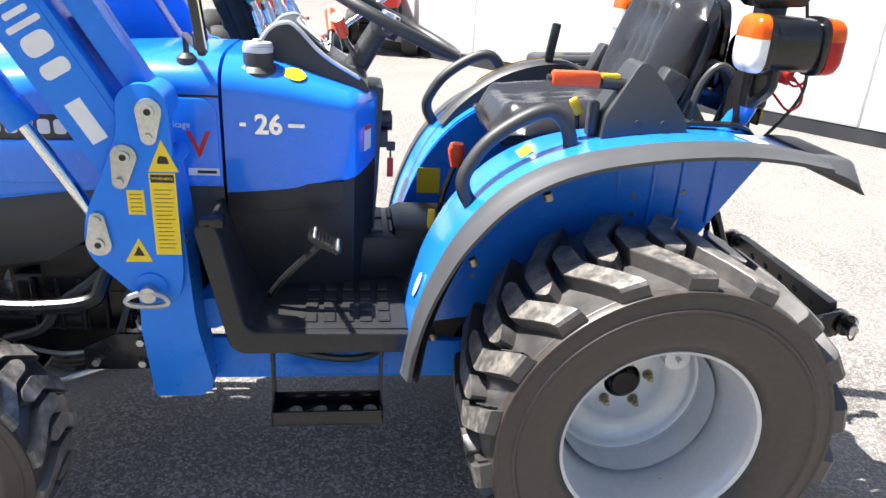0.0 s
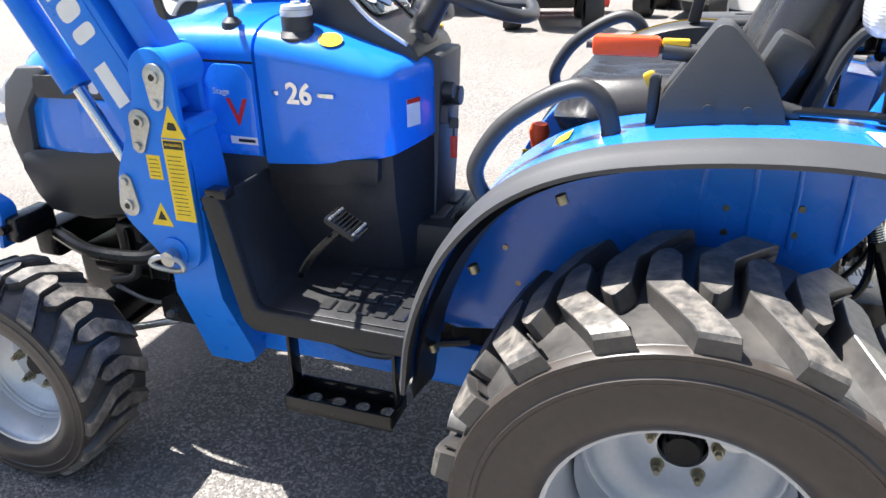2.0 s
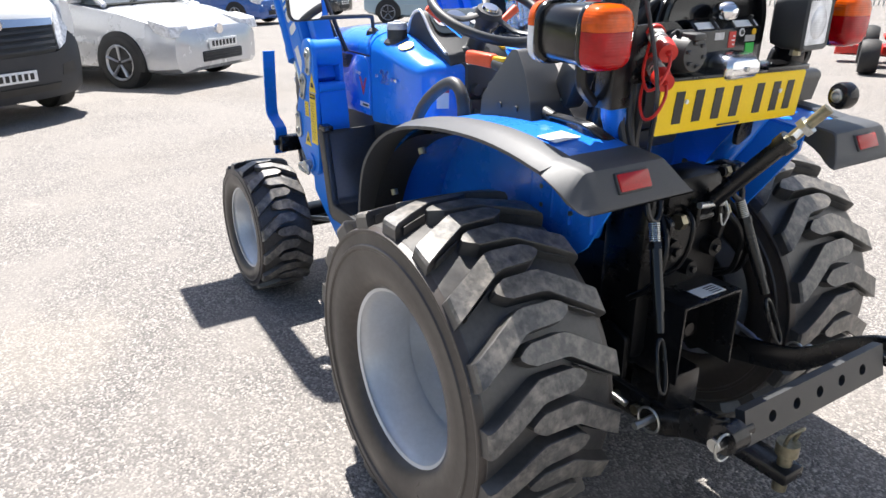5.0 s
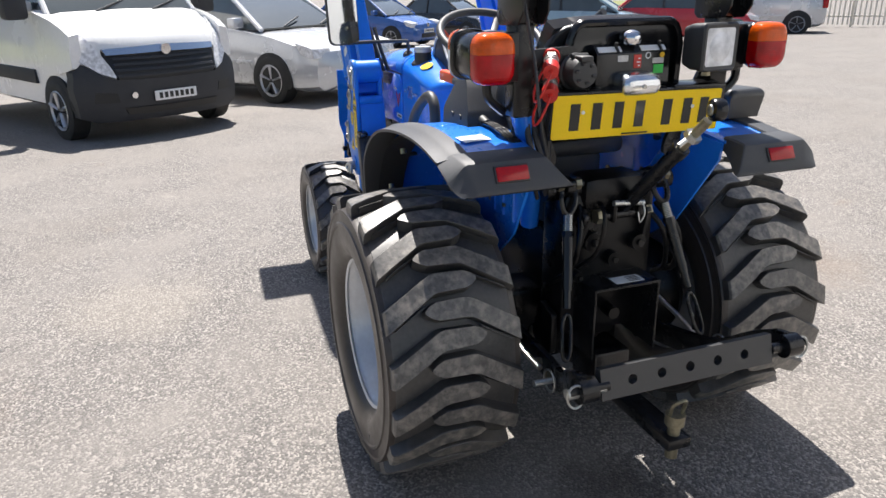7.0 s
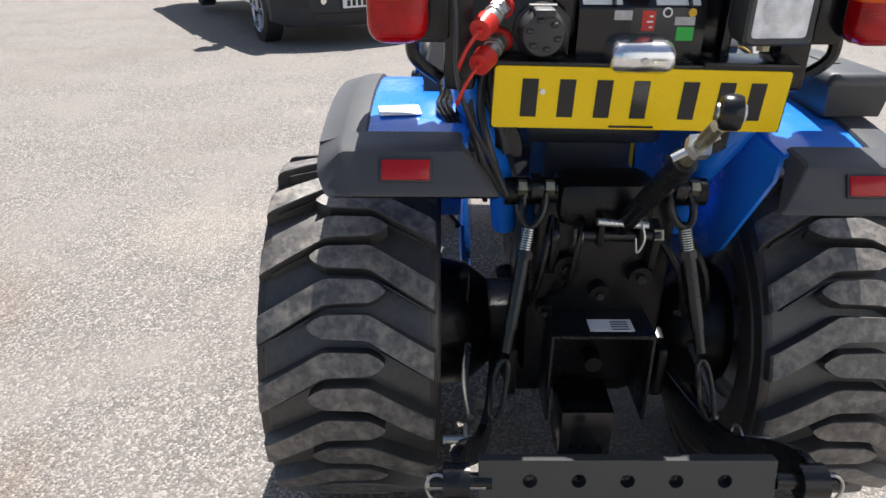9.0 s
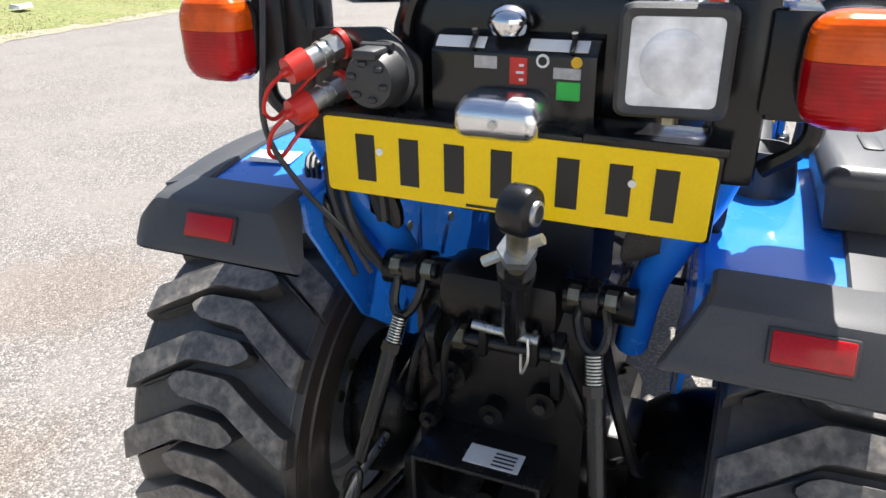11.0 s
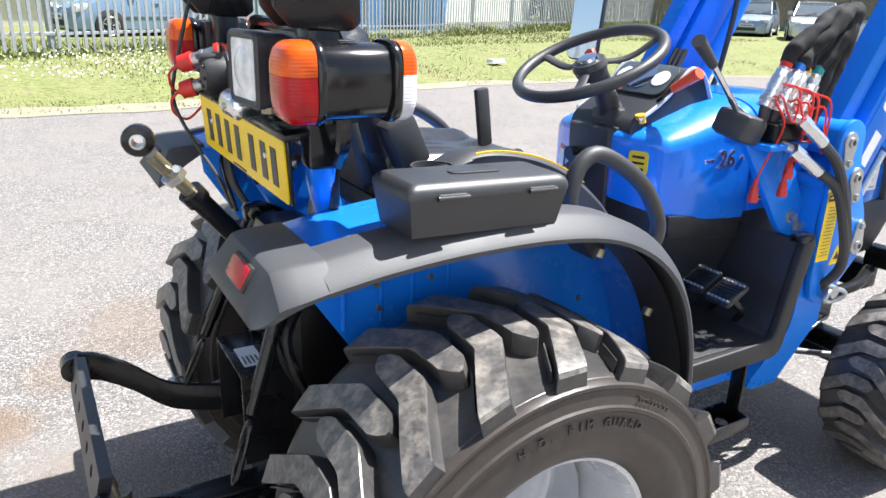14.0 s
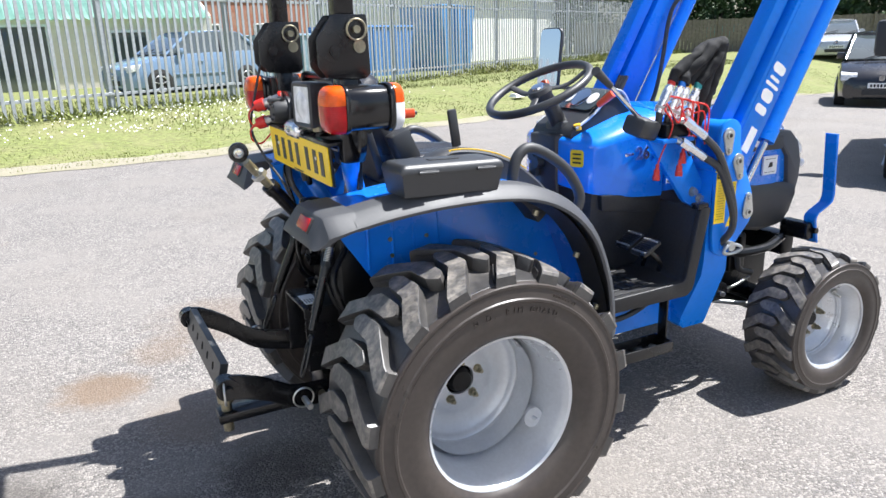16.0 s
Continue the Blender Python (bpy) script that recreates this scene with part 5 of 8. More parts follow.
    rows = [[bm.verts.new((x + dx, y, z)) for dx, y in ((-0.006, 0.27), (-0.006, 0.32), (0.006, 0.32), (0.006, 0.27))] for x, z in path]
    for a, b in zip(rows, rows[1:]):
        for k in range(4):
            bm.faces.new((a[k], a[(k + 1) % 4], b[(k + 1) % 4], b[k]))
    bm.faces.new(rows[0])
    bm.faces.new(rows[-1])
    part("front_guard", s(bm), BLUE_ARM, tractor, "bent blue flat steel guard bar")
    part("guard_bracket", s(join(box(1.42, 1.47, 0.18, 0.31, 0.56, 0.63, 0.008), rod((1.455, 0.30, 0.60), (1.455, 0.33, 0.60), 0.013, seg=6))), STEEL_BLACK, tractor)


both(loader)
part("arm_crossbar", rod((1.58, -0.36, 2.16), (1.58, 0.36, 2.16), 0.045, seg=24), BLUE_ARM, tractor, "blue round tube between the loader arms")
# the bucket stays out of view; depth and height follow its ground shadow
bucket = [(2.13, 1.96), (2.13, 2.10), (2.16, 2.13), (2.20, 2.13), (2.17, 2.09), (2.17, 2.02), (2.21, 1.97), (2.48, 1.955), (2.48, 1.94), (2.21, 1.94), (2.15, 1.94)]
shovel = part("bucket", prism(rounded(bucket, 0.012), -0.60, 0.60, 0.002), BLUE_ARM, tractor, "blue loader bucket held high")
both(lambda side: part("bucket_side", sided(prism(rounded([(2.135, 1.95), (2.135, 2.11), (2.20, 2.125), (2.46, 1.96)], 0.015), 0.59, 0.602, 0.002), side), BLUE_ARM, shovel))

# loader joystick, couplers and hoses on the right
block = part("joystick_valve", join(moved(box(-0.048, 0.045, -0.045, 0.045, -0.035, 0.03, 0.016), Matrix.Translation((0.485, -0.335, 1.10)) @ pose(0, 0, 0, 12, 14, 8))), BLACK, tractor, "black rubber boot of the loader joystick")
shaft = part("joystick_shaft", join(rod((0.475, -0.335, 1.125), (0.30, -0.385, 1.245), 0.0075, seg=12), rod((0.485, -0.333, 1.118), (0.462, -0.339, 1.134), 0.014, 0.010, 14, 0.002)), CHROME, block, "bright joystick shaft")
part("joystick_knob", rod((0.305, -0.384, 1.242), (0.228, -0.405, 1.291), 0.0105, 0.0145, 16, 0.006), BLACK, shaft, "black joystick knob")
bracket = part("joystick_bracket", prism(rounded([(0.56, 1.08), (0.50, 1.06), (0.69, 0.82), (0.735, 0.80), (0.775, 0.80), (0.775, 0.875), (0.74, 0.93), (0.66, 1.06)], 0.016), -0.345, -0.325, 0.004), BLUE_ARM, tractor, "blue joystick bracket")
part("bracket_shelf", box(0.52, 0.66, -0.40, -0.27, 1.045, 1.06, 0.004), BLUE_ARM, bracket)
for x, z in ((0.722, 0.856), (0.756, 0.828)):
    part("bracket_bolt", join(rod((x, -0.344, z), (x, -0.349, z), 0.017, seg=18), rod((x, -0.348, z), (x, -0.362, z), 0.012, seg=6, r=0.001)), ZINC, bracket)
valve = part("valve_body", box(0.545, 0.675, -0.385, -0.30, 1.06, 1.105, 0.008), GREASE, tractor, "black hydraulic valve body")
for k in range(4):
    part("valve_port", rod((0.545 + 0.038 * k, -0.345, 1.095), (0.549 + 0.038 * k, -0.346, 1.142 - 0.010 * k), 0.0125, seg=12), BLACK, valve)
    foot, top = Vector((0.546 + 0.038 * k, -0.345 - 0.010 * (k % 2), 1.140 - 0.012 * k)), Vector((0.590 + 0.036 * k, -0.352 - 0.010 * (k % 2), 1.238 - 0.005 * k))
    d = top - foot
    coupler = part("quick_coupler", join(rod(foot, foot + d * 0.34, 0.0185, seg=18, r=0.003), rod(foot + d * 0.30, foot + d * 0.42, 0.014, seg=16), rod(foot + d * 0.40, foot + d * 0.70, 0.0175, seg=18, r=0.003), rod(foot + d * 0.68, foot + d * 0.84, 0.0155, seg=6, r=0.001), rod(foot + d * 0.82, top, 0.0125, seg=14)), SATIN, tractor, "zinc hydraulic quick coupler")
    part("coupler_ring", rod(foot + d * 0.12, foot + d * 0.20, 0.0198, seg=20, r=0.001), ZINC, coupler)
    part("coupler_band", rod(foot + d * 0.90, foot + d * 1.06, 0.0138, seg=14), (RED, BLUE, YKNOB, TEALMARK)[k], coupler, "coloured hose mark")
    w, lay = 0.014 * k, -0.350 - 0.016 * (k % 2)
    crown = [top, top + Vector((0.022, 0, 0.034)), Vector((0.672 + 0.030 * k, lay - 0.006, 1.312 - 0.004 * k)), Vector((0.735 + 0.016 * k, lay, 1.345 + 0.003 * k)), Vector((0.782 + 0.006 * k, lay + 0.004, 1.346)), Vector((0.800 - 0.010 * k, lay + 0.006, 1.300)), Vector((0.780 - 0.016 * k, lay + 0.01, 1.215)), Vector((0.738 - 0.012 * k, lay + 0.016, 1.120)), Vector((0.712 - 0.006 * k, lay + 0.03, 1.03)), Vector((0.70, lay + 0.05, 0.95))]
    sleeve = tube([tuple(p) for p in crown], 0.0195, 12, 7)
    for v in sleeve.verts:                    # crumpled cloth
        v.co += Vector(noise.noise_vector(v.co * 38 + Vector((k * 5, 0, 0)))) * 0.0075
    part("coupler_hose", sleeve, FABRIC, tractor, "black hose in a crumpled fabric sleeve", sharp=60)
    part("cap_cord", tube([tuple(foot + d * 0.25 + Vector((0, -0.02, 0))), tuple(foot + Vector((-0.012 + w, -0.05, 0.03))), tuple(foot + Vector((0.035, -0.055, -0.03 - w))), tuple(foot + Vector((0.055, -0.045, 0.04))), tuple(foot + d * 0.55 + Vector((0, -0.02, 0)))], 0.0028, 6), RED, coupler, "red rubber cord")
    if k in (0, 2, 3):
        cx, cy, cz = ((0.525, -0.372, 0.958), None, (0.612, -0.385, 0.965), (0.632, -0.378, 1.005))[k]
        cap_ = part("dust_cap", join(rod((cx, cy, cz), (cx - 0.003, cy - 0.002, cz - 0.022), 0.0095, 0.0105, 16, 0.002), rod((cx - 0.003, cy - 0.002, cz - 0.019), (cx - 0.004, cy - 0.003, cz - 0.035), 0.0122, 0.0122, 16, 0.003)), RED, coupler, "red rubber dust cap on a cord")
        part("cap_neck", rod((cx, cy, cz - 0.002), (cx + 0.002, cy, cz + 0.018), 0.006, seg=10), RED, cap_)
        part("cap_cord", tube([(cx + 0.002, cy, cz + 0.016), (cx + 0.012, cy - 0.004, cz + 0.05), tuple(foot + Vector((0.02, -0.045, -0.04))), tuple(foot + Vector((-0.01, -0.04, 0.01))), tuple(foot + d * 0.2 + Vector((0, -0.02, 0)))], 0.0028, 6), RED, cap_)
for k in range(2):
    a, b = Vector((0.600 - 0.010 * k, -0.405, 1.118 - 0.068 * k)), Vector((0.682 + 0.004 * k, -0.418, 1.060 - 0.070 * k))
    ferrule = part("hose_ferrule", join(rod(a, a + (b - a) * 0.36, 0.017, seg=6, r=0.002), rod(a + (b - a) * 0.3, b, 0.0155, seg=18, r=0.003)), SATIN, tractor, "zinc hose ferrule")
    part("ferrule_elbow", tube([(0.60 - 0.01 * k, -0.36, 1.10 - 0.04 * k), (0.594 - 0.01 * k, -0.385, 1.116 - 0.06 * k), tuple(a + (b - a) * 0.1)], 0.011, 10, 4), ZINC, ferrule)
    part("loader_hose", tube([tuple(b - (b - a) * 0.1), (0.728 + 0.012 * k, -0.44, 1.005 - 0.055 * k), (0.775, -0.452, 0.90 - 0.03 * k), (0.812, -0.452, 0.80 - 0.02 * k), (0.82, -0.442, 0.72), (0.81, -0.40, 0.66)], 0.0125, 10, 6), BLACK, tractor, "black hydraulic hose")
part("arm_hose", tube([(1.27, 0.285, 1.55), (1.20, 0.275, 1.505), (1.165, 0.27, 1.42), (1.15, 0.27, 1.31), (1.125, 0.265, 1.20), (1.085, 0.25, 1.12), (1.02, 0.22, 1.07)], 0.009, 10, 6), BLACK, tractor, "black hose along the loader arm")
for k in range(3):
    part("arm_hose", tube([(0.95, 0.31 - 0.02 * k, 1.22), (0.90, 0.30 - 0.02 * k, 1.14), (0.86, 0.28 - 0.02 * k, 1.05)], 0.008, 8), BLACK, tractor)

# ---- roll bar, lamps, plate ----
rops = part("roll_bar", box(-0.545, -0.490, 0.267, 0.323, 1.08, 1.315, 0.008), STEEL_BLACK, tractor, "black steel roll bar")
part("roll_bar_post", box(-0.545, -0.490, -0.323, -0.267, 1.08, 1.315, 0.008), STEEL_BLACK, rops)


def knuckle(side):
    y = side * 0.295
    shape_ = rounded([(-0.600, 1.405), (-0.556, 1.462), (-0.462, 1.462), (-0.458, 1.312), (-0.475, 1.300), (-0.575, 1.305), (-0.600, 1.335)], 0.006)
    for dy in (-0.036, 0.030):
        part("hinge_plate", prism(shape_, y + dy, y + dy + 0.006, 0.002), STEEL_BLACK, rops, "black roll bar hinge plate")
    part("hinge_core", box(-0.545, -0.475, y - 0.03, y + 0.03, 1.30, 1.46, 0.004), STEEL_BLACK, rops)
    part("roll_bar_top", box(-0.545, -0.490, y - 0.025, y + 0.025, 1.44, 2.05, 0.008), STEEL_BLACK, rops, "upper black steel roll bar tube")
    out = -1
    part("hinge_bolt", join(rod((-0.555, y - 0.044, 1.372), (-0.555, y - 0.034, 1.372), 0.015, seg=6), rod((-0.555, y - 0.046, 1.372), (-0.555, y - 0.034, 1.372), 0.009, seg=14)), STEEL_BLACK, rops)
    ringp = [(-0.495 + 0.026 * math.cos(t), y - 0.044, 1.425 + 0.026 * math.sin(t)) for t in [2 * math.pi * k / 20 for k in range(20)]]
    lock = part("lock_pin", join(rod((-0.495, y - 0.05, 1.425), (-0.495, y + 0.045, 1.425), 0.010, seg=14), tube(ringp, 0.003, 6, 1, closed=True)), BRASS, rops, "linch pin with a wire ring")
    part("pin_tag", rod((-0.487, y - 0.040, 1.383), (-0.487, y - 0.037, 1.383), 0.017, seg=20), BRASS, lock, "round brass tag")


both(knuckle)
part("roll_bar_crosspiece", box(-0.545, -0.490, -0.32, 0.32, 2.03, 2.085, 0.012), STEEL_BLACK, rops)
both(lambda side: part("roll_bar_leg", tube([(-0.517, side * 0.295, 1.12), (-0.51, side * 0.278, 1.06), (-0.48, side * 0.240, 0.97), (-0.43, side * 0.205, 0.87), (-0.38, side * 0.185, 0.74)], 0.027, 12, 5), BLUE, rops, "blue lower leg of the roll bar"))
both(lambda side: part("roll_bar_gusset", prism(rounded([(side * 0.30, 1.0), (side * 0.30, 1.17), (side * 0.27, 1.17), (side * 0.17, 0.97), (side * 0.17, 0.93)], 0.02), -0.50, -0.485, 0.003, axis="x"), STEEL_BLACK, rops, "black steel roll bar bracket"))


def tail_lamp(side):
    y, z = side * 0.40, 1.232

    def block(x0, x1, w, h, r=0.042, dz=0.0):
        return prism(rounded([(y - w, z - h + dz), (y + w, z - h + dz), (y + w, z + h + dz), (y - w, z + h + dz)], r), x0, x1, 0.006, 2, axis="x")

    lamp = part("lamp_body", block(-0.565, -0.455, 0.047, 0.056), GLOSS, tractor, "black combination lamp body")
    part("lamp_flange", block(-0.577, -0.562, 0.053, 0.062), GLOSS, lamp)
    part("lamp_flange", block(-0.458, -0.443, 0.053, 0.062), GLOSS, lamp)

    def lens(x0, out, low, high, mat, name, text):
        outline = rounded([(-0.051, -0.060), (0.051, -0.060), (0.051, 0.060), (-0.051, 0.060)], 0.036, 6)
        rings = []
        for dx, f in ((0, 1), (0.022, 0.99), (0.032, 0.94), (0.040, 0.82), (0.045, 0.6), (0.047, 0.3)):
            rings.append([(x0 + out * dx, y + a * f, z + min(high, max(low, b * f))) for a, b in outline])
        part(name, loft(rings), mat, lamp, text, sharp=50)

    lens(-0.577, -1, -0.07, 0.012, LENS_RED, "brake_lens", "red brake lamp lens")
    lens(-0.577, -1, 0.0125, 0.07, LENS_ORANGE, "turn_lens", "amber turn signal lens")
    lens(-0.443, 0.68, -0.07, 0.012, LENS_CLEAR, "front_clear_lens", "clear front position lens")
    lens(-0.443, 0.68, 0.0125, 0.07, LENS_ORANGE, "front_turn_lens", "amber front turn signal lens")
    for dy in (-0.038, 0.038):
        part("lens_screw", rod((-0.617, y + dy, z - 0.012), (-0.606, y + dy, z - 0.012), 0.0035, seg=12), ZINC, lamp)
    part("lamp_bracket", box(-0.535, -0.48, min(side * 0.32, side * 0.37), max(side * 0.32, side * 0.37), z - 0.07, z - 0.045, 0.003), STEEL_BLACK, lamp)
    part("lamp_arm", box(-0.555, -0.46, min(side * 0.315, side * 0.365), max(side * 0.315, side * 0.365), z - 0.06, z + 0.055, 0.003), STEEL_BLACK, lamp)
    part("lamp_stem", tube([(-0.51, side * 0.38, z - 0.055), (-0.51, side * 0.375, z - 0.10), (-0.50, side * 0.33, z - 0.14)], 0.012, 8), STEEL_BLACK, lamp)


both(tail_lamp)
wl = Matrix.Translation((-0.60, -0.222, 1.236)) @ pose(0, 0, 0, 0, 0, 6)
square = lambda h, x, r: [(x, y, z) for y, z in rounded([(-h, -h), (h, -h), (h, h), (-h, h)], r, 4)]  # noqa: E731
work = part("work_lamp", moved(loft([square(0.040, 0.068, 0.012), square(0.050, 0.060, 0.014), square(0.058, 0.030, 0.014), square(0.059, -0.012, 0.014), square(0.051, -0.012, 0.012), square(0.048, 0.034, 0.010)]), wl), BLACK, tractor, "black square work lamp")
part("work_lamp_bezel", moved(loft([square(0.0605, -0.006, 0.014), square(0.0605, -0.018, 0.014), square(0.056, -0.023, 0.012), square(0.048, -0.020, 0.009), square(0.048, -0.006, 0.009)]), wl), BLACK, work)
part("work_lamp_reflector", moved(loft([square(0.0480, -0.004, 0.009), square(0.0480, -0.0165, 0.009)]), wl), REFLECTOR, work, "silvered square reflector")
pane = part("work_lamp_glass", moved(loft([square(0.0475, -0.0172, 0.008), square(0.0475, -0.0205, 0.008)]), wl), LENS_CLEAR, work, "ribbed clear lamp glass")
# pale disc added on the opaque pane for the reflector's round look
part("lens_dome", moved(lathe([(0.036, -0.0205), (0.034, -0.0222), (0.022, -0.0242), (0.0, -0.0250)], 32, axis="x"), wl), LENS_CLEAR, pane, "pale disc in place of the round reflector behind the glass")
part("work_lamp_foot", join(moved(rod((0.02, 0, -0.058), (0.02, 0, -0.075), 0.012, seg=6), wl)), BRASS, work)
pl = Matrix.Translation((-0.583, -0.0225, 1.075)) @ pose(0, 0, 0, 1.4, -4, 1.8)
backing = part("plate_bracket", moved(join(box(0.004, 0.012, -0.265, 0.262, -0.058, 0.062, 0.003), box(0.0, 0.07, -0.27, -0.10, 0.055, 0.068, 0.003), box(0.0, 0.05, -0.10, 0.28, 0.055, 0.063, 0.003)), pl), STEEL_BLACK, tractor, "black steel number plate bracket")
number = part("number_plate", moved(prism(rounded([(-0.26, -0.0555), (0.26, -0.0555), (0.26, 0.0555), (-0.26, 0.0555)], 0.008), 0.0, 0.0035, 0.0008, 1, axis="x"), pl), PLATE, backing, "yellow rear number plate with plain black bars")
for k, yy in enumerate((0.197, 0.132, 0.067, 0.002, -0.085, -0.150, -0.205)):
    part("plate_bar", moved(box(-0.0012, 0.0, yy - 0.014, yy + 0.014, -0.034, 0.034, 0), pl), INK, number)
part("plate_small_bar", moved(box(-0.001, 0.0, -0.03, 0.05, -0.052, -0.048, 0), pl), INK, number)
for yy in (0.175, -0.165):
    part("plate_screw", moved(rod((-0.004, yy, 0.012), (0, yy, 0.012), 0.005, seg=12), pl), WHITE, number)
slab = lambda hy, z, x0, x1, r: [(x, y, z) for x, y in rounded([(x0, -hy), (x1, -hy), (x1, hy), (x0, hy)], r, 5)]  # noqa: E731
plate_lamp = part("plate_lamp", moved(loft([slab(0.048, -0.026, -0.022, 0.030, 0.014), slab(0.055, -0.020, -0.029, 0.034, 0.018), slab(0.058, -0.006, -0.033, 0.036, 0.020), slab(0.056, 0.010, -0.031, 0.035, 0.020), slab(0.050, 0.020, -0.024, 0.031, 0.018), slab(0.040, 0.025, -0.014, 0.024, 0.014)]), Matrix.Translation((-0.572, -0.015, 1.152)) @ pose(0, 0, 0, 0, -8, 0)), SATIN, backing, "satin chromed number plate lamp", sharp=60)
part("lamp_screw", rod((-0.608, -0.015, 1.146), (-0.602, -0.015, 1.147), 0.006, seg=12), ZINC, plate_lamp)
# sockets and couplers at the back
mount = part("socket_plate", prism(rounded([(0.105, 1.13), (0.275, 1.13), (0.275, 1.245), (0.16, 1.25), (0.105, 1.21)], 0.012), -0.545, -0.537, 0.002, axis="x"), STEEL_BLACK, tractor, "black steel socket plate")
socket = part("trailer_socket", lathe([(0.0, -0.545), (0.046, -0.545), (0.046, -0.556), (0.040, -0.560), (0.038, -0.592), (0.034, -0.602), (0.0, -0.606)], 32, (0, 0.158, 1.188), "x"), BLACK, mount, "round black trailer socket with flap")
part("socket_flap", join(box(-0.612, -0.560, 0.140, 0.176, 1.216, 1.230, 0.005), rod((-0.570, 0.135, 1.228), (-0.570, 0.181, 1.228), 0.006, seg=10)), BLACK, socket)
for k in range(6):
    a = radians(60 * k + 15)
    part("flap_rib", box(-0.6085, -0.595, 0.158 + 0.024 * math.cos(a) - 0.006, 0.158 + 0.024 * math.cos(a) + 0.006, 1.188 + 0.024 * math.sin(a) - 0.004, 1.188 + 0.024 * math.sin(a) + 0.004, 0.002, 1), BLACK, socket)
for z in (1.216, 1.160):
    a, b = Vector((-0.545, 0.222, z + 0.012)), Vector((-0.612, 0.258, z - 0.012))
    d = (b - a).normalized()
    cpl = part("rear_coupler", join(rod(a, b, 0.0155, seg=18, r=0.002), rod(a + d * 0.012, a + d * 0.030, 0.0185, seg=6, r=0.002), rod(a + d * 0.038, a + d * 0.044, 0.018, seg=18, r=0.001)), ZINC, mount, "zinc-plated hydraulic coupler")
    part("coupler_cap", join(rod(b - d * 0.014, b + d * 0.016, 0.0205, 0.0185, 20, 0.005), rod(b + d * 0.014, b + d * 0.026, 0.007, 0.005, 10)), RED, cpl, "red rubber dust cap")
    part("cap_ring", rod(a + d * 0.002, a + d * 0.010, 0.0215, seg=18, r=0.002), RED, cpl, "red rubber ring")
    e = b + d * 0.024
    part("cap_cord", tube([e, e + Vector((-0.014, 0.016, -0.020)), e + Vector((-0.008, 0.030, -0.052)), e + Vector((0.020, 0.030, -0.066)), e + Vector((0.050, 0.014, -0.036)), a + d * 0.006 + Vector((0, 0.012, -0.014))], 0.0032, 6), RED, cpl, "red rubber cord")
part("lamp_cable", tube([(-0.53, 0.31, 1.46), (-0.575, 0.315, 1.36), (-0.62, 0.305, 1.22), (-0.64, 0.30, 1.12), (-0.61, 0.27, 1.03), (-0.57, 0.23, 0.95), (-0.55, 0.20, 0.88)], 0.0042, 8, 6), BLACK, tractor, "thin black lamp cable")
for k in range(2):
    part("rear_hose", tube([(-0.52, 0.26 - 0.02 * k, 1.16), (-0.53, 0.275 - 0.02 * k, 1.05), (-0.54, 0.25 - 0.02 * k, 0.95), (-0.50, 0.20, 0.86)], 0.008, 8), BLACK, tractor)
    part("seat_hose", tube([(-0.40, 0.18 + 0.05 * k, 1.02), (-0.43, 0.17 + 0.05 * k, 1.12), (-0.47, 0.18 + 0.05 * k, 1.16), (-0.51, 0.20 + 0.04 * k, 1.10), (-0.50, 0.2, 0.95)], 0.010, 8), BLACK, tractor)
# black box between the posts, with its clips and stickers
tub = [(-0.183, 1.10), (0.145, 1.10), (0.150, 1.25), (0.128, 1.300), (-0.166, 1.300), (-0.188, 1.25)]
case = part("battery_box", prism(rounded(tub, [0.02, 0.02, 0.03, 0.045, 0.045, 0.03], 6), -0.495, -0.445, 0.008, axis="x"), GLOSS, tractor, "black box behind the seat with stickers")
part("box_rim", tube([(-0.500, y, z) for y, z in rounded(tub, [0.02, 0.02, 0.03, 0.045, 0.045, 0.03], 6)], 0.011, 8, 1, closed=True), GLOSS, case, "raised moulded rim")
part("box_shelf", prism(rounded([(-0.545, 1.10), (-0.545, 1.225), (-0.525, 1.243), (-0.49, 1.246), (-0.49, 1.10)], 0.004), -0.128, 0.092, 0.003), GLOSS, case, "black front of the box")
for y0, y1, mt in ((0.018, 0.086, WHITE), (-0.116, -0.040, WHITE)):
    strip = part("box_strip", moved(box(-0.001, 0.001, y0, y1, -0.009, 0.009, 0.0005, 1), Matrix.Translation((-0.537, 0, 1.235)) @ pose(0, 0, 0, 0, 48, 0)), mt, case, "white label strip")
    part("clip", moved(join(box(-0.006, 0.0, (y0 + y1) / 2 - 0.022, (y0 + y1) / 2 - 0.016, -0.014, 0.014, 0.001, 1), rod((-0.006, (y0 + y1) / 2 - 0.019, 0.008), (-0.012, (y0 + y1) / 2 - 0.019, 0.010), 0.004, seg=8)), Matrix.Translation((-0.538, 0, 1.236)) @ pose(0, 0, 0, 0, 48, 0)), INK, strip)
for y0, y1, z0, z1, mt in ((0.000, 0.031, 1.204, 1.220, GALVLABEL), (-0.040, -0.017, 1.186, 1.220, RED), (-0.109, -0.074, 1.196, 1.210, GALVLABEL), (-0.109, -0.079, 1.170, 1.193, GREEN)):
    part("box_sticker", box(-0.5465, -0.5445, y0, y1, z0, z1, 0.0005, 1), mt, case)
for y0, r, mt in ((-0.060, 0.0085, WHITE), (-0.103, 0.007, YKNOB)):
    part("round_sticker", rod((-0.5445, y0, 1.217), (-0.5465, y0, 1.217), r, seg=20), mt, case)
part("round_mark", rod((-0.5462, -0.060, 1.217), (-0.5472, -0.060, 1.217), 0.0055, seg=16), INK, case)
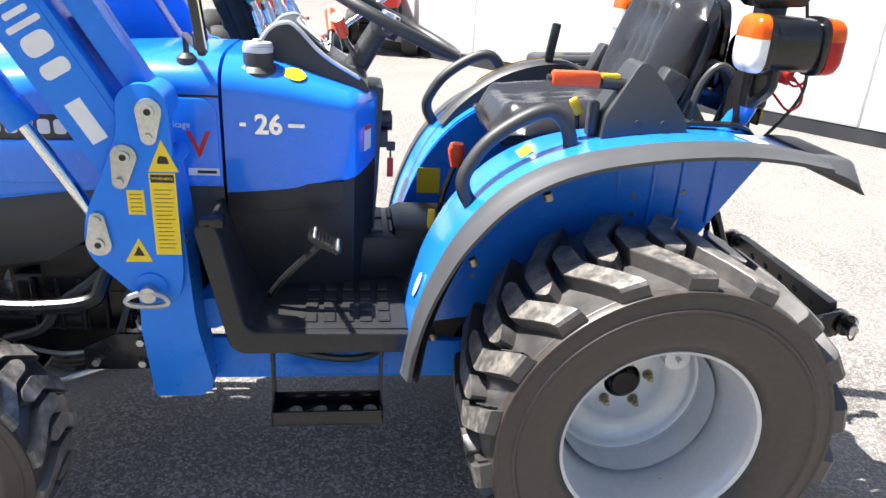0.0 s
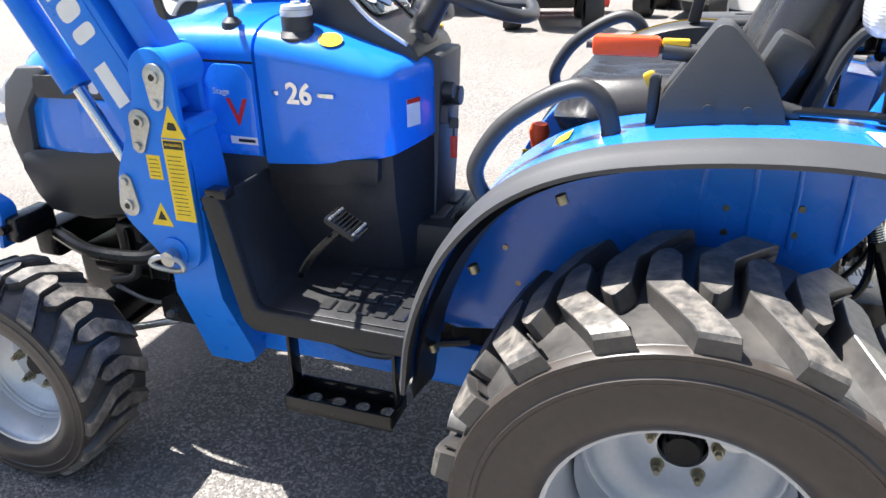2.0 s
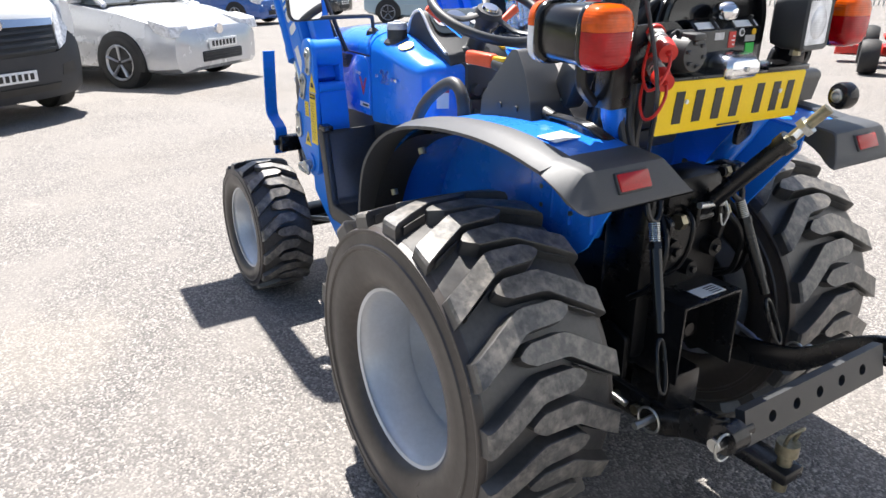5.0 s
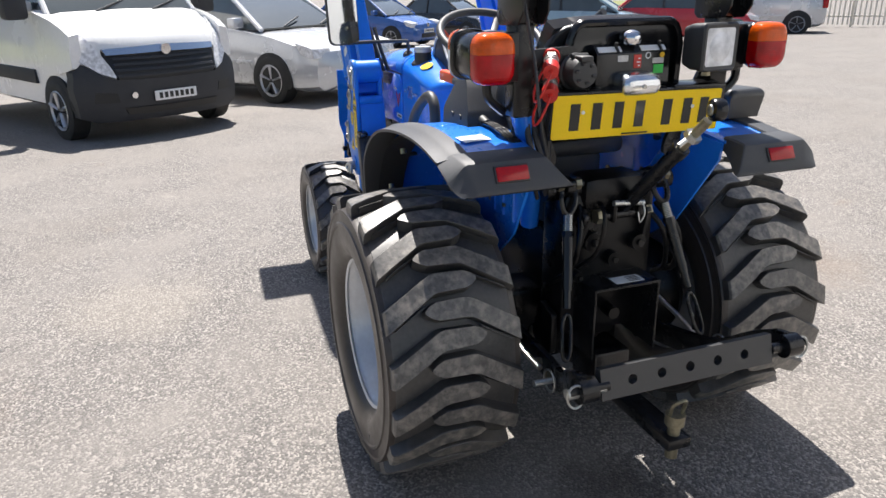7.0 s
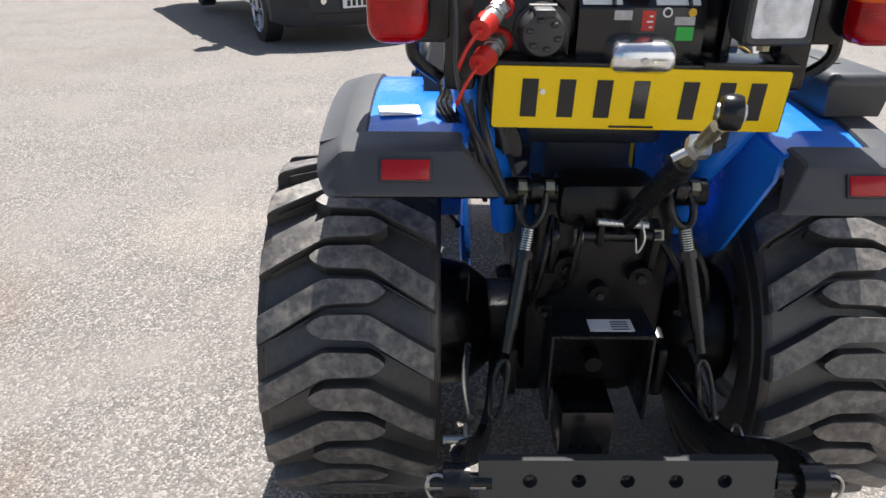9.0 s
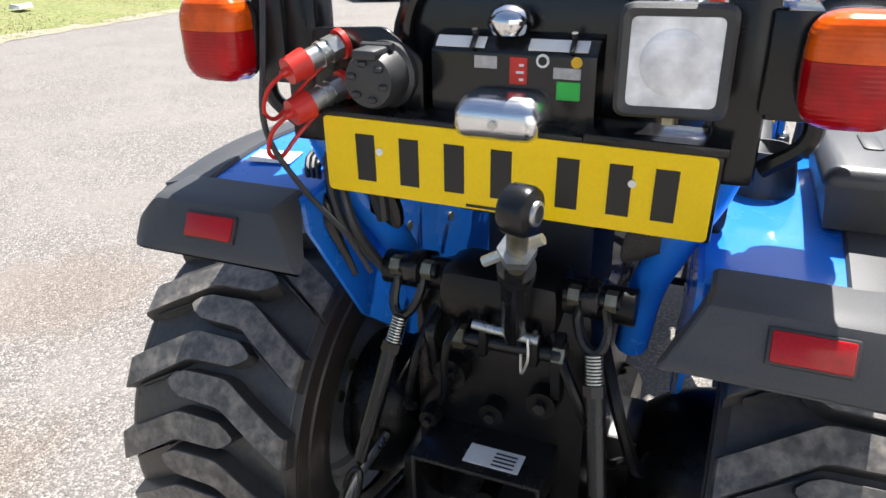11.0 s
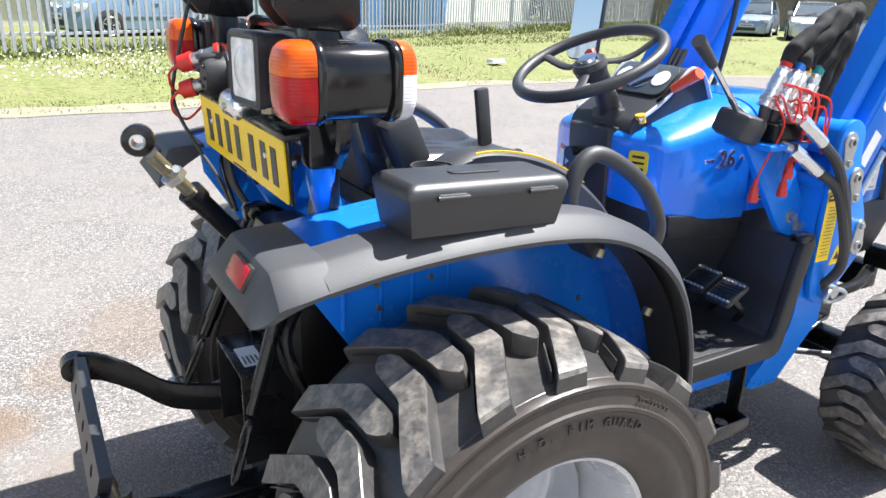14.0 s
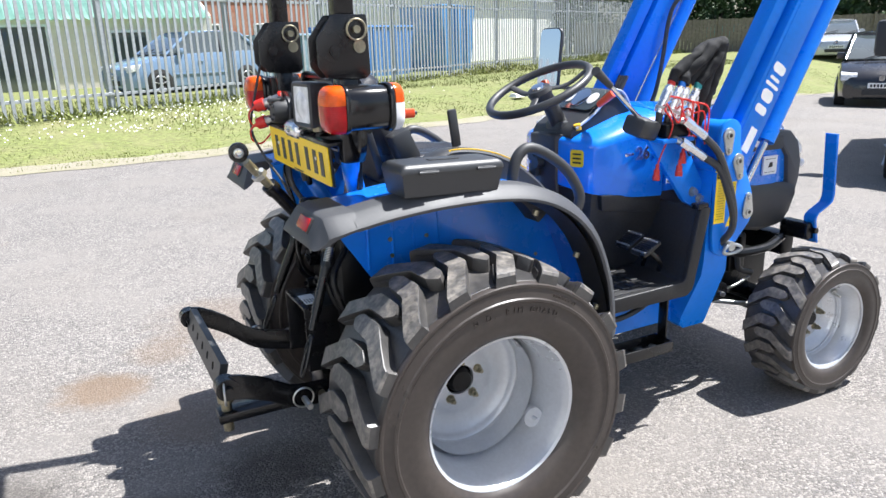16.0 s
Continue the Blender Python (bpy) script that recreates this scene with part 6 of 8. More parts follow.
for k in range(3):
    part("sticker_bar", box(-0.5475, -0.546, -0.036, -0.030 + 0.004 * (k % 2), 1.191 + 0.009 * k, 1.194 + 0.009 * k, 0), WHITE, case)
part("box_knob", lathe([(0, -0.018), (0.022, -0.016), (0.029, -0.004), (0.029, 0.004), (0.022, 0.014), (0.010, 0.020), (0, 0.021)], 28, (-0.532, -0.012, 1.262), "z"), CHROME, case, "bright domed knob")
part("lift_cover", join(box(-0.54, -0.42, -0.10, 0.10, 0.80, 0.90, 0.03), rod((-0.49, -0.2, 0.865), (-0.49, 0.2, 0.865), 0.028, seg=18)), GREASE, tractor, "black hydraulic lift housing")

# ---- three-point linkage ----
eye_m = Matrix.Translation((-0.775, -0.105, 1.108)) @ pose(0, 0, 0, 0, 0, -12)
a, b = Vector((-0.532, -0.03, 0.805)), Vector((-0.772, -0.102, 1.10))
link = part("top_link", join(rod(a, a.lerp(b, 0.66), 0.020, seg=20, r=0.003), rod(a.lerp(b, 0.60), a.lerp(b, 0.67), 0.024, seg=20, r=0.003)), STEEL_BLACK, tractor, "black three-point top link")
part("top_link_thread", rod(a.lerp(b, 0.66), a.lerp(b, 0.93), 0.0125, seg=14), BRASS, link, "rusty threaded rod")
part("lock_nut", join(rod(a.lerp(b, 0.76), a.lerp(b, 0.80), 0.023, seg=6, r=0.002), rod(a.lerp(b, 0.78) + Vector((0, 0.04, -0.02)), a.lerp(b, 0.78) + Vector((0, -0.03, 0.02)), 0.007, seg=8)), ZINC, link)
part("top_link_eye", moved(lathe([(0.0150, -0.018), (0.025, -0.015), (0.0275, -0.010), (0.0275, 0.010), (0.025, 0.015), (0.0150, 0.018)], 32, axis="y", closed=True), eye_m), STEEL_BLACK, link, "black top link eye")
part("eye_ball", moved(lathe([(0.0095, -0.022), (0.013, -0.021), (0.0160, -0.009), (0.0160, 0.009), (0.013, 0.021), (0.0095, 0.022)], 24, axis="y", closed=True), eye_m), ZINC, link, "bright spherical bush")
clevis = part("top_link_clevis", join(box(-0.56, -0.50, -0.075, -0.06, 0.77, 0.84, 0.01), box(-0.56, -0.50, 0.005, 0.02, 0.77, 0.84, 0.01), box(-0.512, -0.496, -0.07, 0.015, 0.78, 0.83, 0.003)), GREASE, tractor, "black top link clevis")
part("clevis_pin", rod((-0.538, -0.105, 0.79), (-0.538, 0.055, 0.79), 0.013, seg=14), STEEL_BLACK, clevis)
for y in (-0.112, 0.046):
    part("pin_nut", rod((-0.538, y, 0.79), (-0.538, y + 0.018, 0.79), 0.0205, seg=6, r=0.002), BRASS, clevis, "yellow-passivated nut")
part("cross_pin", rod((-0.560, -0.075, 0.822), (-0.565, 0.025, 0.832), 0.008, seg=12), ZINC, clevis, "bright cross pin")
part("pin_clip", tube([(-0.572, -0.062, 0.83), (-0.582, -0.066, 0.80), (-0.578, -0.056, 0.772), (-0.57, -0.052, 0.80)], 0.0022, 6), ZINC, clevis)


def linkage(side):
    top, foot = Vector((-0.518, side * 0.140, 0.885)), Vector((-0.660, side * 0.207, 0.51))
    d = foot - top
    lift = part("lift_rod", join(rod(top + d * 0.20, top + d * 0.33, 0.0115, seg=14), rod(top + d * 0.33, top + d * 0.70, 0.0145, 0.0145, 18, 0.004), rod(top + d * 0.31, top + d * 0.35, 0.017, seg=6), rod(top + d * 0.70, top + d * 0.82, 0.0115, seg=14)), STEEL_BLACK, tractor, "black adjustable lift rod")
    for k in range(9):
        part("thread_turn", rod(top + d * (0.205 + 0.012 * k), top + d * (0.210 + 0.012 * k), 0.0135, seg=12), ZINC, lift)
    loop = [top + Vector((0, 0.022 * math.cos(t), 0)) + d.normalized() * (0.035 + 0.045 * math.sin(t)) for t in [2 * math.pi * k / 20 for k in range(20)]]
    part("lift_rod_fork", tube(loop, 0.008, 8, 1, closed=True), STEEL_BLACK, lift)
    loop = [foot + Vector((0, 0.013 * math.cos(t), 0)) + d.normalized() * (0.005 + 0.062 * math.copysign(abs(math.sin(t)) ** 0.6, math.sin(t))) for t in [2 * math.pi * k / 20 for k in range(20)]]
    part("lift_rod_slot", tube(loop, 0.0055, 8, 1, closed=True), STEEL_BLACK, lift)
    part("lift_arm", join(prism(rounded([(-0.54, 0.90), (-0.49, 0.905), (-0.44, 0.88), (-0.45, 0.84), (-0.54, 0.865)], 0.012), side * 0.14 - 0.012, side * 0.14 + 0.012, 0.003), rod((-0.52, side * 0.10, 0.885), (-0.52, side * 0.18, 0.885), 0.012, seg=12)), STEEL_BLACK, tractor)
    for yy in (side * 0.115, side * 0.168):
        part("rod_bolt", rod((-0.52, yy - 0.008, 0.885), (-0.52, yy + 0.008, 0.885), 0.016, seg=6), BRASS, lift)
    y0, y1 = side * 0.19, side * 0.30
    path_ = [(-0.32, y0, 0.36), (-0.50, y0 + side * 0.02, 0.375), (-0.62, y0 + side * 0.035, 0.39), (-0.72, y1 - side * 0.05, 0.41), (-0.80, y1 - side * 0.02, 0.465), (-0.865, y1, 0.498), (-0.905, y1, 0.508)]
    bm, rows = bmesh.new(), []
    sm = smooth_path(path_, 4)
    for i, p in enumerate(sm):
        rows.append([bm.verts.new(p + Vector((0, dy, dz))) for dy, dz in ((-0.009, -0.035), (0.009, -0.035), (0.009, 0.035), (-0.009, 0.035))])
    for r0, r1 in zip(rows, rows[1:]):
        for k in range(4):
            bm.faces.new((r0[k], r0[(k + 1) % 4], r1[(k + 1) % 4], r1[k]))
    bm.faces.new(rows[0])
    bm.faces.new(rows[-1])
    bmesh.ops.recalc_face_normals(bm, faces=bm.faces)
    bevel(bm, 0.003, 2, 50)
    lower = part("lower_link", join(bm, rod((-0.915, y1 - 0.022, 0.510), (-0.915, y1 + 0.022, 0.510), 0.031, seg=24, r=0.006)), STEEL_BLACK, tractor, "black steel lower link arm")
    for x, z, yy in ((-0.635, 0.39, y0 + side * 0.048), (-0.56, 0.385, y0 + side * 0.04)):
        part("link_bolt", rod((x, yy - 0.014, z), (x, yy + 0.014, z), 0.013, seg=6, r=0.001), BRASS, lower)
    ringp = [(-0.70 + 0.03 * math.cos(t), y1 + side * -0.025, 0.41 + 0.03 * math.sin(t)) for t in [2 * math.pi * k / 20 for k in range(20)]]
    part("linch_pin", join(tube(ringp, 0.003, 6, 1, closed=True), rod((-0.70, y1 - 0.04, 0.41), (-0.70, y1 + 0.02, 0.41), 0.009, seg=12)), ZINC, lower, "wire ring linch pin")
    part("stabiliser_chain", tube([(-0.62, side * 0.26, 0.40), (-0.52, side * 0.27, 0.42), (-0.42, side * 0.26, 0.45)], 0.008, 8), ZINC, lower)
    ringp = [(-0.925 + 0.004 * math.cos(t), y1 + side * 0.03 + 0.02 * math.cos(t), 0.503 + 0.03 * math.sin(t)) for t in [2 * math.pi * k / 18 for k in range(18)]]
    part("end_pin", join(tube(ringp, 0.003, 6, 1, closed=True), rod((-0.915, y1 - 0.05, 0.508), (-0.915, y1 + side * 0.05, 0.508), 0.014, seg=14)), ZINC, lower, "bright link pin with wire ring")


both(linkage)
bar_m = Matrix.Translation((-0.922, 0.012, 0.516)) @ pose(0, 0, 0, 0, 14, 0)
bar = bmesh.new()                            # flat bar with five round holes
ys = [0.164 - 0.082 * k for k in range(5)]
edges_y = [0.250, 0.123, 0.041, -0.041, -0.123, -0.250]
for k, cy in enumerate(ys):
    y1_, y0_ = edges_y[k], edges_y[k + 1]
    rin, rout = [], []
    high = 0.038
    turn = sorted([2 * math.pi * (q + 0.5) / 24 for q in range(24)] + [math.atan2(zz, yy - cy) % (2 * math.pi) for yy in (y0_, y1_) for zz in (-high, high)])
    for an in turn:
        c, s_ = math.cos(an), math.sin(an)
        f = min((y1_ - cy) / c if c > 0.01 else 9, (cy - y0_) / -c if c < -0.01 else 9, high / abs(s_) if abs(s_) > 0.01 else 9)
        rin.append(bar.verts.new((0, cy + 0.0125 * c, 0.0125 * s_)))
        rout.append(bar.verts.new((0, cy + f * c, f * s_)))
    for q in range(len(turn)):
        j = (q + 1) % len(turn)
        bar.faces.new((rin[q], rin[j], rout[j], rout[q]))
bmesh.ops.remove_doubles(bar, verts=bar.verts, dist=0.0005)
bmesh.ops.solidify(bar, geom=bar.faces[:], thickness=0.022)
hitch = part("hitch_bar", moved(bar, bar_m), CONSOLE, tractor, "black drilled steel hitch bar")
both(lambda side: part("hitch_bar_end", sided(rod((-0.915, 0.24, 0.510), (-0.915, 0.345, 0.510), 0.014, seg=18), side), STEEL_BLACK, hitch))
draw = part("drawbar", join(box(-0.905, -0.30, -0.036, 0.036, 0.258, 0.290, 0.006), box(-0.58, -0.45, -0.06, 0.06, 0.24, 0.38, 0.01)), STEEL_BLACK, tractor, "black steel drawbar")
part("drawbar_pin", join(rod((-0.875, 0, 0.22), (-0.875, 0, 0.345), 0.0165, seg=18, r=0.002), rod((-0.875, 0, 0.32), (-0.875, 0, 0.35), 0.026, seg=20, r=0.004), tube([(-0.875, -0.016, 0.34), (-0.885, -0.02, 0.38), (-0.90, 0.0, 0.402), (-0.885, 0.02, 0.38), (-0.875, 0.016, 0.34)], 0.005, 8)), BRASS, draw, "yellow-passivated drawbar pin")
guard = part("pto_guard", prism([(-0.105, 0.40), (-0.105, 0.61), (0.105, 0.61), (0.105, 0.40), (0.098, 0.40), (0.098, 0.603), (-0.098, 0.603), (-0.098, 0.40)], -0.628, -0.46, 0.001, axis="x"), STEEL_BLACK, tractor, "black steel shaft guard")
part("pto_shaft", join(rod((-0.45, 0, 0.50), (-0.57, 0, 0.50), 0.018, seg=12), rod((-0.47, 0, 0.50), (-0.50, 0, 0.50), 0.04, seg=24)), GREASE, guard, "dark splined power take-off shaft")
part("guard_sticker", moved(box(-0.022, 0.022, -0.045, 0.045, 0, 0.0012, 0), Matrix.Translation((-0.588, -0.02, 0.6105))), WHITE, guard, "white instruction sticker")
for k in range(4):
    part("sticker_line", box(-0.605 + 0.009 * k, -0.602 + 0.009 * k, -0.055, -0.02, 0.6115, 0.6125, 0), INK, guard)

# ---- storage box on the right fender ----
case_m = Matrix.Translation((-0.326, -0.467, 1.008)) @ pose(0, 0, 0, 0, 2, 1.0) @ Matrix.Diagonal((0.92, 0.80, 0.98, 1))
store = thing("storage_box", "black plastic storage box with hinged lid on the fender", "storage box")
part("box_body", moved(bevel(loft([[(-0.150, -0.068, 0), (0.150, -0.068, 0), (0.150, 0.068, 0), (-0.150, 0.068, 0)], [(-0.162, -0.078, 0.062), (0.162, -0.078, 0.062), (0.162, 0.078, 0.062), (-0.162, 0.078, 0.062)]]), 0.018, 4, 30), case_m), CONSOLE, store)
corners = lambda hx, hy, z, r: [(x, y, z) for x, y in rounded([(-hx, -hy), (hx, -hy), (hx, hy), (-hx, hy)], r, 5)]  # noqa: E731
part("box_lid", moved(loft([corners(0.166, 0.082, 0.061, 0.016), corners(0.1665, 0.0825, 0.066, 0.016), corners(0.165, 0.081, 0.073, 0.016), corners(0.161, 0.077, 0.079, 0.016), corners(0.155, 0.070, 0.0835, 0.015), corners(0.149, 0.063, 0.0855, 0.014)]), case_m), CONSOLE, store, "black lid with a moulded outline", sharp=50)
for x in (-0.085, 0.10):
    part("lid_hinge", moved(join(box(x - 0.028, x + 0.028, -0.090, -0.076, 0.058, 0.070, 0.003), rod((x - 0.03, -0.088, 0.064), (x + 0.03, -0.088, 0.064), 0.004, seg=10)), case_m), CONSOLE, store)
part("lid_mark", moved(prism(rounded([(-0.05, -0.016), (0.05, -0.016), (0.05, 0.016), (-0.05, 0.016)], 0.012), 0.0855, 0.088, 0.001, axis="z"), case_m), CONSOLE, store)


# ---- pipes and small castings at the back of the gearbox ----
for pts, r in (([(-0.50, 0.10, 0.84), (-0.56, 0.12, 0.76), (-0.56, 0.14, 0.66), (-0.50, 0.16, 0.60)], 0.008), ([(-0.52, -0.08, 0.82), (-0.57, -0.14, 0.74), (-0.54, -0.18, 0.62), (-0.46, -0.20, 0.56)], 0.008),
               ([(-0.50, 0.04, 0.84), (-0.58, 0.06, 0.80), (-0.57, 0.07, 0.70), (-0.52, 0.10, 0.64)], 0.006), ([(-0.50, -0.16, 0.80), (-0.56, -0.20, 0.72), (-0.52, -0.23, 0.60), (-0.42, -0.24, 0.55)], 0.010)):
    part("oil_pipe", tube(pts, r, 8, 5), GREASE, tractor)
for x, y, z, r in ((-0.53, 0.07, 0.72, 0.03), (-0.53, -0.08, 0.70, 0.026), (-0.53, 0.0, 0.66, 0.022), (-0.53, 0.11, 0.62, 0.018)):
    boss = part("casting_boss", rod((x + 0.03, y, z), (x - 0.02, y, z), r, r * 0.9, 18, 0.004), GREASE, tractor)
    part("boss_bolt", rod((x - 0.018, y, z), (x - 0.03, y, z), r * 0.4, seg=6), STEEL_BLACK, boss)
for side in (1, -1):
    part("cross_shaft_lever", prism(rounded([(-0.56, 0.80), (-0.50, 0.83), (-0.46, 0.80), (-0.50, 0.70), (-0.54, 0.70)], 0.015), side * 0.10 - 0.008, side * 0.10 + 0.008, 0.003), STEEL_BLACK, tractor)
    part("check_bracket", prism(rounded([(-0.52, 0.50), (-0.44, 0.52), (-0.40, 0.40), (-0.46, 0.34), (-0.52, 0.38)], 0.015), side * 0.165 - 0.01, side * 0.165 + 0.01, 0.003), GREASE, tractor)

# ---- engine bay clutter below the bonnet ----
def engine_side(side):
    s = lambda bm: sided(bm, side)  # noqa: E731
    block = part("engine_block", s(box(0.92, 1.22, 0.14, 0.19, 0.44, 0.60, 0.015)), GREASE, tractor, "black ribbed engine casting")
    for k in range(5):
        part("casting_rib", s(box(0.945 + 0.055 * k, 0.957 + 0.055 * k, 0.185, 0.205, 0.45, 0.59, 0.003, 1)), GREASE, block)
    filt = part("oil_filter", s(rod((0.90, 0.19, 0.40), (0.90, 0.215, 0.52), 0.036, 0.036, 24, 0.006)), STEEL_BLACK, tractor, "black oil filter")
    part("filter_band", s(rod((0.90, 0.205, 0.470), (0.90, 0.208, 0.486), 0.0372, seg=24)), WHITE, filt)
    for pts, r, mat in (([(0.95, 0.20, 0.66), (1.02, 0.235, 0.60), (1.10, 0.24, 0.54), (1.16, 0.21, 0.46), (1.26, 0.19, 0.42)], 0.012, BLACK), ([(0.90, 0.19, 0.70), (0.93, 0.23, 0.62), (0.95, 0.235, 0.52), (1.0, 0.22, 0.42), (1.12, 0.20, 0.37)], 0.008, BLACK),
                        ([(1.0, 0.20, 0.40), (1.12, 0.215, 0.39), (1.24, 0.20, 0.41)], 0.006, ZINC), ([(0.78, 0.22, 0.66), (0.80, 0.245, 0.60), (0.88, 0.245, 0.56), (0.93, 0.22, 0.50)], 0.009, BLACK)):
        part("engine_hose", s(tube(pts, r, 8, 5)), mat, tractor)
    part("tie_rod", s(rod((1.02, 0.20, 0.345), (1.28, 0.30, 0.30), 0.010, seg=12)), ZINC, tractor, "dull steel tie rod")
    part("rod_end", s(rod((1.28, 0.30, 0.285), (1.28, 0.30, 0.325), 0.02, seg=16, r=0.003)), STEEL_BLACK, tractor)
    part("bracket_plate", s(prism(rounded([(0.90, 0.36), (1.06, 0.36), (1.06, 0.42), (0.98, 0.46), (0.90, 0.46)], 0.012), 0.235, 0.245, 0.002)), STEEL_BLACK, tractor)
    for x, z in ((0.92, 0.38), (0.92, 0.44), (1.03, 0.385), (0.80, 0.385), (0.80, 0.44)):
        part("frame_bolt", s(rod((x, 0.244, z), (x, 0.258, z), 0.010, seg=6)), ZINC, tractor)


both(engine_side)


# ---- yard and distance: materials ----
WALL = material("white_panel_paint", (0.82, 0.82, 0.80), 0.55, vary=0.03, scale=40, bump=0.03, dirt=(0.62, 0.60, 0.55), dirt_amount=0.35, dirt_scale=0.8)
GALV = material("galvanised_steel", (0.36, 0.38, 0.41), 0.5, metal=0.3, vary=0.15, scale=25, bump=0.05, dirt=(0.35, 0.35, 0.35), dirt_amount=0.4, dirt_scale=2)
GRASS = material("grass_blades", (0.175, 0.200, 0.052), 0.7, vary=0.35, scale=1.6, bump=0.0, dirt=(0.27, 0.25, 0.12), dirt_amount=0.75, dirt_scale=0.7)
SOIL = material("turf", (0.165, 0.185, 0.055), 0.9, vary=0.4, scale=14, bump=0.6, dirt=(0.25, 0.225, 0.12), dirt_amount=0.7, dirt_scale=1.2, distance=0.02)
SANDY = material("sandy_soil", (0.27, 0.245, 0.18), 0.9, vary=0.25, scale=60, bump=0.5, dirt=(0.22, 0.215, 0.10), dirt_amount=0.6, dirt_scale=3, distance=0.01)
LEAVES = material("dark_leaves", (0.035, 0.075, 0.02), 0.6, vary=0.5, scale=1.2, bump=0.0, dirt=(0.09, 0.15, 0.03), dirt_amount=0.6, dirt_scale=0.8)
BARK = material("bark", (0.08, 0.06, 0.045), 0.9, vary=0.3, scale=20, bump=0.5)
BRICK = material("red_brickwork", (0.36, 0.15, 0.10), 0.85, vary=0.25, scale=12, bump=0.1, dirt=(0.45, 0.33, 0.26), dirt_amount=0.6, dirt_scale=2)
CREAM = material("cream_render", (0.74, 0.69, 0.60), 0.8, vary=0.06, scale=8, bump=0.05, dirt=(0.5, 0.44, 0.36), dirt_amount=0.5, dirt_scale=0.6)
TIMBER = material("weathered_fence_boards", (0.22, 0.19, 0.155), 0.85, vary=0.25, scale=8, bump=0.3, dirt=(0.12, 0.11, 0.09), dirt_amount=0.5, dirt_scale=1)
GREENSHEET = material("green_roof_sheet", (0.30, 0.54, 0.46), 0.5, vary=0.1, scale=6, bump=0.02, dirt=(0.5, 0.55, 0.5), dirt_amount=0.3, dirt_scale=1)
TYRE = material("car_tyre_and_arch_shade", (0.02, 0.02, 0.02), 0.7, vary=0.2, scale=60, bump=0.1)
ALLOY = material("alloy_wheel", (0.55, 0.55, 0.56), 0.35, metal=0.7, vary=0.05, scale=40, bump=0.0)
GREYPLASTIC = material("dark_bumper_plastic", (0.024, 0.026, 0.031), 0.6, vary=0.12, scale=200, bump=0.1, dirt=(0.07, 0.07, 0.07), dirt_amount=0.4)
PETAL = material("white_petals", (0.85, 0.85, 0.8), 0.7, vary=0.05, bump=0.0)


def car_paint(name, base, metal=0.0):
    return material(name, base, 0.25, metal=metal, vary=0.03, scale=30, bump=0.0, coat=0.8, dirt=tuple(c * 0.8 + 0.03 for c in base), dirt_amount=0.25, dirt_scale=1.5)


# ---- vehicles ----
def car_ring(x, w, zb, zt, tuck=0.94, crown=0.03):
    """A closed ring across the car at x: sill, side, shoulder, crown."""
    half = [(w * 0.86, zb), (w * 0.97, zb + 0.06), (w, zb + (zt - zb) * 0.45), (w * 0.985, zb + (zt - zb) * 0.75), (w * tuck, zt - 0.01), (w * tuck * 0.8, zt + crown * 0.6), (0, zt + crown)]
    return [(x, y, z) for y, z in half] + [(x, -y, z) for y, z in reversed(half[:-1])]


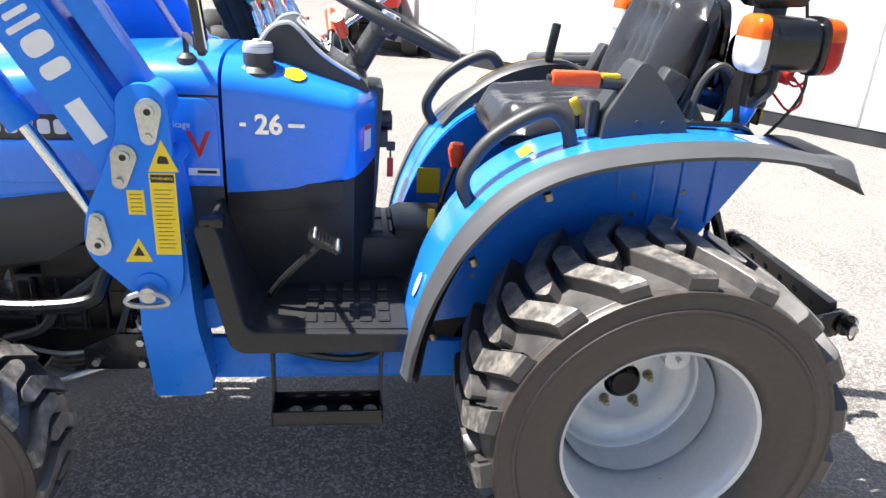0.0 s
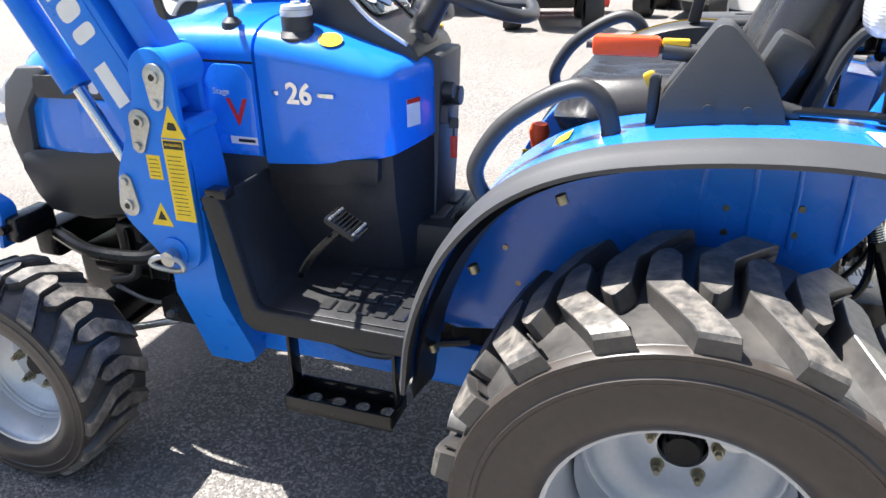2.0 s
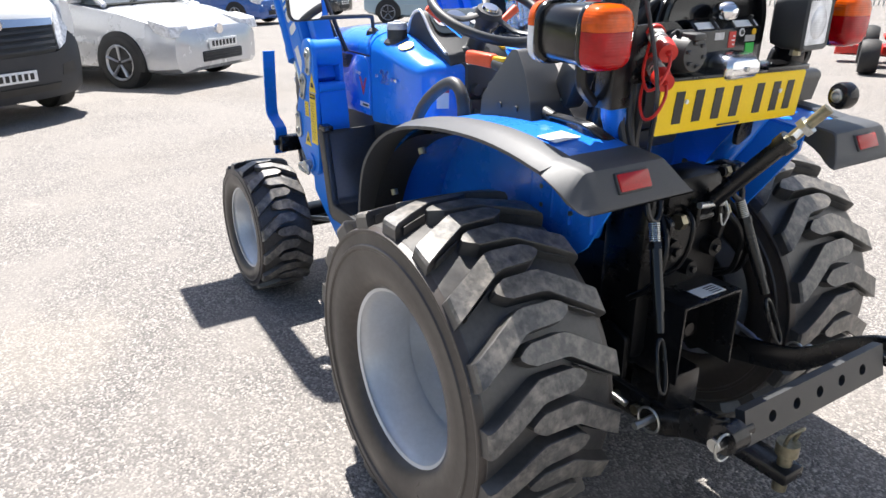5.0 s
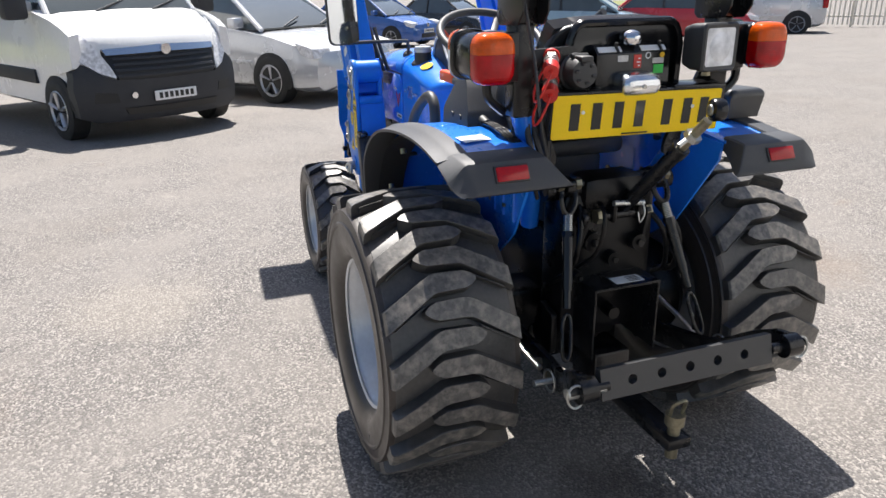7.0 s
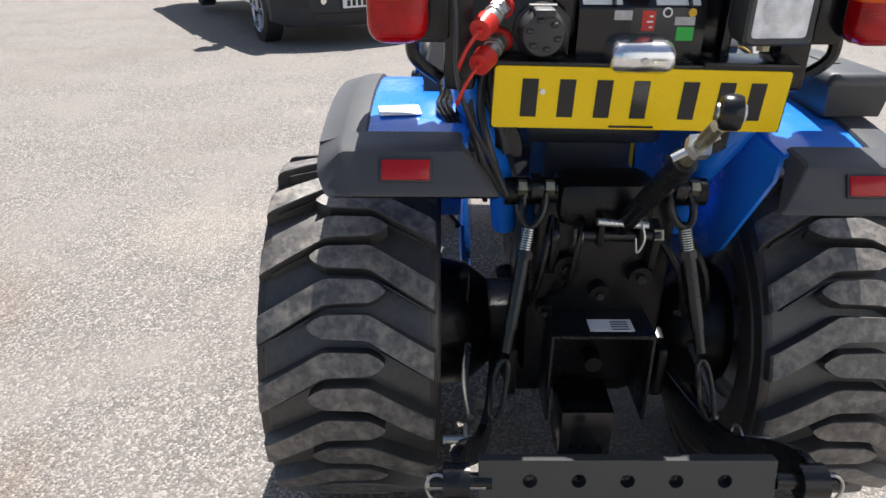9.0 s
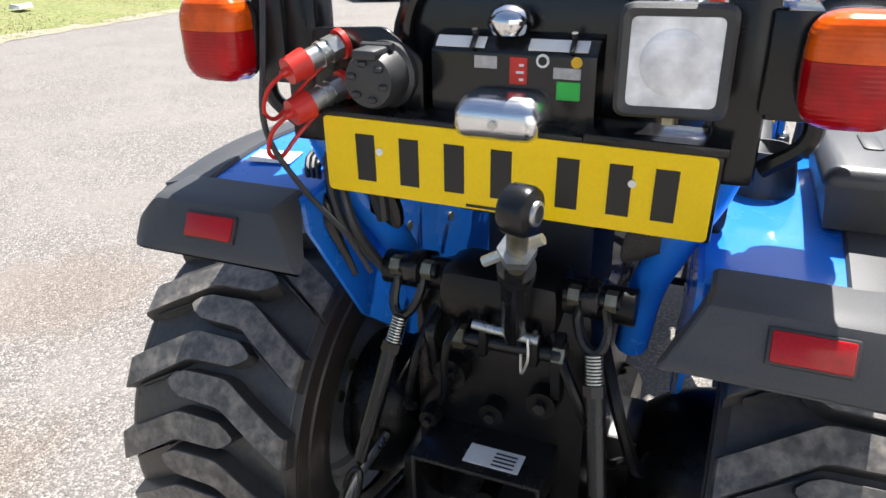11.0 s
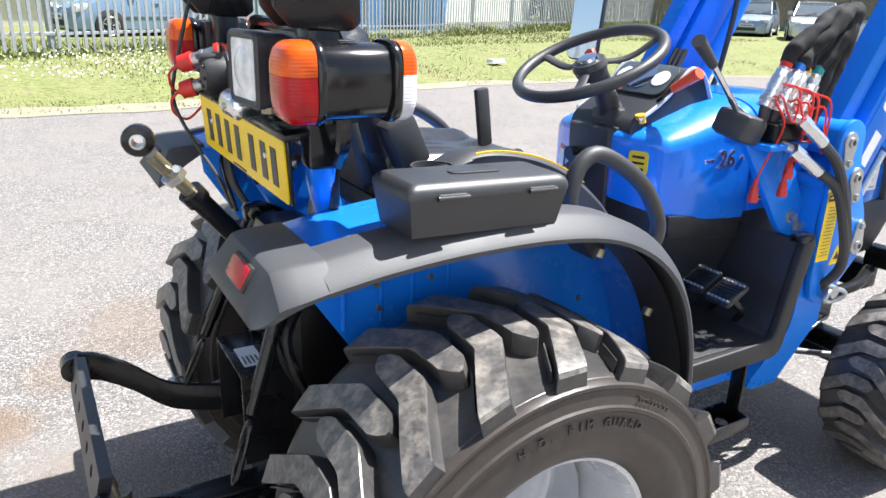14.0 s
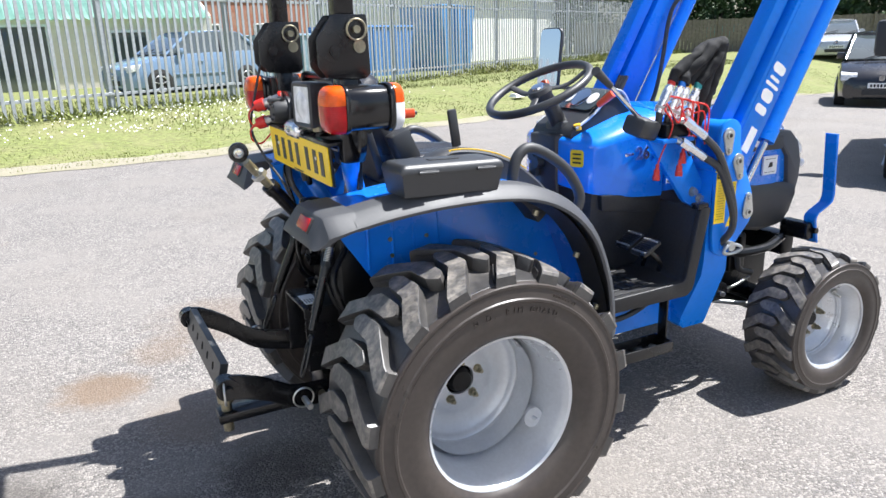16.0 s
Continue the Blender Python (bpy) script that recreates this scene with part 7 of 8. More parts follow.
def vehicle(name, label, category, axle, forward, scale, paint, body, cabin, wheelbase, wheel_r, track, front, rear, bumper=None, group="cars in the yard"):
    """body: stations (x, half width, bottom, top) from the nose to the tail, with the front axle at 0; cabin: stations (x, half width low, z low, half width high, z high)."""
    f = Vector((*forward, 0)).normalized()
    root = thing(name, label, category, group)
    m = Matrix.Translation((axle[0], axle[1], drop(axle[0]) if axle[1] < 12 else 0.2)) @ Matrix(((f.x, -f.y, 0, 0), (f.y, f.x, 0, 0), (0, 0, 1, 0), (0, 0, 0, 1))) @ Matrix.Scale(scale, 4)
    p = lambda nm, bm, mat, par=root, lab="", sharp=35: part(nm, moved(bm, m), mat, par, lab, sharp)  # noqa: E731
    shell = p("body", loft([car_ring(*s) for s in body]), paint)
    p("window_glass", loft([[(x, wl, zl), (x, wh, zh), (x, -wh, zh), (x, -wl, zl)] for x, wl, zl, wh, zh in cabin]), CAR_GLASS, root, "tinted car windows")
    top = [c for c in cabin if c[4] - c[2] > 0.25]
    p("roof", loft([[(x, wh * 1.02, zh - 0.05), (x, wh * 0.99, zh + 0.01), (x, wh * 0.6, zh + 0.04), (x, -wh * 0.6, zh + 0.04), (x, -wh * 0.99, zh + 0.01), (x, -wh * 1.02, zh - 0.05)] for x, wl, zl, wh, zh in top]), paint)
    flank = max(q[1] for q in body)
    for s in (1, -1):
        first, last = cabin[0], cabin[-1]
        p("pillar", tube([(first[0], s * first[1], first[2]), (top[0][0], s * top[0][3] * 1.01, top[0][4] - 0.01)], 0.035, 8, 1), paint)
        p("pillar", tube([(last[0], s * last[1], last[2]), (top[-1][0], s * top[-1][3] * 1.01, top[-1][4] - 0.01)], 0.05, 8, 1), paint)
        mid = top[len(top) // 2]
        p("pillar", tube([(mid[0], s * mid[1] * 1.01, mid[2]), (mid[0] - 0.03, s * mid[3] * 1.01, mid[4])], 0.035, 8, 1), GREYPLASTIC)
        p("wing_mirror", box(first[0] - 0.45, first[0] - 0.30, min(s * (first[1] + 0.02), s * (first[1] + 0.2)), max(s * (first[1] + 0.02), s * (first[1] + 0.2)), first[2] + 0.02, first[2] + 0.16, 0.03), paint)
        for k in (0, 1):
            x = -wheelbase * k
            wide = body[3][1]
            wx = Matrix.Translation((x, s * (wide - 0.1), wheel_r)) @ (Matrix.Identity(4) if s > 0 else Matrix.Diagonal((1, -1, 1, 1)))
            r = wheel_r
            # the body has no opening: a black disc paints the arch's shade
            arch_disc = lathe([(0, 0.106), (r * 1.10, 0.106), (r * 1.15, 0.098), (r * 1.15, 0.0)], 40)
            for v in arch_disc.verts:
                v.co.z = max(v.co.z, body[3][2] - r + 0.02)
            p("wheel_arch", moved(arch_disc, wx), TYRE, root, "dark disc for the shaded hollow of the wheel arch")
            tyre_ = p("wheel", moved(lathe([(r * 0.64, 0.09), (r * 0.7, 0.116), (r * 0.9, 0.122), (r * 0.985, 0.108), (r, 0.03), (r, -0.08), (r * 0.9, -0.1), (r * 0.6, -0.09)], 32), wx), TYRE, root, "car tyre")
            p("wheel_rim", moved(lathe([(0, 0.085), (r * 0.12, 0.09), (r * 0.16, 0.075), (r * 0.2, 0.06), (r * 0.56, 0.06), (r * 0.63, 0.12), (r * 0.66, 0.122), (r * 0.66, 0.08)], 32), wx), GREYPLASTIC, tyre_)
            for q in range(5):
                a = 2 * math.pi * q / 5 + 0.3
                p("spoke", moved(tube([(r * 0.1 * math.cos(a), 0.09, r * 0.1 * math.sin(a)), (r * 0.62 * math.cos(a), 0.115, r * 0.62 * math.sin(a))], r * 0.11, 8, 1, flat=0.4), wx), ALLOY, tyre_)
            p("rim_edge", moved(lathe([(r * 0.58, 0.105), (r * 0.64, 0.126), (r * 0.67, 0.12), (r * 0.62, 0.10)], 32, closed=True), wx), ALLOY, tyre_)
        p("headlamp", moved(prism(rounded(front["lamp"], 0.03), front["lamp_y"][0], front["lamp_y"][1], 0.02), Matrix.Identity(4) if s > 0 else Matrix.Diagonal((1, -1, 1, 1))), LENS_CLEAR, root, "clear headlamp")
        p("tail_lamp", box(body[-1][0] - 0.01, body[-1][0] + 0.12, min(s * rear[0], s * rear[1]), max(s * rear[0], s * rear[1]), rear[2], rear[3], 0.02), LENS_RED, root, "red tail lamp")
        p("door_handle", box(-wheelbase * 0.45 - 0.1, -wheelbase * 0.45 + 0.05, min(s * flank * 0.95, s * (flank + 0.02)), max(s * flank * 0.95, s * (flank + 0.02)), front["handle"], front["handle"] + 0.03, 0.01), bumper or paint)
        p("rubbing_strip", box(-wheelbase * 0.85, -wheelbase * 0.14, min(s * flank * 0.97, s * (flank + 0.012)), max(s * flank * 0.97, s * (flank + 0.012)), front["strip"][0], front["strip"][1], 0.005), bumper or paint)
    g = front["grille"]
    p("grille", box(g[0] - 0.06, g[0], -g[1], g[1], g[2], g[3], 0.015), GREYPLASTIC, root, "black radiator grille")
    for k in range(4):
        z = g[2] + (g[3] - g[2]) * (k + 0.5) / 4
        p("grille_bar", box(g[0] - 0.01, g[0] + 0.012, -g[1] * 0.95, g[1] * 0.95, z - 0.008, z + 0.008, 0.003), BLACK)
    b = front["plate"]
    plate_ = p("number_plate", box(b[0], b[0] + 0.012, -0.26, 0.26, b[1] - 0.055, b[1] + 0.055, 0.003), WHITE, root, "white number plate with plain bars")
    for k in range(7):
        y = -0.19 + 0.065 * k
        p("plate_bar", box(b[0] + 0.011, b[0] + 0.015, y - 0.02, y + 0.02, b[1] - 0.032, b[1] + 0.032, 0), INK, plate_)
    p("badge", rod((front["badge"][0] - 0.02, 0, front["badge"][1]), (front["badge"][0] + 0.015, 0, front["badge"][1]), 0.06, seg=20, r=0.008), CHROME, root, "plain chrome badge")
    if bumper and "bumper" in front:
        bb = front["bumper"]
        p("bumper", loft([car_ring(x, w, zb, zt, 0.97, 0.0) for x, w, zb, zt in bb]), bumper, root, "dark grey plastic bumper")
    for k in (-0.35, 0.35):
        p("wiper", rod((cabin[0][0] + 0.02, k, cabin[0][2] + 0.03), (cabin[0][0] - 0.12, k + 0.4, cabin[0][2] + 0.14), 0.012, seg=6), BLACK)
    return root


def hatchback(name, label, axle, forward, paint, scale=1.0, tall=0.0):
    body = [(0.78, 0.55, 0.25, 0.55), (0.72, 0.74, 0.2, 0.66), (0.45, 0.84, 0.18, 0.76 + tall * 0.3), (0.0, 0.865, 0.2, 0.86 + tall * 0.5), (-0.7, 0.87, 0.18, 0.95 + tall * 0.6), (-1.8, 0.87, 0.18, 0.97 + tall * 0.6), (-2.6, 0.86, 0.2, 0.98 + tall * 0.6), (-3.05, 0.80, 0.25, 0.95 + tall * 0.6), (-3.2, 0.70, 0.32, 0.75)]
    cabin = [(-0.25, 0.74, 0.93 + tall * 0.55, 0.73, 0.95 + tall * 0.56), (-1.0, 0.78, 0.95 + tall * 0.6, 0.60, 1.40 + tall), (-1.8, 0.78, 0.96 + tall * 0.6, 0.61, 1.44 + tall), (-2.5, 0.77, 0.97 + tall * 0.6, 0.59, 1.40 + tall), (-3.02, 0.72, 0.96 + tall * 0.6, 0.68, 0.99 + tall * 0.6)]
    front = dict(lamp=[(0.74, 0.60), (0.70, 0.74), (0.40, 0.80), (0.5, 0.66)], lamp_y=(0.48, 0.80), lamp_z=0.68, handle=0.80, strip=(0.50, 0.55), grille=(0.80, 0.36, 0.30, 0.42), plate=(0.80, 0.50), badge=(0.76, 0.66))
    return vehicle(name, label, "car", axle, forward, scale, paint, body, cabin, 2.5, 0.31, 1.70, front, (0.55, 0.80, 0.72, 0.95))


def front_skin(y, z):
    """How far the van's front stands out at half width y and height z."""
    x = 0.80 - 0.30 * abs(y) ** 2.6
    x -= 0.06 * max(0.0, 0.34 - z) / 0.12
    x -= 0.42 * max(0.0, z - 0.74)
    return x - 0.9 * max(0.0, z - 1.12)


def skin_patch(outline, out, thick):
    """A flat (y, z) outline laid on the van's curved front, with thickness."""
    bm = bmesh.new()
    bm.faces.new([bm.verts.new((0, y, z)) for y, z in outline])
    for k in range(-12, 13):
        bmesh.ops.bisect_plane(bm, geom=bm.verts[:] + bm.edges[:] + bm.faces[:], plane_co=(0, k * 0.085, 0), plane_no=(0, 1, 0))
    for z in (0.30, 0.5, 0.74, 0.86, 1.0, 1.12, 1.24):
        bmesh.ops.bisect_plane(bm, geom=bm.verts[:] + bm.edges[:] + bm.faces[:], plane_co=(0, 0, z), plane_no=(0, 0, 1))
    for v in bm.verts:
        v.co.x = front_skin(v.co.y, v.co.z) + out
    faces = bm.faces[:]
    grown = bmesh.ops.extrude_face_region(bm, geom=faces)
    for v in grown["geom"]:
        if isinstance(v, bmesh.types.BMVert):
            v.co.x -= thick
    return bm


def panel_van(axle, forward, scale):
    paint = car_paint("white_van_paint", (0.82, 0.82, 0.81))
    body = [(0.60, 0.60, 0.60, 0.98), (0.50, 0.80, 0.45, 1.10), (0.25, 0.965, 0.33, 1.24), (0.0, 1.0, 0.36, 1.36), (-0.35, 1.01, 0.33, 1.44), (-1.2, 1.02, 0.33, 1.47), (-3.0, 1.02, 0.33, 1.47), (-4.4, 1.01, 0.38, 1.47), (-4.6, 0.98, 0.42, 1.4)]
    cabin = [(-0.12, 0.90, 1.38, 0.88, 1.40), (-0.75, 0.95, 1.42, 0.80, 2.05), (-1.0, 0.96, 1.42, 0.82, 2.22), (-1.3, 0.96, 1.43, 0.83, 2.24), (-1.75, 0.96, 1.43, 0.83, 2.25)]
    front = dict(lamp=[(0.30, 0.90), (0.25, 1.0), (0.10, 1.1), (0.28, 0.94)], lamp_y=(0.60, 0.70), lamp_z=1.0, handle=1.12, strip=(0.62, 0.78), grille=(0.58, 0.50, 0.76, 0.98), plate=(0.815, 0.50), badge=(0.715, 1.0))
    van = vehicle("panel_van", "white panel van with dark grey plastic bumper parked on tarmac", "van", axle, forward, scale, paint, body, cabin, 3.3, 0.345, 1.86, front, (0.80, 0.96, 0.9, 1.3), GREYPLASTIC)
    f = Vector((*forward, 0)).normalized()
    m = Matrix.Translation((axle[0], axle[1], drop(axle[0]))) @ Matrix(((f.x, -f.y, 0, 0), (f.y, f.x, 0, 0), (0, 0, 1, 0), (0, 0, 0, 1))) @ Matrix.Scale(scale, 4)
    p = lambda nm, bm, mat, par=van, lab="": part(nm, moved(bm, m), mat, par, lab)  # noqa: E731
    p("load_body", bevel(loft([[(x, 1.01, 1.40), (x, 0.99, 1.9), (x, 0.86, 2.28), (x, -0.86, 2.28), (x, -0.99, 1.9), (x, -1.01, 1.40)] for x in (-1.78, -4.58)]), 0.05), paint, van, "white upper load body")
    half = [(0.0, 0.24), (0.84, 0.24), (0.99, 0.30), (1.015, 0.62), (0.99, 0.80), (0.90, 0.88), (0.74, 0.76), (0.60, 0.70), (0.0, 0.69)]
    p("bumper", skin_patch(half + [(-y, z) for y, z in reversed(half[1:-1])], 0.0, 0.16), GREYPLASTIC, van, "dark grey plastic bumper")
    half = [(0.0, 0.69), (0.58, 0.70), (0.66, 0.80), (0.68, 1.02), (0.0, 1.05)]
    grille = p("grille_panel", skin_patch(half + [(-y, z) for y, z in reversed(half[1:-1])], -0.012, 0.10), INK, van, "black louvred grille")
    for z in (0.725, 0.785, 0.845, 0.905):
        half = [(0.0, z), (0.60, z + 0.005), (0.61, z + 0.03), (0.0, z + 0.026)]
        p("louvre", skin_patch(half + [(-y, q) for y, q in reversed(half[1:-1])], 0.008, 0.05), GREYPLASTIC, grille)
    half = [(0.0, 0.975), (0.66, 0.965), (0.68, 1.03), (0.0, 1.055)]
    p("chrome_bar", skin_patch(half + [(-y, z) for y, z in reversed(half[1:-1])], 0.018, 0.06), CHROME, van, "chrome bar above the grille")
    half = [(0.0, 1.055), (0.68, 1.03), (0.70, 0.97), (0.80, 1.18), (0.0, 1.20)]
    p("bonnet_front", skin_patch(half + [(-y, z) for y, z in reversed(half[1:-1])], -0.006, 0.12), paint, van)
    half = [(0.0, 0.32), (0.55, 0.32), (0.58, 0.39), (0.0, 0.39)]
    p("air_intake", skin_patch(half + [(-y, z) for y, z in reversed(half[1:-1])], 0.004, 0.03), INK, van, "black lower air intake")
    for s in (1, -1):
        lamp = skin_patch([(s * y, z) for y, z in ((0.62, 0.72), (0.76, 0.78), (0.93, 0.93), (0.985, 1.15), (0.96, 1.30), (0.89, 1.33), (0.82, 1.22), (0.70, 0.97), (0.64, 0.82))], 0.008, 0.06)
        p("front_lamp", lamp, LENS_CLEAR, van, "large clear slanted headlamp")
        # black patch on the bumper skin paints a recess's shade
        p("fog_recess", skin_patch([(s * y, z) for y, z in ((0.62, 0.46), (0.86, 0.46), (0.84, 0.58), (0.64, 0.56))], 0.004, 0.03), INK)
        p("wing", loft([[(x, s * w, zl), (x, s * (w + 0.004), zl + (zh - zl) * 0.5), (x, s * (w - 0.02), zh), (x, s * (w - 0.12), zh + 0.02), (x, s * (w - 0.12), zl)] for x, w, zl, zh in ((0.50, 0.985, 0.84, 1.18), (0.35, 1.0, 0.80, 1.26), (0.1, 1.006, 0.76, 1.34), (-0.3, 1.014, 0.72, 1.42))]), paint, van, "white front wing")
        p("van_mirror", box(-0.42, -0.22, min(s * 1.04, s * 1.30), max(s * 1.04, s * 1.30), 1.34, 1.74, 0.05), GREYPLASTIC, van, "large black wing mirror")
    p("tow_eye", rod((0.74, -0.48, 0.53), (0.80, -0.48, 0.53), 0.035, seg=14, r=0.006), CHROME)
    return van


panel_van((6.64, 1.45), (-0.878, -0.478), 0.90)
SILVER = car_paint("silver_paint", (0.60, 0.61, 0.63), 0.35)
DARK = car_paint("black_car_paint", (0.012, 0.012, 0.015))
REDP = car_paint("red_car_paint", (0.50, 0.012, 0.02))
BLUEP = car_paint("blue_car_paint", (0.03, 0.11, 0.38))
TEALP = car_paint("pale_blue_paint", (0.30, 0.42, 0.50), 0.2)
PALEGREY = car_paint("pale_grey_blue_paint", (0.33, 0.40, 0.50), 0.2)
hatchback("silver_coupe", "silver hatchback coupe parked beside a white van", (8.57, -0.89), (-0.82, -0.57), SILVER, 1.04)
hatchback("black_hatchback", "small black hatchback parked across the yard", (22.72, -9.37), (-0.80, -0.60), DARK, 0.95)
hatchback("red_hatchback", "old red hatchback parked across the yard", (15.28, -14.01), (-0.62, -0.78), REDP, 1.0)
hatchback("pale_blue_hatchback", "pale blue-grey car parked beside a red one", (15.92, -11.09), (-0.62, -0.78), TEALP, 1.0)
hatchback("blue_hatchback", "blue car parked behind a silver one", (20.13, -5.91), (-0.80, -0.60), BLUEP, 1.0)
hatchback("blue_estate", "blue car in a row of parked cars", (15.49, 0.56), (-0.86, -0.5), BLUEP, 1.0)
hatchback("silver_saloon", "silver car in a row of parked cars", (17.00, -2.46), (-0.86, -0.5), SILVER, 1.0)
hatchback("silver_pickup", "tall silver off-roader parked across the yard", (20.24, -16.92), (0.62, 0.78), SILVER, 1.25, 0.2)
hatchback("black_people_carrier", "black compact people carrier parked near grass", (15.42, 8.12), (-0.83, -0.56), DARK, 1.0, 0.16)
hatchback("grey_saloon", "pale grey-blue car parked by the far fence", (24.9, 18.7), (-0.86, -0.51), PALEGREY, 1.0)
hatchback("grey_hatchback", "silver car parked by the far fence", (24.6, 15.66), (-0.80, -0.60), SILVER, 1.0)
hatchback("blue_car", "pale blue car parked behind the steel fence", (0.8, 17.9), (-0.93, -0.36), car_paint("mid_blue_paint", (0.19, 0.28, 0.42)), 1.0, 0.1)


def vintage_tractor(x, y):
    root = thing("old_tractor", "old pale teal tractor parked by the far fence", "tractor")
    teal = car_paint("teal_paint", (0.10, 0.42, 0.46))
    part("bonnet", box(x - 0.5, x + 0.9, y - 0.25, y + 0.25, 0.8, 1.35, 0.08), teal, root)
    part("engine", box(x - 0.4, x + 0.8, y - 0.2, y + 0.2, 0.45, 0.82, 0.03), GREASE, root)
    part("exhaust", rod((x, y, 1.3), (x, y, 1.9), 0.035, seg=10), STEEL_BLACK, root)
    part("seat", box(x + 1.35, x + 1.7, y - 0.22, y + 0.22, 1.0, 1.08, 0.03), BLACK, root)
    for s in (1, -1):
        part("mudguard", lathe([(0.75, s * 0.45), (0.75, s * 0.75)], 24, (x + 1.3, y, 0.7)), teal, root)
        part("rear_wheel", lathe([(0.1, s * 0.5), (0.66, s * 0.5), (0.7, s * 0.6), (0.66, s * 0.72), (0.1, s * 0.72)], 28, (x + 1.3, y, 0.7)), TYRE, root)
        part("front_wheel", lathe([(0.1, s * 0.5), (0.36, s * 0.5), (0.38, s * 0.56), (0.36, s * 0.64), (0.1, s * 0.64)], 24, (x - 0.45, y, 0.38)), TYRE, root)


vintage_tractor(30.7, 27.0)
for ob in bpy.data.objects["old_tractor"].children:
    ob.data.transform(Matrix.Translation((0, 0, 0.24)))


def ride_on_mower(x, y, turn, label):
    root = thing("ride_on_mower", label, "mower", "red mowers")
    m = pose(x, y, drop(x), 0, 0, turn)
    p = lambda nm, bm, mat, par=root, lab="": part(nm, moved(bm, m), mat, par, lab)  # noqa: E731
    p("chassis", join(box(-0.7, 0.6, -0.25, 0.25, 0.25, 0.42, 0.03), box(-0.75, -0.25, -0.3, 0.3, 0.42, 0.8, 0.06)), GREASE)
    p("engine_cover", box(-0.78, -0.2, -0.32, 0.32, 0.62, 0.92, 0.08), RED)
    p("seat", join(box(-0.2, 0.2, -0.22, 0.22, 0.66, 0.76, 0.05), box(-0.26, -0.16, -0.22, 0.22, 0.72, 1.1, 0.05)), VINYL)
    p("footplate", box(0.2, 0.75, -0.3, 0.3, 0.36, 0.42, 0.02), RED)
    p("steering_column", rod((0.62, 0, 0.4), (0.45, 0, 0.95), 0.03, seg=10), BLACK)
    p("steering_wheel", moved(tube([(0.17 * math.cos(a), 0.17 * math.sin(a), 0) for a in [2 * math.pi * k / 20 for k in range(20)]], 0.016, 8, 1, closed=True), Matrix.Translation((0.44, 0, 0.97)) @ pose(0, 0, 0, 0, -25, 0)), BLACK)
    p("roll_bar", tube([(-0.45, -0.3, 0.5), (-0.45, -0.3, 1.5), (-0.45, -0.2, 1.62), (-0.45, 0.2, 1.62), (-0.45, 0.3, 1.5), (-0.45, 0.3, 0.5)], 0.03, 10, 4), STEEL_BLACK)
    for k in (-1, 0, 1):
        p("cutter_unit", join(box(0.72, 1.12, k * 0.6 - 0.28, k * 0.6 + 0.28, 0.10, 0.24, 0.04), rod((0.9, k * 0.6 - 0.28, 0.16), (0.9, k * 0.6 + 0.28, 0.16), 0.09, seg=14)), RED, root, "red cutter unit")
    for s in (1, -1):
        for wx, r in ((0.4, 0.27), (-0.6, 0.22)):
            c = (wx, s * 0.48, r)
            tyre_ = p("wheel", lathe([(r * 0.55, s * -0.1), (r * 0.9, s * -0.11), (r, s * -0.06), (r, s * 0.06), (r * 0.9, s * 0.11), (r * 0.55, s * 0.1)], 28, c), TYRE)
            p("wheel_rim", lathe([(0, s * 0.04), (r * 0.3, s * 0.05), (r * 0.5, s * 0.08), (r * 0.58, s * 0.1)], 24, c), WHITE, tyre_, "white wheel centre")


ride_on_mower(1.65, -8.0, -75, "red ride-on cylinder mower parked in the yard")
ride_on_mower(3.4, -9.2, -60, "red ride-on mower standing behind another")
ride_on_mower(-0.05, -9.3, -100, "red ride-on mower beside a white wall")


# ---- white panelled building ----
def white_building():
    a, b = Vector((0.25, -9.75)), Vector((-6.3, -1.05))
    d = (b - a).normalized()
    n = Vector((d.y, -d.x))
    if n.dot(Vector((1, 1))) < 0:
        n = -n
    length = (b - a).length
    wall = tagged(new("wall_white"), "white painted panelled building wall", "wall", kind="structure")
    m = Matrix(((d.x, n.x, 0, a.x), (d.y, n.y, 0, a.y), (0, 0, 1, 0), (0, 0, 0, 1)))
    part("wall_core", moved(box(0, length, -0.35, -0.03, 0.0, 4.2, 0.0), m), WALL, wall)
    part("end_return", moved(box(0.0, 0.25, -8.0, -0.35, 0.0, 4.2, 0.0), m), WALL, wall)
    w = 2.4
    k = 0
    while k * w < length:
        for z0, z1 in ((0.14, 1.72), (1.74, 4.2)):
            part("panel", moved(box(k * w + 0.012, min((k + 1) * w, length) - 0.012, -0.03, 0.0, z0, z1, 0.006), m), WALL, wall)
        k += 1
    # dark strip over the core stands for shade below the panels
    part("plinth", moved(box(0, length, -0.03, -0.008, 0.0, 0.13, 0.0), m), GREYPLASTIC, wall, "dark strip painted for the shaded gap at the foot of the wall")


white_building()


# ---- verge, palisade fence and what stands behind it ----
def bank(x, y):
    """Height of the grass bank: rising from its edge to the fence."""
    edge = 7.65 + (0.36 * max(0.0, x - 0.6) if x < 6 else 1.94 + 0.22 * (min(x, 15) - 6) - 0.0 * x)
    return max(0.0, min(1.0, (y - edge) / 4.0)), edge


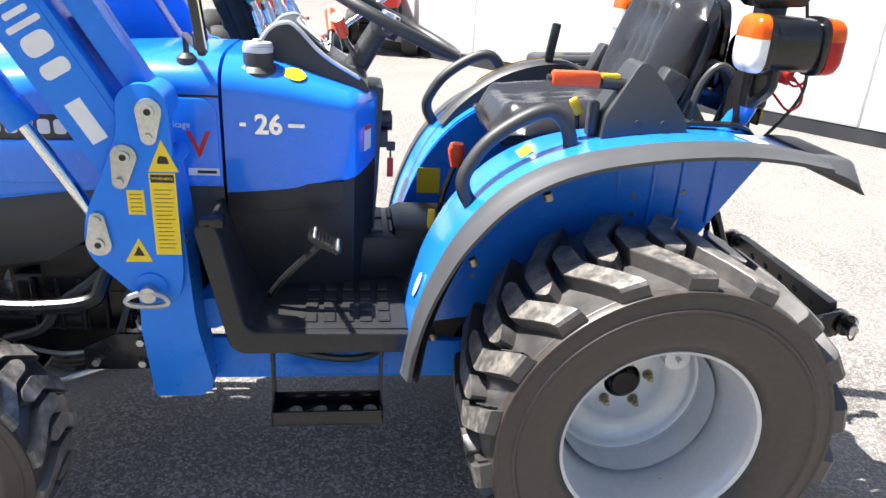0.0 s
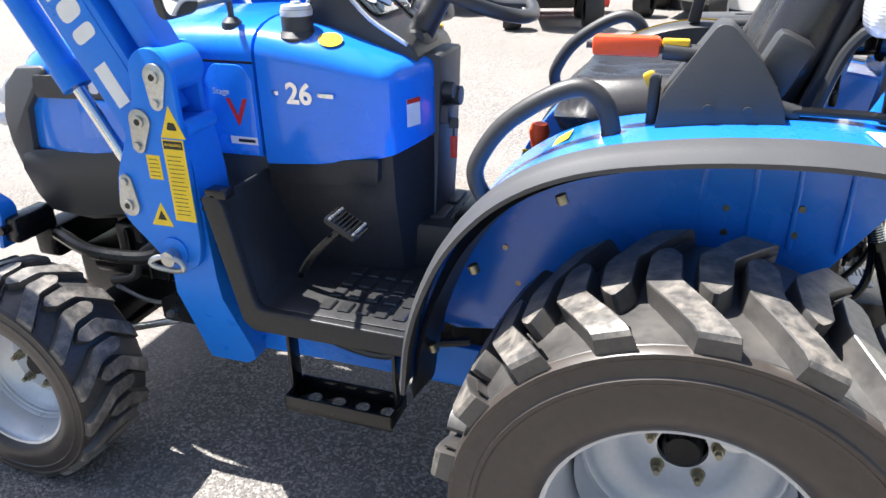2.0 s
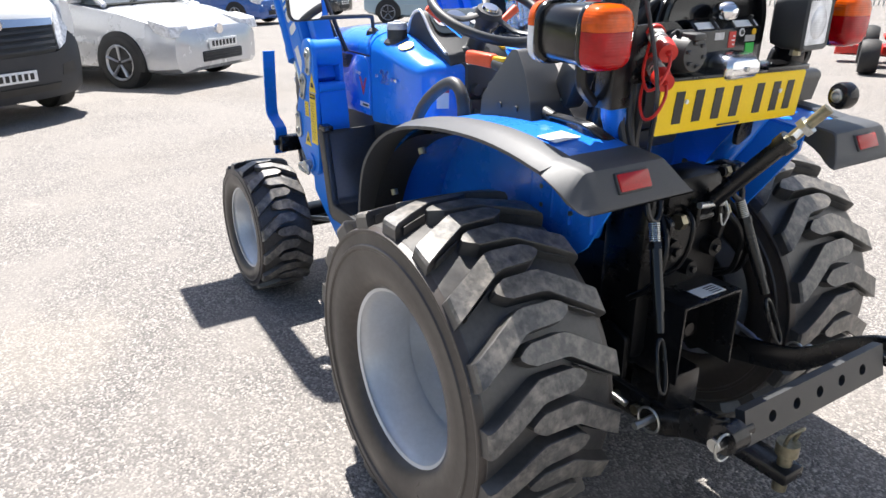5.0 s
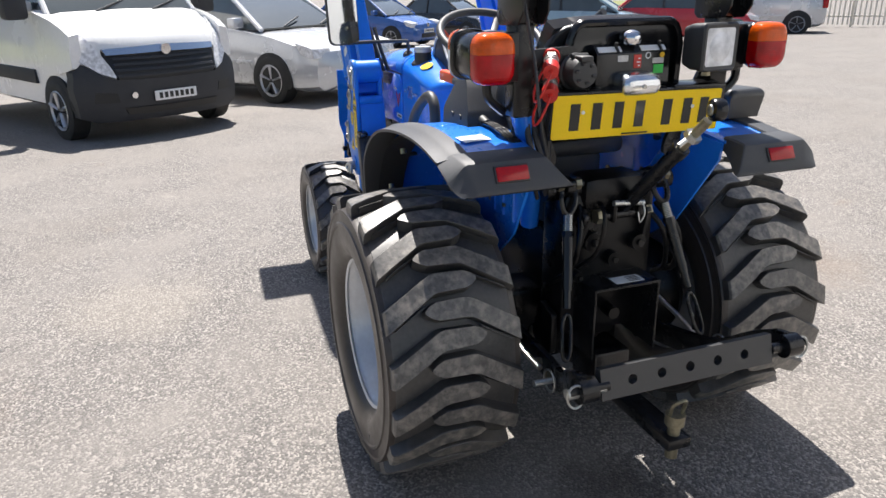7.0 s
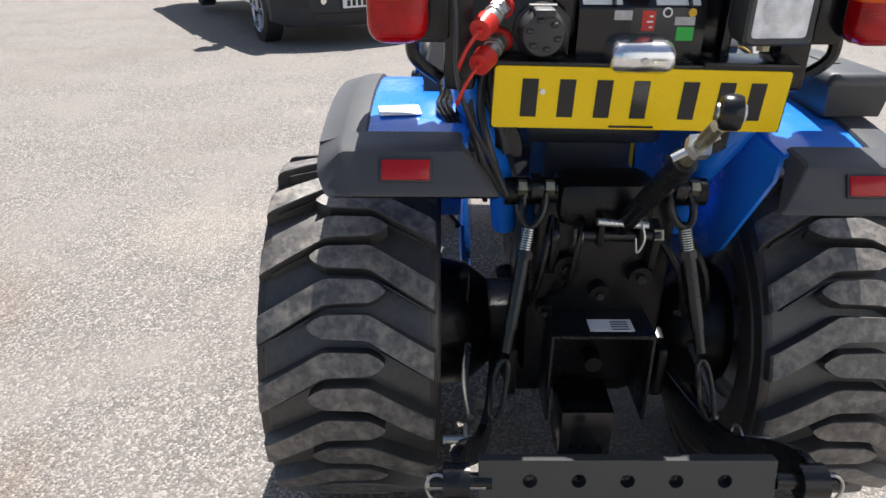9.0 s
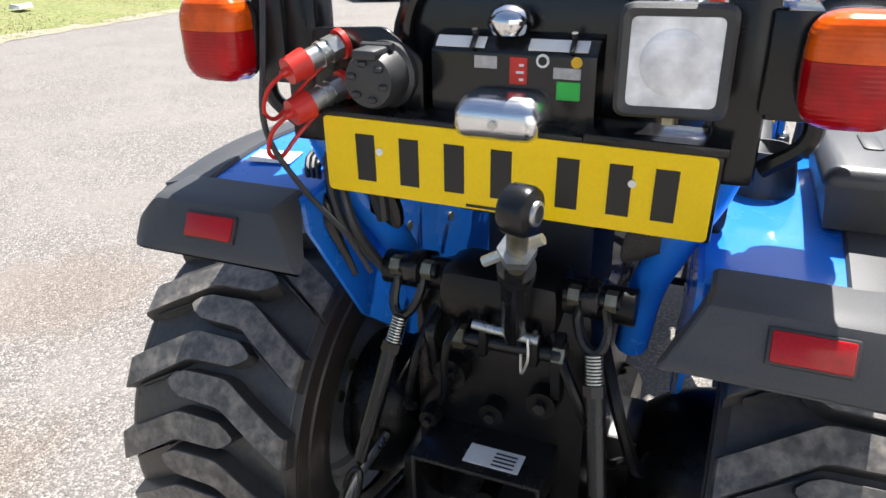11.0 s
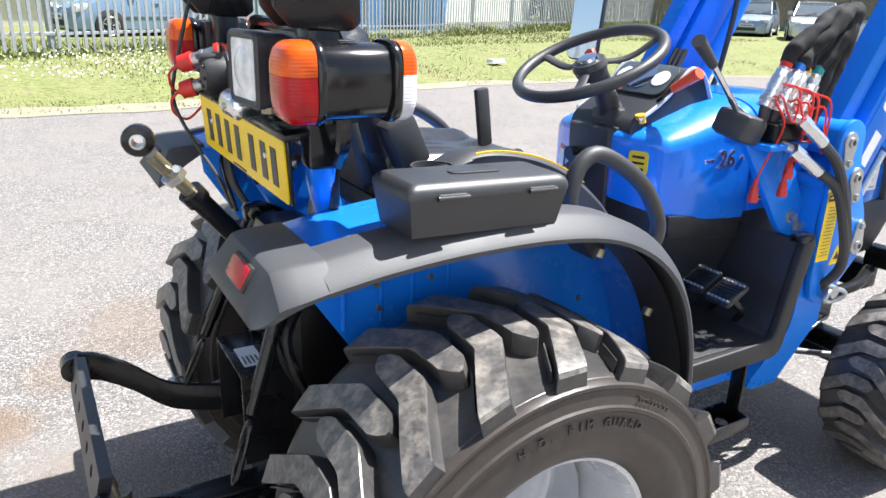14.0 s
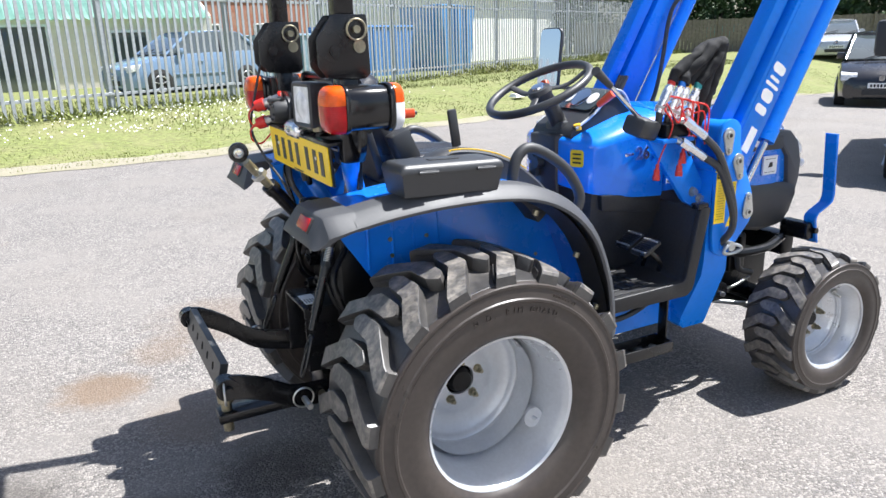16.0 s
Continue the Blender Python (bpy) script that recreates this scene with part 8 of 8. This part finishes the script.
def make_verge():
    bm = bmesh.new()
    rows = []
    for i in range(121):
        x = -30 + i * 0.75
        row = []
        for j in range(19):
            f, edge = bank(x, 0)
            edge += 0.10 * noise.noise((x * 0.9, 0, 3)) + 0.05 * noise.noise((x * 4, 0, 1))
            y = edge + (j / 18) ** 1.6 * 45
            rise = min(1, (y - edge) / 4.2)
            row.append(bm.verts.new((x, y, drop(x) * (1 - rise) + 0.012 + 0.26 * rise + 0.03 * rise * noise.noise((x * 0.8, y * 0.8, 0)))))
        rows.append(row)
    for a, b in zip(rows, rows[1:]):
        for j in range(18):
            bm.faces.new((a[j], b[j], b[j + 1], a[j + 1]))
    ob = mesh_object("grass_verge", bm, SOIL)
    tagged(ob, "rough sunlit grass verge below a steel fence", "grass", kind="structure")
    # bare sandy strip where the turf meets the tarmac
    bm, rows = bmesh.new(), []
    for i in range(241):
        x = -12 + i * 0.15
        _, edge = bank(x, 0)
        edge += 0.10 * noise.noise((x * 0.9, 0, 3)) + 0.05 * noise.noise((x * 4, 0, 1))
        a = edge - 0.10 - 0.12 * noise.noise((x * 1.7, 5, 0))
        b = edge + 0.38 + 0.30 * noise.noise((x * 1.3, 9, 0))
        rows.append([bm.verts.new((x, a + (b - a) * f, drop(x) + 0.006 + 0.05 * f * (1.0 if f < 1 else 0.6))) for f in (0, 0.35, 0.7, 1)])
    for p, q in zip(rows, rows[1:]):
        for k in range(3):
            bm.faces.new((p[k], q[k], q[k + 1], p[k + 1]))
    tagged(mesh_object("verge_edge", bm, SANDY), "bare sandy soil along the edge of the verge", "soil", kind="structure")
    rng = np.random.default_rng(5)
    verts, faces = [], []
    n = 42000
    for k in range(n):
        x = rng.uniform(-9, 22) if k % 4 else rng.uniform(-4, 8)
        _, edge = bank(x, 0)
        y = edge + rng.uniform(0.0, 1.0) ** 1.3 * 8.5
        rise = min(1, (y - edge) / 4.2)
        z = 0.26 * rise + drop(x) * (1 - rise)
        h = rng.uniform(0.02, 0.052) * (0.6 + 0.8 * noise.noise((x * 0.5, y * 0.5, 0)) + (0.9 if rise >= 0.95 else 0.2))
        a, w = rng.uniform(0, 6.283), rng.uniform(0.006, 0.016)
        lean = rng.uniform(-0.5, 0.5, 2) * h
        i = len(verts)
        verts += [(x - w * math.cos(a), y - w * math.sin(a), z), (x + w * math.cos(a), y + w * math.sin(a), z), (x + lean[0], y + lean[1], z + max(h, 0.02))]
        faces.append((i, i + 1, i + 2))
    me = bpy.data.meshes.new("grass")
    me.from_pydata(verts, [], faces)
    me.materials.append(GRASS)
    tagged(new("grass", me), "yellow-green rough grass blades", "grass", kind="stuff")
    verts, faces = [], []
    for k in range(420):
        x = rng.normal(0.6, 2.0)
        _, edge = bank(x, 0)
        y = edge + rng.uniform(1.8, 4.6)
        z = 0.26 * min(1, (y - edge) / 4.2) + rng.uniform(0.06, 0.12)
        r, i = rng.uniform(0.008, 0.016), len(verts)
        verts += [(x + r * math.cos(q), y + r * math.sin(q) * 0.6, z + r * 0.8 * math.sin(q)) for q in (0, 1.05, 2.09, 3.14, 4.19, 5.24)]
        faces.append(tuple(range(i, i + 6)))
    me = bpy.data.meshes.new("daisies")
    me.from_pydata(verts, [], faces)
    me.materials.append(PETAL)
    tagged(new("daisies", me), "small white daisies in the grass", "flowers", kind="stuff")
    # tall weeds along the foot of the fence
    verts, faces = [], []
    for k in range(9000):
        s = rng.uniform(-2, 34) if k % 3 else rng.uniform(12, 34)
        x, y = -0.3 + s * 0.883 + rng.normal(0, 0.22), 12.25 + s * 0.469 + rng.normal(0, 0.25)
        h = rng.uniform(0.10, 0.30) * (0.5 + 1.2 * max(0, noise.noise((s * 0.35, 2, 0)) + 0.25)) * (1.5 if s > 14 else 1)
        a, w, i = rng.uniform(0, 6.283), rng.uniform(0.012, 0.03), len(verts)
        z = 0.25 + rng.uniform(0, 0.6) * h
        verts += [(x - w * math.cos(a), y - w * math.sin(a), z), (x + w * math.cos(a), y + w * math.sin(a), z + 0.02), (x + rng.normal(0, 0.08), y + rng.normal(0, 0.08), z + h * 0.6)]
        faces.append((i, i + 1, i + 2))
    me = bpy.data.meshes.new("weeds")
    me.from_pydata(verts, [], faces)
    me.materials.append(GRASS)
    tagged(new("weeds", me), "tall weeds along the foot of the fence", "weeds", kind="stuff")


make_verge()


def palisade(name, origin, angle, bays, z, height, mat, label, gap=0.155):
    """Steel palisade fence: posts, two rails and pointed pales, each its own part."""
    root = thing(name, label, "fence")
    d, n = Vector((math.cos(angle), math.sin(angle), 0)), Vector((-math.sin(angle), math.cos(angle), 0))
    m = Matrix(((d.x, n.x, 0, origin[0]), (d.y, n.y, 0, origin[1]), (0, 0, 1, z), (0, 0, 0, 1)))

    def shared(nm, bm):
        me = bpy.data.meshes.new(nm)
        bmesh.ops.recalc_face_normals(bm, faces=bm.faces)
        bm.to_mesh(me)
        bm.free()
        me.materials.append(mat)
        return me

    pale = shared("pale", prism([(-0.028, 0.03), (0.028, 0.03), (0.028, height - 0.06), (0.010, height), (-0.010, height), (-0.028, height - 0.06)], -0.008, 0.008, 0))
    post = shared("post", box(-0.045, 0.045, 0.03, 0.13, -0.3, height - 0.15, 0.004, 1))
    rail = shared("rail", box(0, 2.75, 0.008, 0.05, -0.025, 0.025, 0.003, 1))
    for b in range(bays):
        for nm, me, x, zz in [("post", post, b * 2.75, 0)] + [("rail", rail, b * 2.75, q) for q in (0.35, height - 0.45)] + [("pale", pale, b * 2.75 + 0.08 + gap * k, 0) for k in range(int(2.75 / gap))]:
            ob = new(nm, me)
            ob.parent = root
            ob.matrix_basis = m @ Matrix.Translation((x, 0, zz)) @ pose(0, 0, 0, 0, random.uniform(-0.4, 0.4), 0)
    return root


palisade("palisade_fence", (-0.3 - 5 * 2.75 * 0.883, 12.25 - 5 * 2.75 * 0.469), radians(28), 17, 0.25, 2.45, GALV, "galvanised steel palisade fence behind a grass verge")
palisade("yard_palisade_fence", (24.0, -20.2), radians(-138), 7, drop(18), 2.0, CREAM, "cream painted palisade fence at the yard's far corner", 0.17)


def building(name, label, x0, x1, y, depth, eaves, ridge, wall_mat, roof_mat, openings, angle):
    """A long low building with a pitched ribbed roof; its long wall starts at (x0, y) and runs at the angle."""
    root = thing(name, label, "building")
    m = pose(x0, y, 0, 0, 0, math.degrees(angle))
    length = x1 - x0
    part("wall", moved(prism([(0, 0), (depth, 0), (depth, eaves), (depth / 2, ridge), (0, eaves)], 0, length, 0, axis="x"), m), wall_mat, root)
    for side in (0, 1):
        y_a, y_b = (-0.3, depth / 2) if side == 0 else (depth / 2, depth + 0.3)
        z_a, z_b = (eaves - 0.1, ridge + 0.06) if side == 0 else (ridge + 0.06, eaves - 0.1)
        bm = bmesh.new()
        k, count = 0, int(length / 0.25)
        vs = []
        for q in range(count * 2 + 1):
            dz = 0.05 if q % 2 else 0.0
            vs.append((bm.verts.new((q * 0.125, y_a, z_a + dz)), bm.verts.new((q * 0.125, y_b, z_b + dz))))
        for p0, p1 in zip(vs, vs[1:]):
            bm.faces.new((p0[0], p1[0], p1[1], p0[1]))
        bmesh.ops.solidify(bm, geom=bm.faces[:], thickness=0.03)
        part("roof", moved(bm, m), roof_mat, root, sharp=20)
    for px, pz, w, h in openings:
        win = part("window", moved(box(px, px + w, -0.03, 0.02, pz, pz + h, 0.01), m), WHITE, root, "white framed window")
        part("pane", moved(box(px + 0.07, px + w - 0.07, -0.036, -0.028, pz + 0.07, pz + h - 0.07, 0), m), CAR_GLASS, win)
    return root


building("low_workshop", "low white workshop with a green ribbed roof", -7.5, 3.6, 21.5, 7, 2.3, 4.0, CREAM, GREENSHEET, [(1.0, 0.9, 1.2, 1.0), (4.0, 0.0, 2.4, 2.1), (8.0, 0.9, 1.2, 1.0)], radians(6))
building("brick_warehouse", "long brick warehouse beyond the fence", -16, 34, 38, 12, 5.0, 7.5, BRICK, CREAM, [(3 + 4 * k, 1.2, 1.8, 1.4) for k in range(11)], radians(14))
building("white_store", "pale grey sheeted store beyond the fence", 12.5, 26.0, 26.5, 6, 3.2, 4.0, WALL, GALV, [(2.0, 0.0, 2.4, 2.3)], radians(28))


def container(x, y, turn, mat, label, size=(3.2, 1.8, 1.7)):
    root = thing("skip_container", label, "container", "containers behind the fence")
    m = pose(x, y, 0.1, 0, 0, turn)
    l, w, h = size
    part("shell", moved(bevel(loft([[(-l / 2 + 0.3 - i * 0.3, -w / 2, i * h), (l / 2 - 0.3 + i * 0.3, -w / 2, i * h), (l / 2 - 0.3 + i * 0.3, w / 2, i * h), (-l / 2 + 0.3 - i * 0.3, w / 2, i * h)] for i in (0, 1)]), 0.03), m), mat, root)
    part("rim", moved(tube([(-l / 2, -w / 2, h), (l / 2, -w / 2, h), (l / 2, w / 2, h), (-l / 2, w / 2, h)], 0.05, 8, 1, closed=True), m), mat, root)
    for k in range(5):
        part("rib", moved(box(-l / 2 + 0.5 + k * (l - 1) / 4 - 0.04, -l / 2 + 0.5 + k * (l - 1) / 4 + 0.04, -w / 2 - 0.05, -w / 2 + 0.02, 0.1, h - 0.05, 0.01), m), mat, root)


container(8.0, 21.0, 28, car_paint("faded_blue_paint", (0.08, 0.20, 0.45)), "blue steel skip behind the palisade fence")
container(11.6, 22.6, 25, car_paint("sky_blue_paint", (0.08, 0.26, 0.55)), "tall blue container behind the palisade fence", (2.0, 2.0, 2.4))
container(5.0, 20.5, 20, TEALP, "pale grey-blue skip behind the palisade fence", (2.4, 1.6, 1.5))


def board_fence():
    root = thing("board_fence", "weathered timber board fence at the far end", "fence")
    a, b = Vector((24.5, 31.0)), Vector((41.0, 17.0))
    d = (b - a).normalized()
    m = Matrix(((d.x, -d.y, 0, a.x), (d.y, d.x, 0, a.y), (0, 0, 1, 0), (0, 0, 0, 1)))
    n = int((b - a).length / 0.19)
    for k in range(n):
        part("board", moved(box(k * 0.19, k * 0.19 + 0.175, -0.012, 0.012, -0.6, 1.95 + random.uniform(-0.03, 0.03), 0, 1), m), TIMBER, root)
    for k in range(0, n, 13):
        part("post", moved(box(k * 0.19 - 0.05, k * 0.19 + 0.05, -0.12, -0.02, -0.7, 2.05, 0, 1), m), TIMBER, root)


board_fence()


def tree(x, y, height, spread, seed, label):
    root = thing("tree", label, "tree", "trees beyond the yard")
    rng = np.random.default_rng(seed)
    trunk = tube([(x, y, -0.7), (x + 0.1, y, height * 0.2), (x - 0.05, y + 0.1, height * 0.4), (x, y, height * 0.62)], 0.22, 8, 3)
    for v in trunk.verts:
        f = 1 - 0.75 * max(0, v.co.z) / height
        v.co.x, v.co.y = x + (v.co.x - x) * f, y + (v.co.y - y) * f
    body = part("trunk", trunk, BARK, root)
    verts, faces = [], []
    for k in range(34):
        a, r = rng.uniform(0, 6.283), spread * rng.uniform(0.2, 0.85)
        c = np.array([x + r * math.cos(a), y + r * math.sin(a), height * rng.uniform(0.16, 0.92)])
        size = spread * rng.uniform(0.22, 0.42)
        if k < 6:
            part("limb", tube([(x, y, height * 0.3), tuple((np.array([x, y, height * 0.35]) + c) / 2 + (0, 0, 0.3)), tuple(c)], 0.05, 6, 3), BARK, root)
        for q in range(230):
            v = rng.normal(size=3)
            p = c + v / np.linalg.norm(v) * size * rng.uniform(0.55, 1.05)
            e, g = rng.normal(size=3), rng.normal(size=3)
            e, g = e / np.linalg.norm(e) * 0.13, g / np.linalg.norm(g) * 0.09
            i = len(verts)
            verts += [tuple(p - e), tuple(p + g), tuple(p + e), tuple(p - g)]
            faces.append((i, i + 1, i + 2, i + 3))
    me = bpy.data.meshes.new("crown")
    me.from_pydata(verts, [], faces)
    me.materials.append(LEAVES)
    crown = new("crown", me)
    crown.parent = root


for k, (x, y, h, s) in enumerate(((31, 30.5, 8, 3.6), (36, 27, 9, 4.2), (40.5, 22, 8, 4), (27, 35, 9, 4), (46, 16, 9, 4.5), (44, 30, 11, 5), (34, 29.5, 7, 3.5), (38.5, 25.5, 7, 3.5), (43, 19.5, 8, 3.8))):
    tree(x, y, h, s, 20 + k, "dark leafy broadleaf tree beyond the board fence")


def litter():
    ob = mesh_object("litter", moved(bevel(loft([[(-0.2, -0.1, 0), (0.2, -0.12, 0), (0.22, 0.1, 0), (-0.18, 0.12, 0)], [(-0.16, -0.07, 0.06), (0.15, -0.1, 0.09), (0.17, 0.07, 0.05), (-0.15, 0.1, 0.08)]]), 0.02), pose(8.0, 11.75, 0.08, 0, 0, 20)), WHITE)
    tagged(ob, "scrap of white sheeting lying in the grass", "litter")


litter()


def far_field():
    bm = bmesh.new()
    bmesh.ops.create_grid(bm, x_segments=10, y_segments=10, size=1)
    for v in bm.verts:
        v.co = Vector((50 + v.co.x * 10, -14 + v.co.y * 26, drop(30) + 0.02))
    tagged(mesh_object("far_grass", bm, SOIL), "strip of grass at the yard's far side", "grass", kind="structure")


far_field()
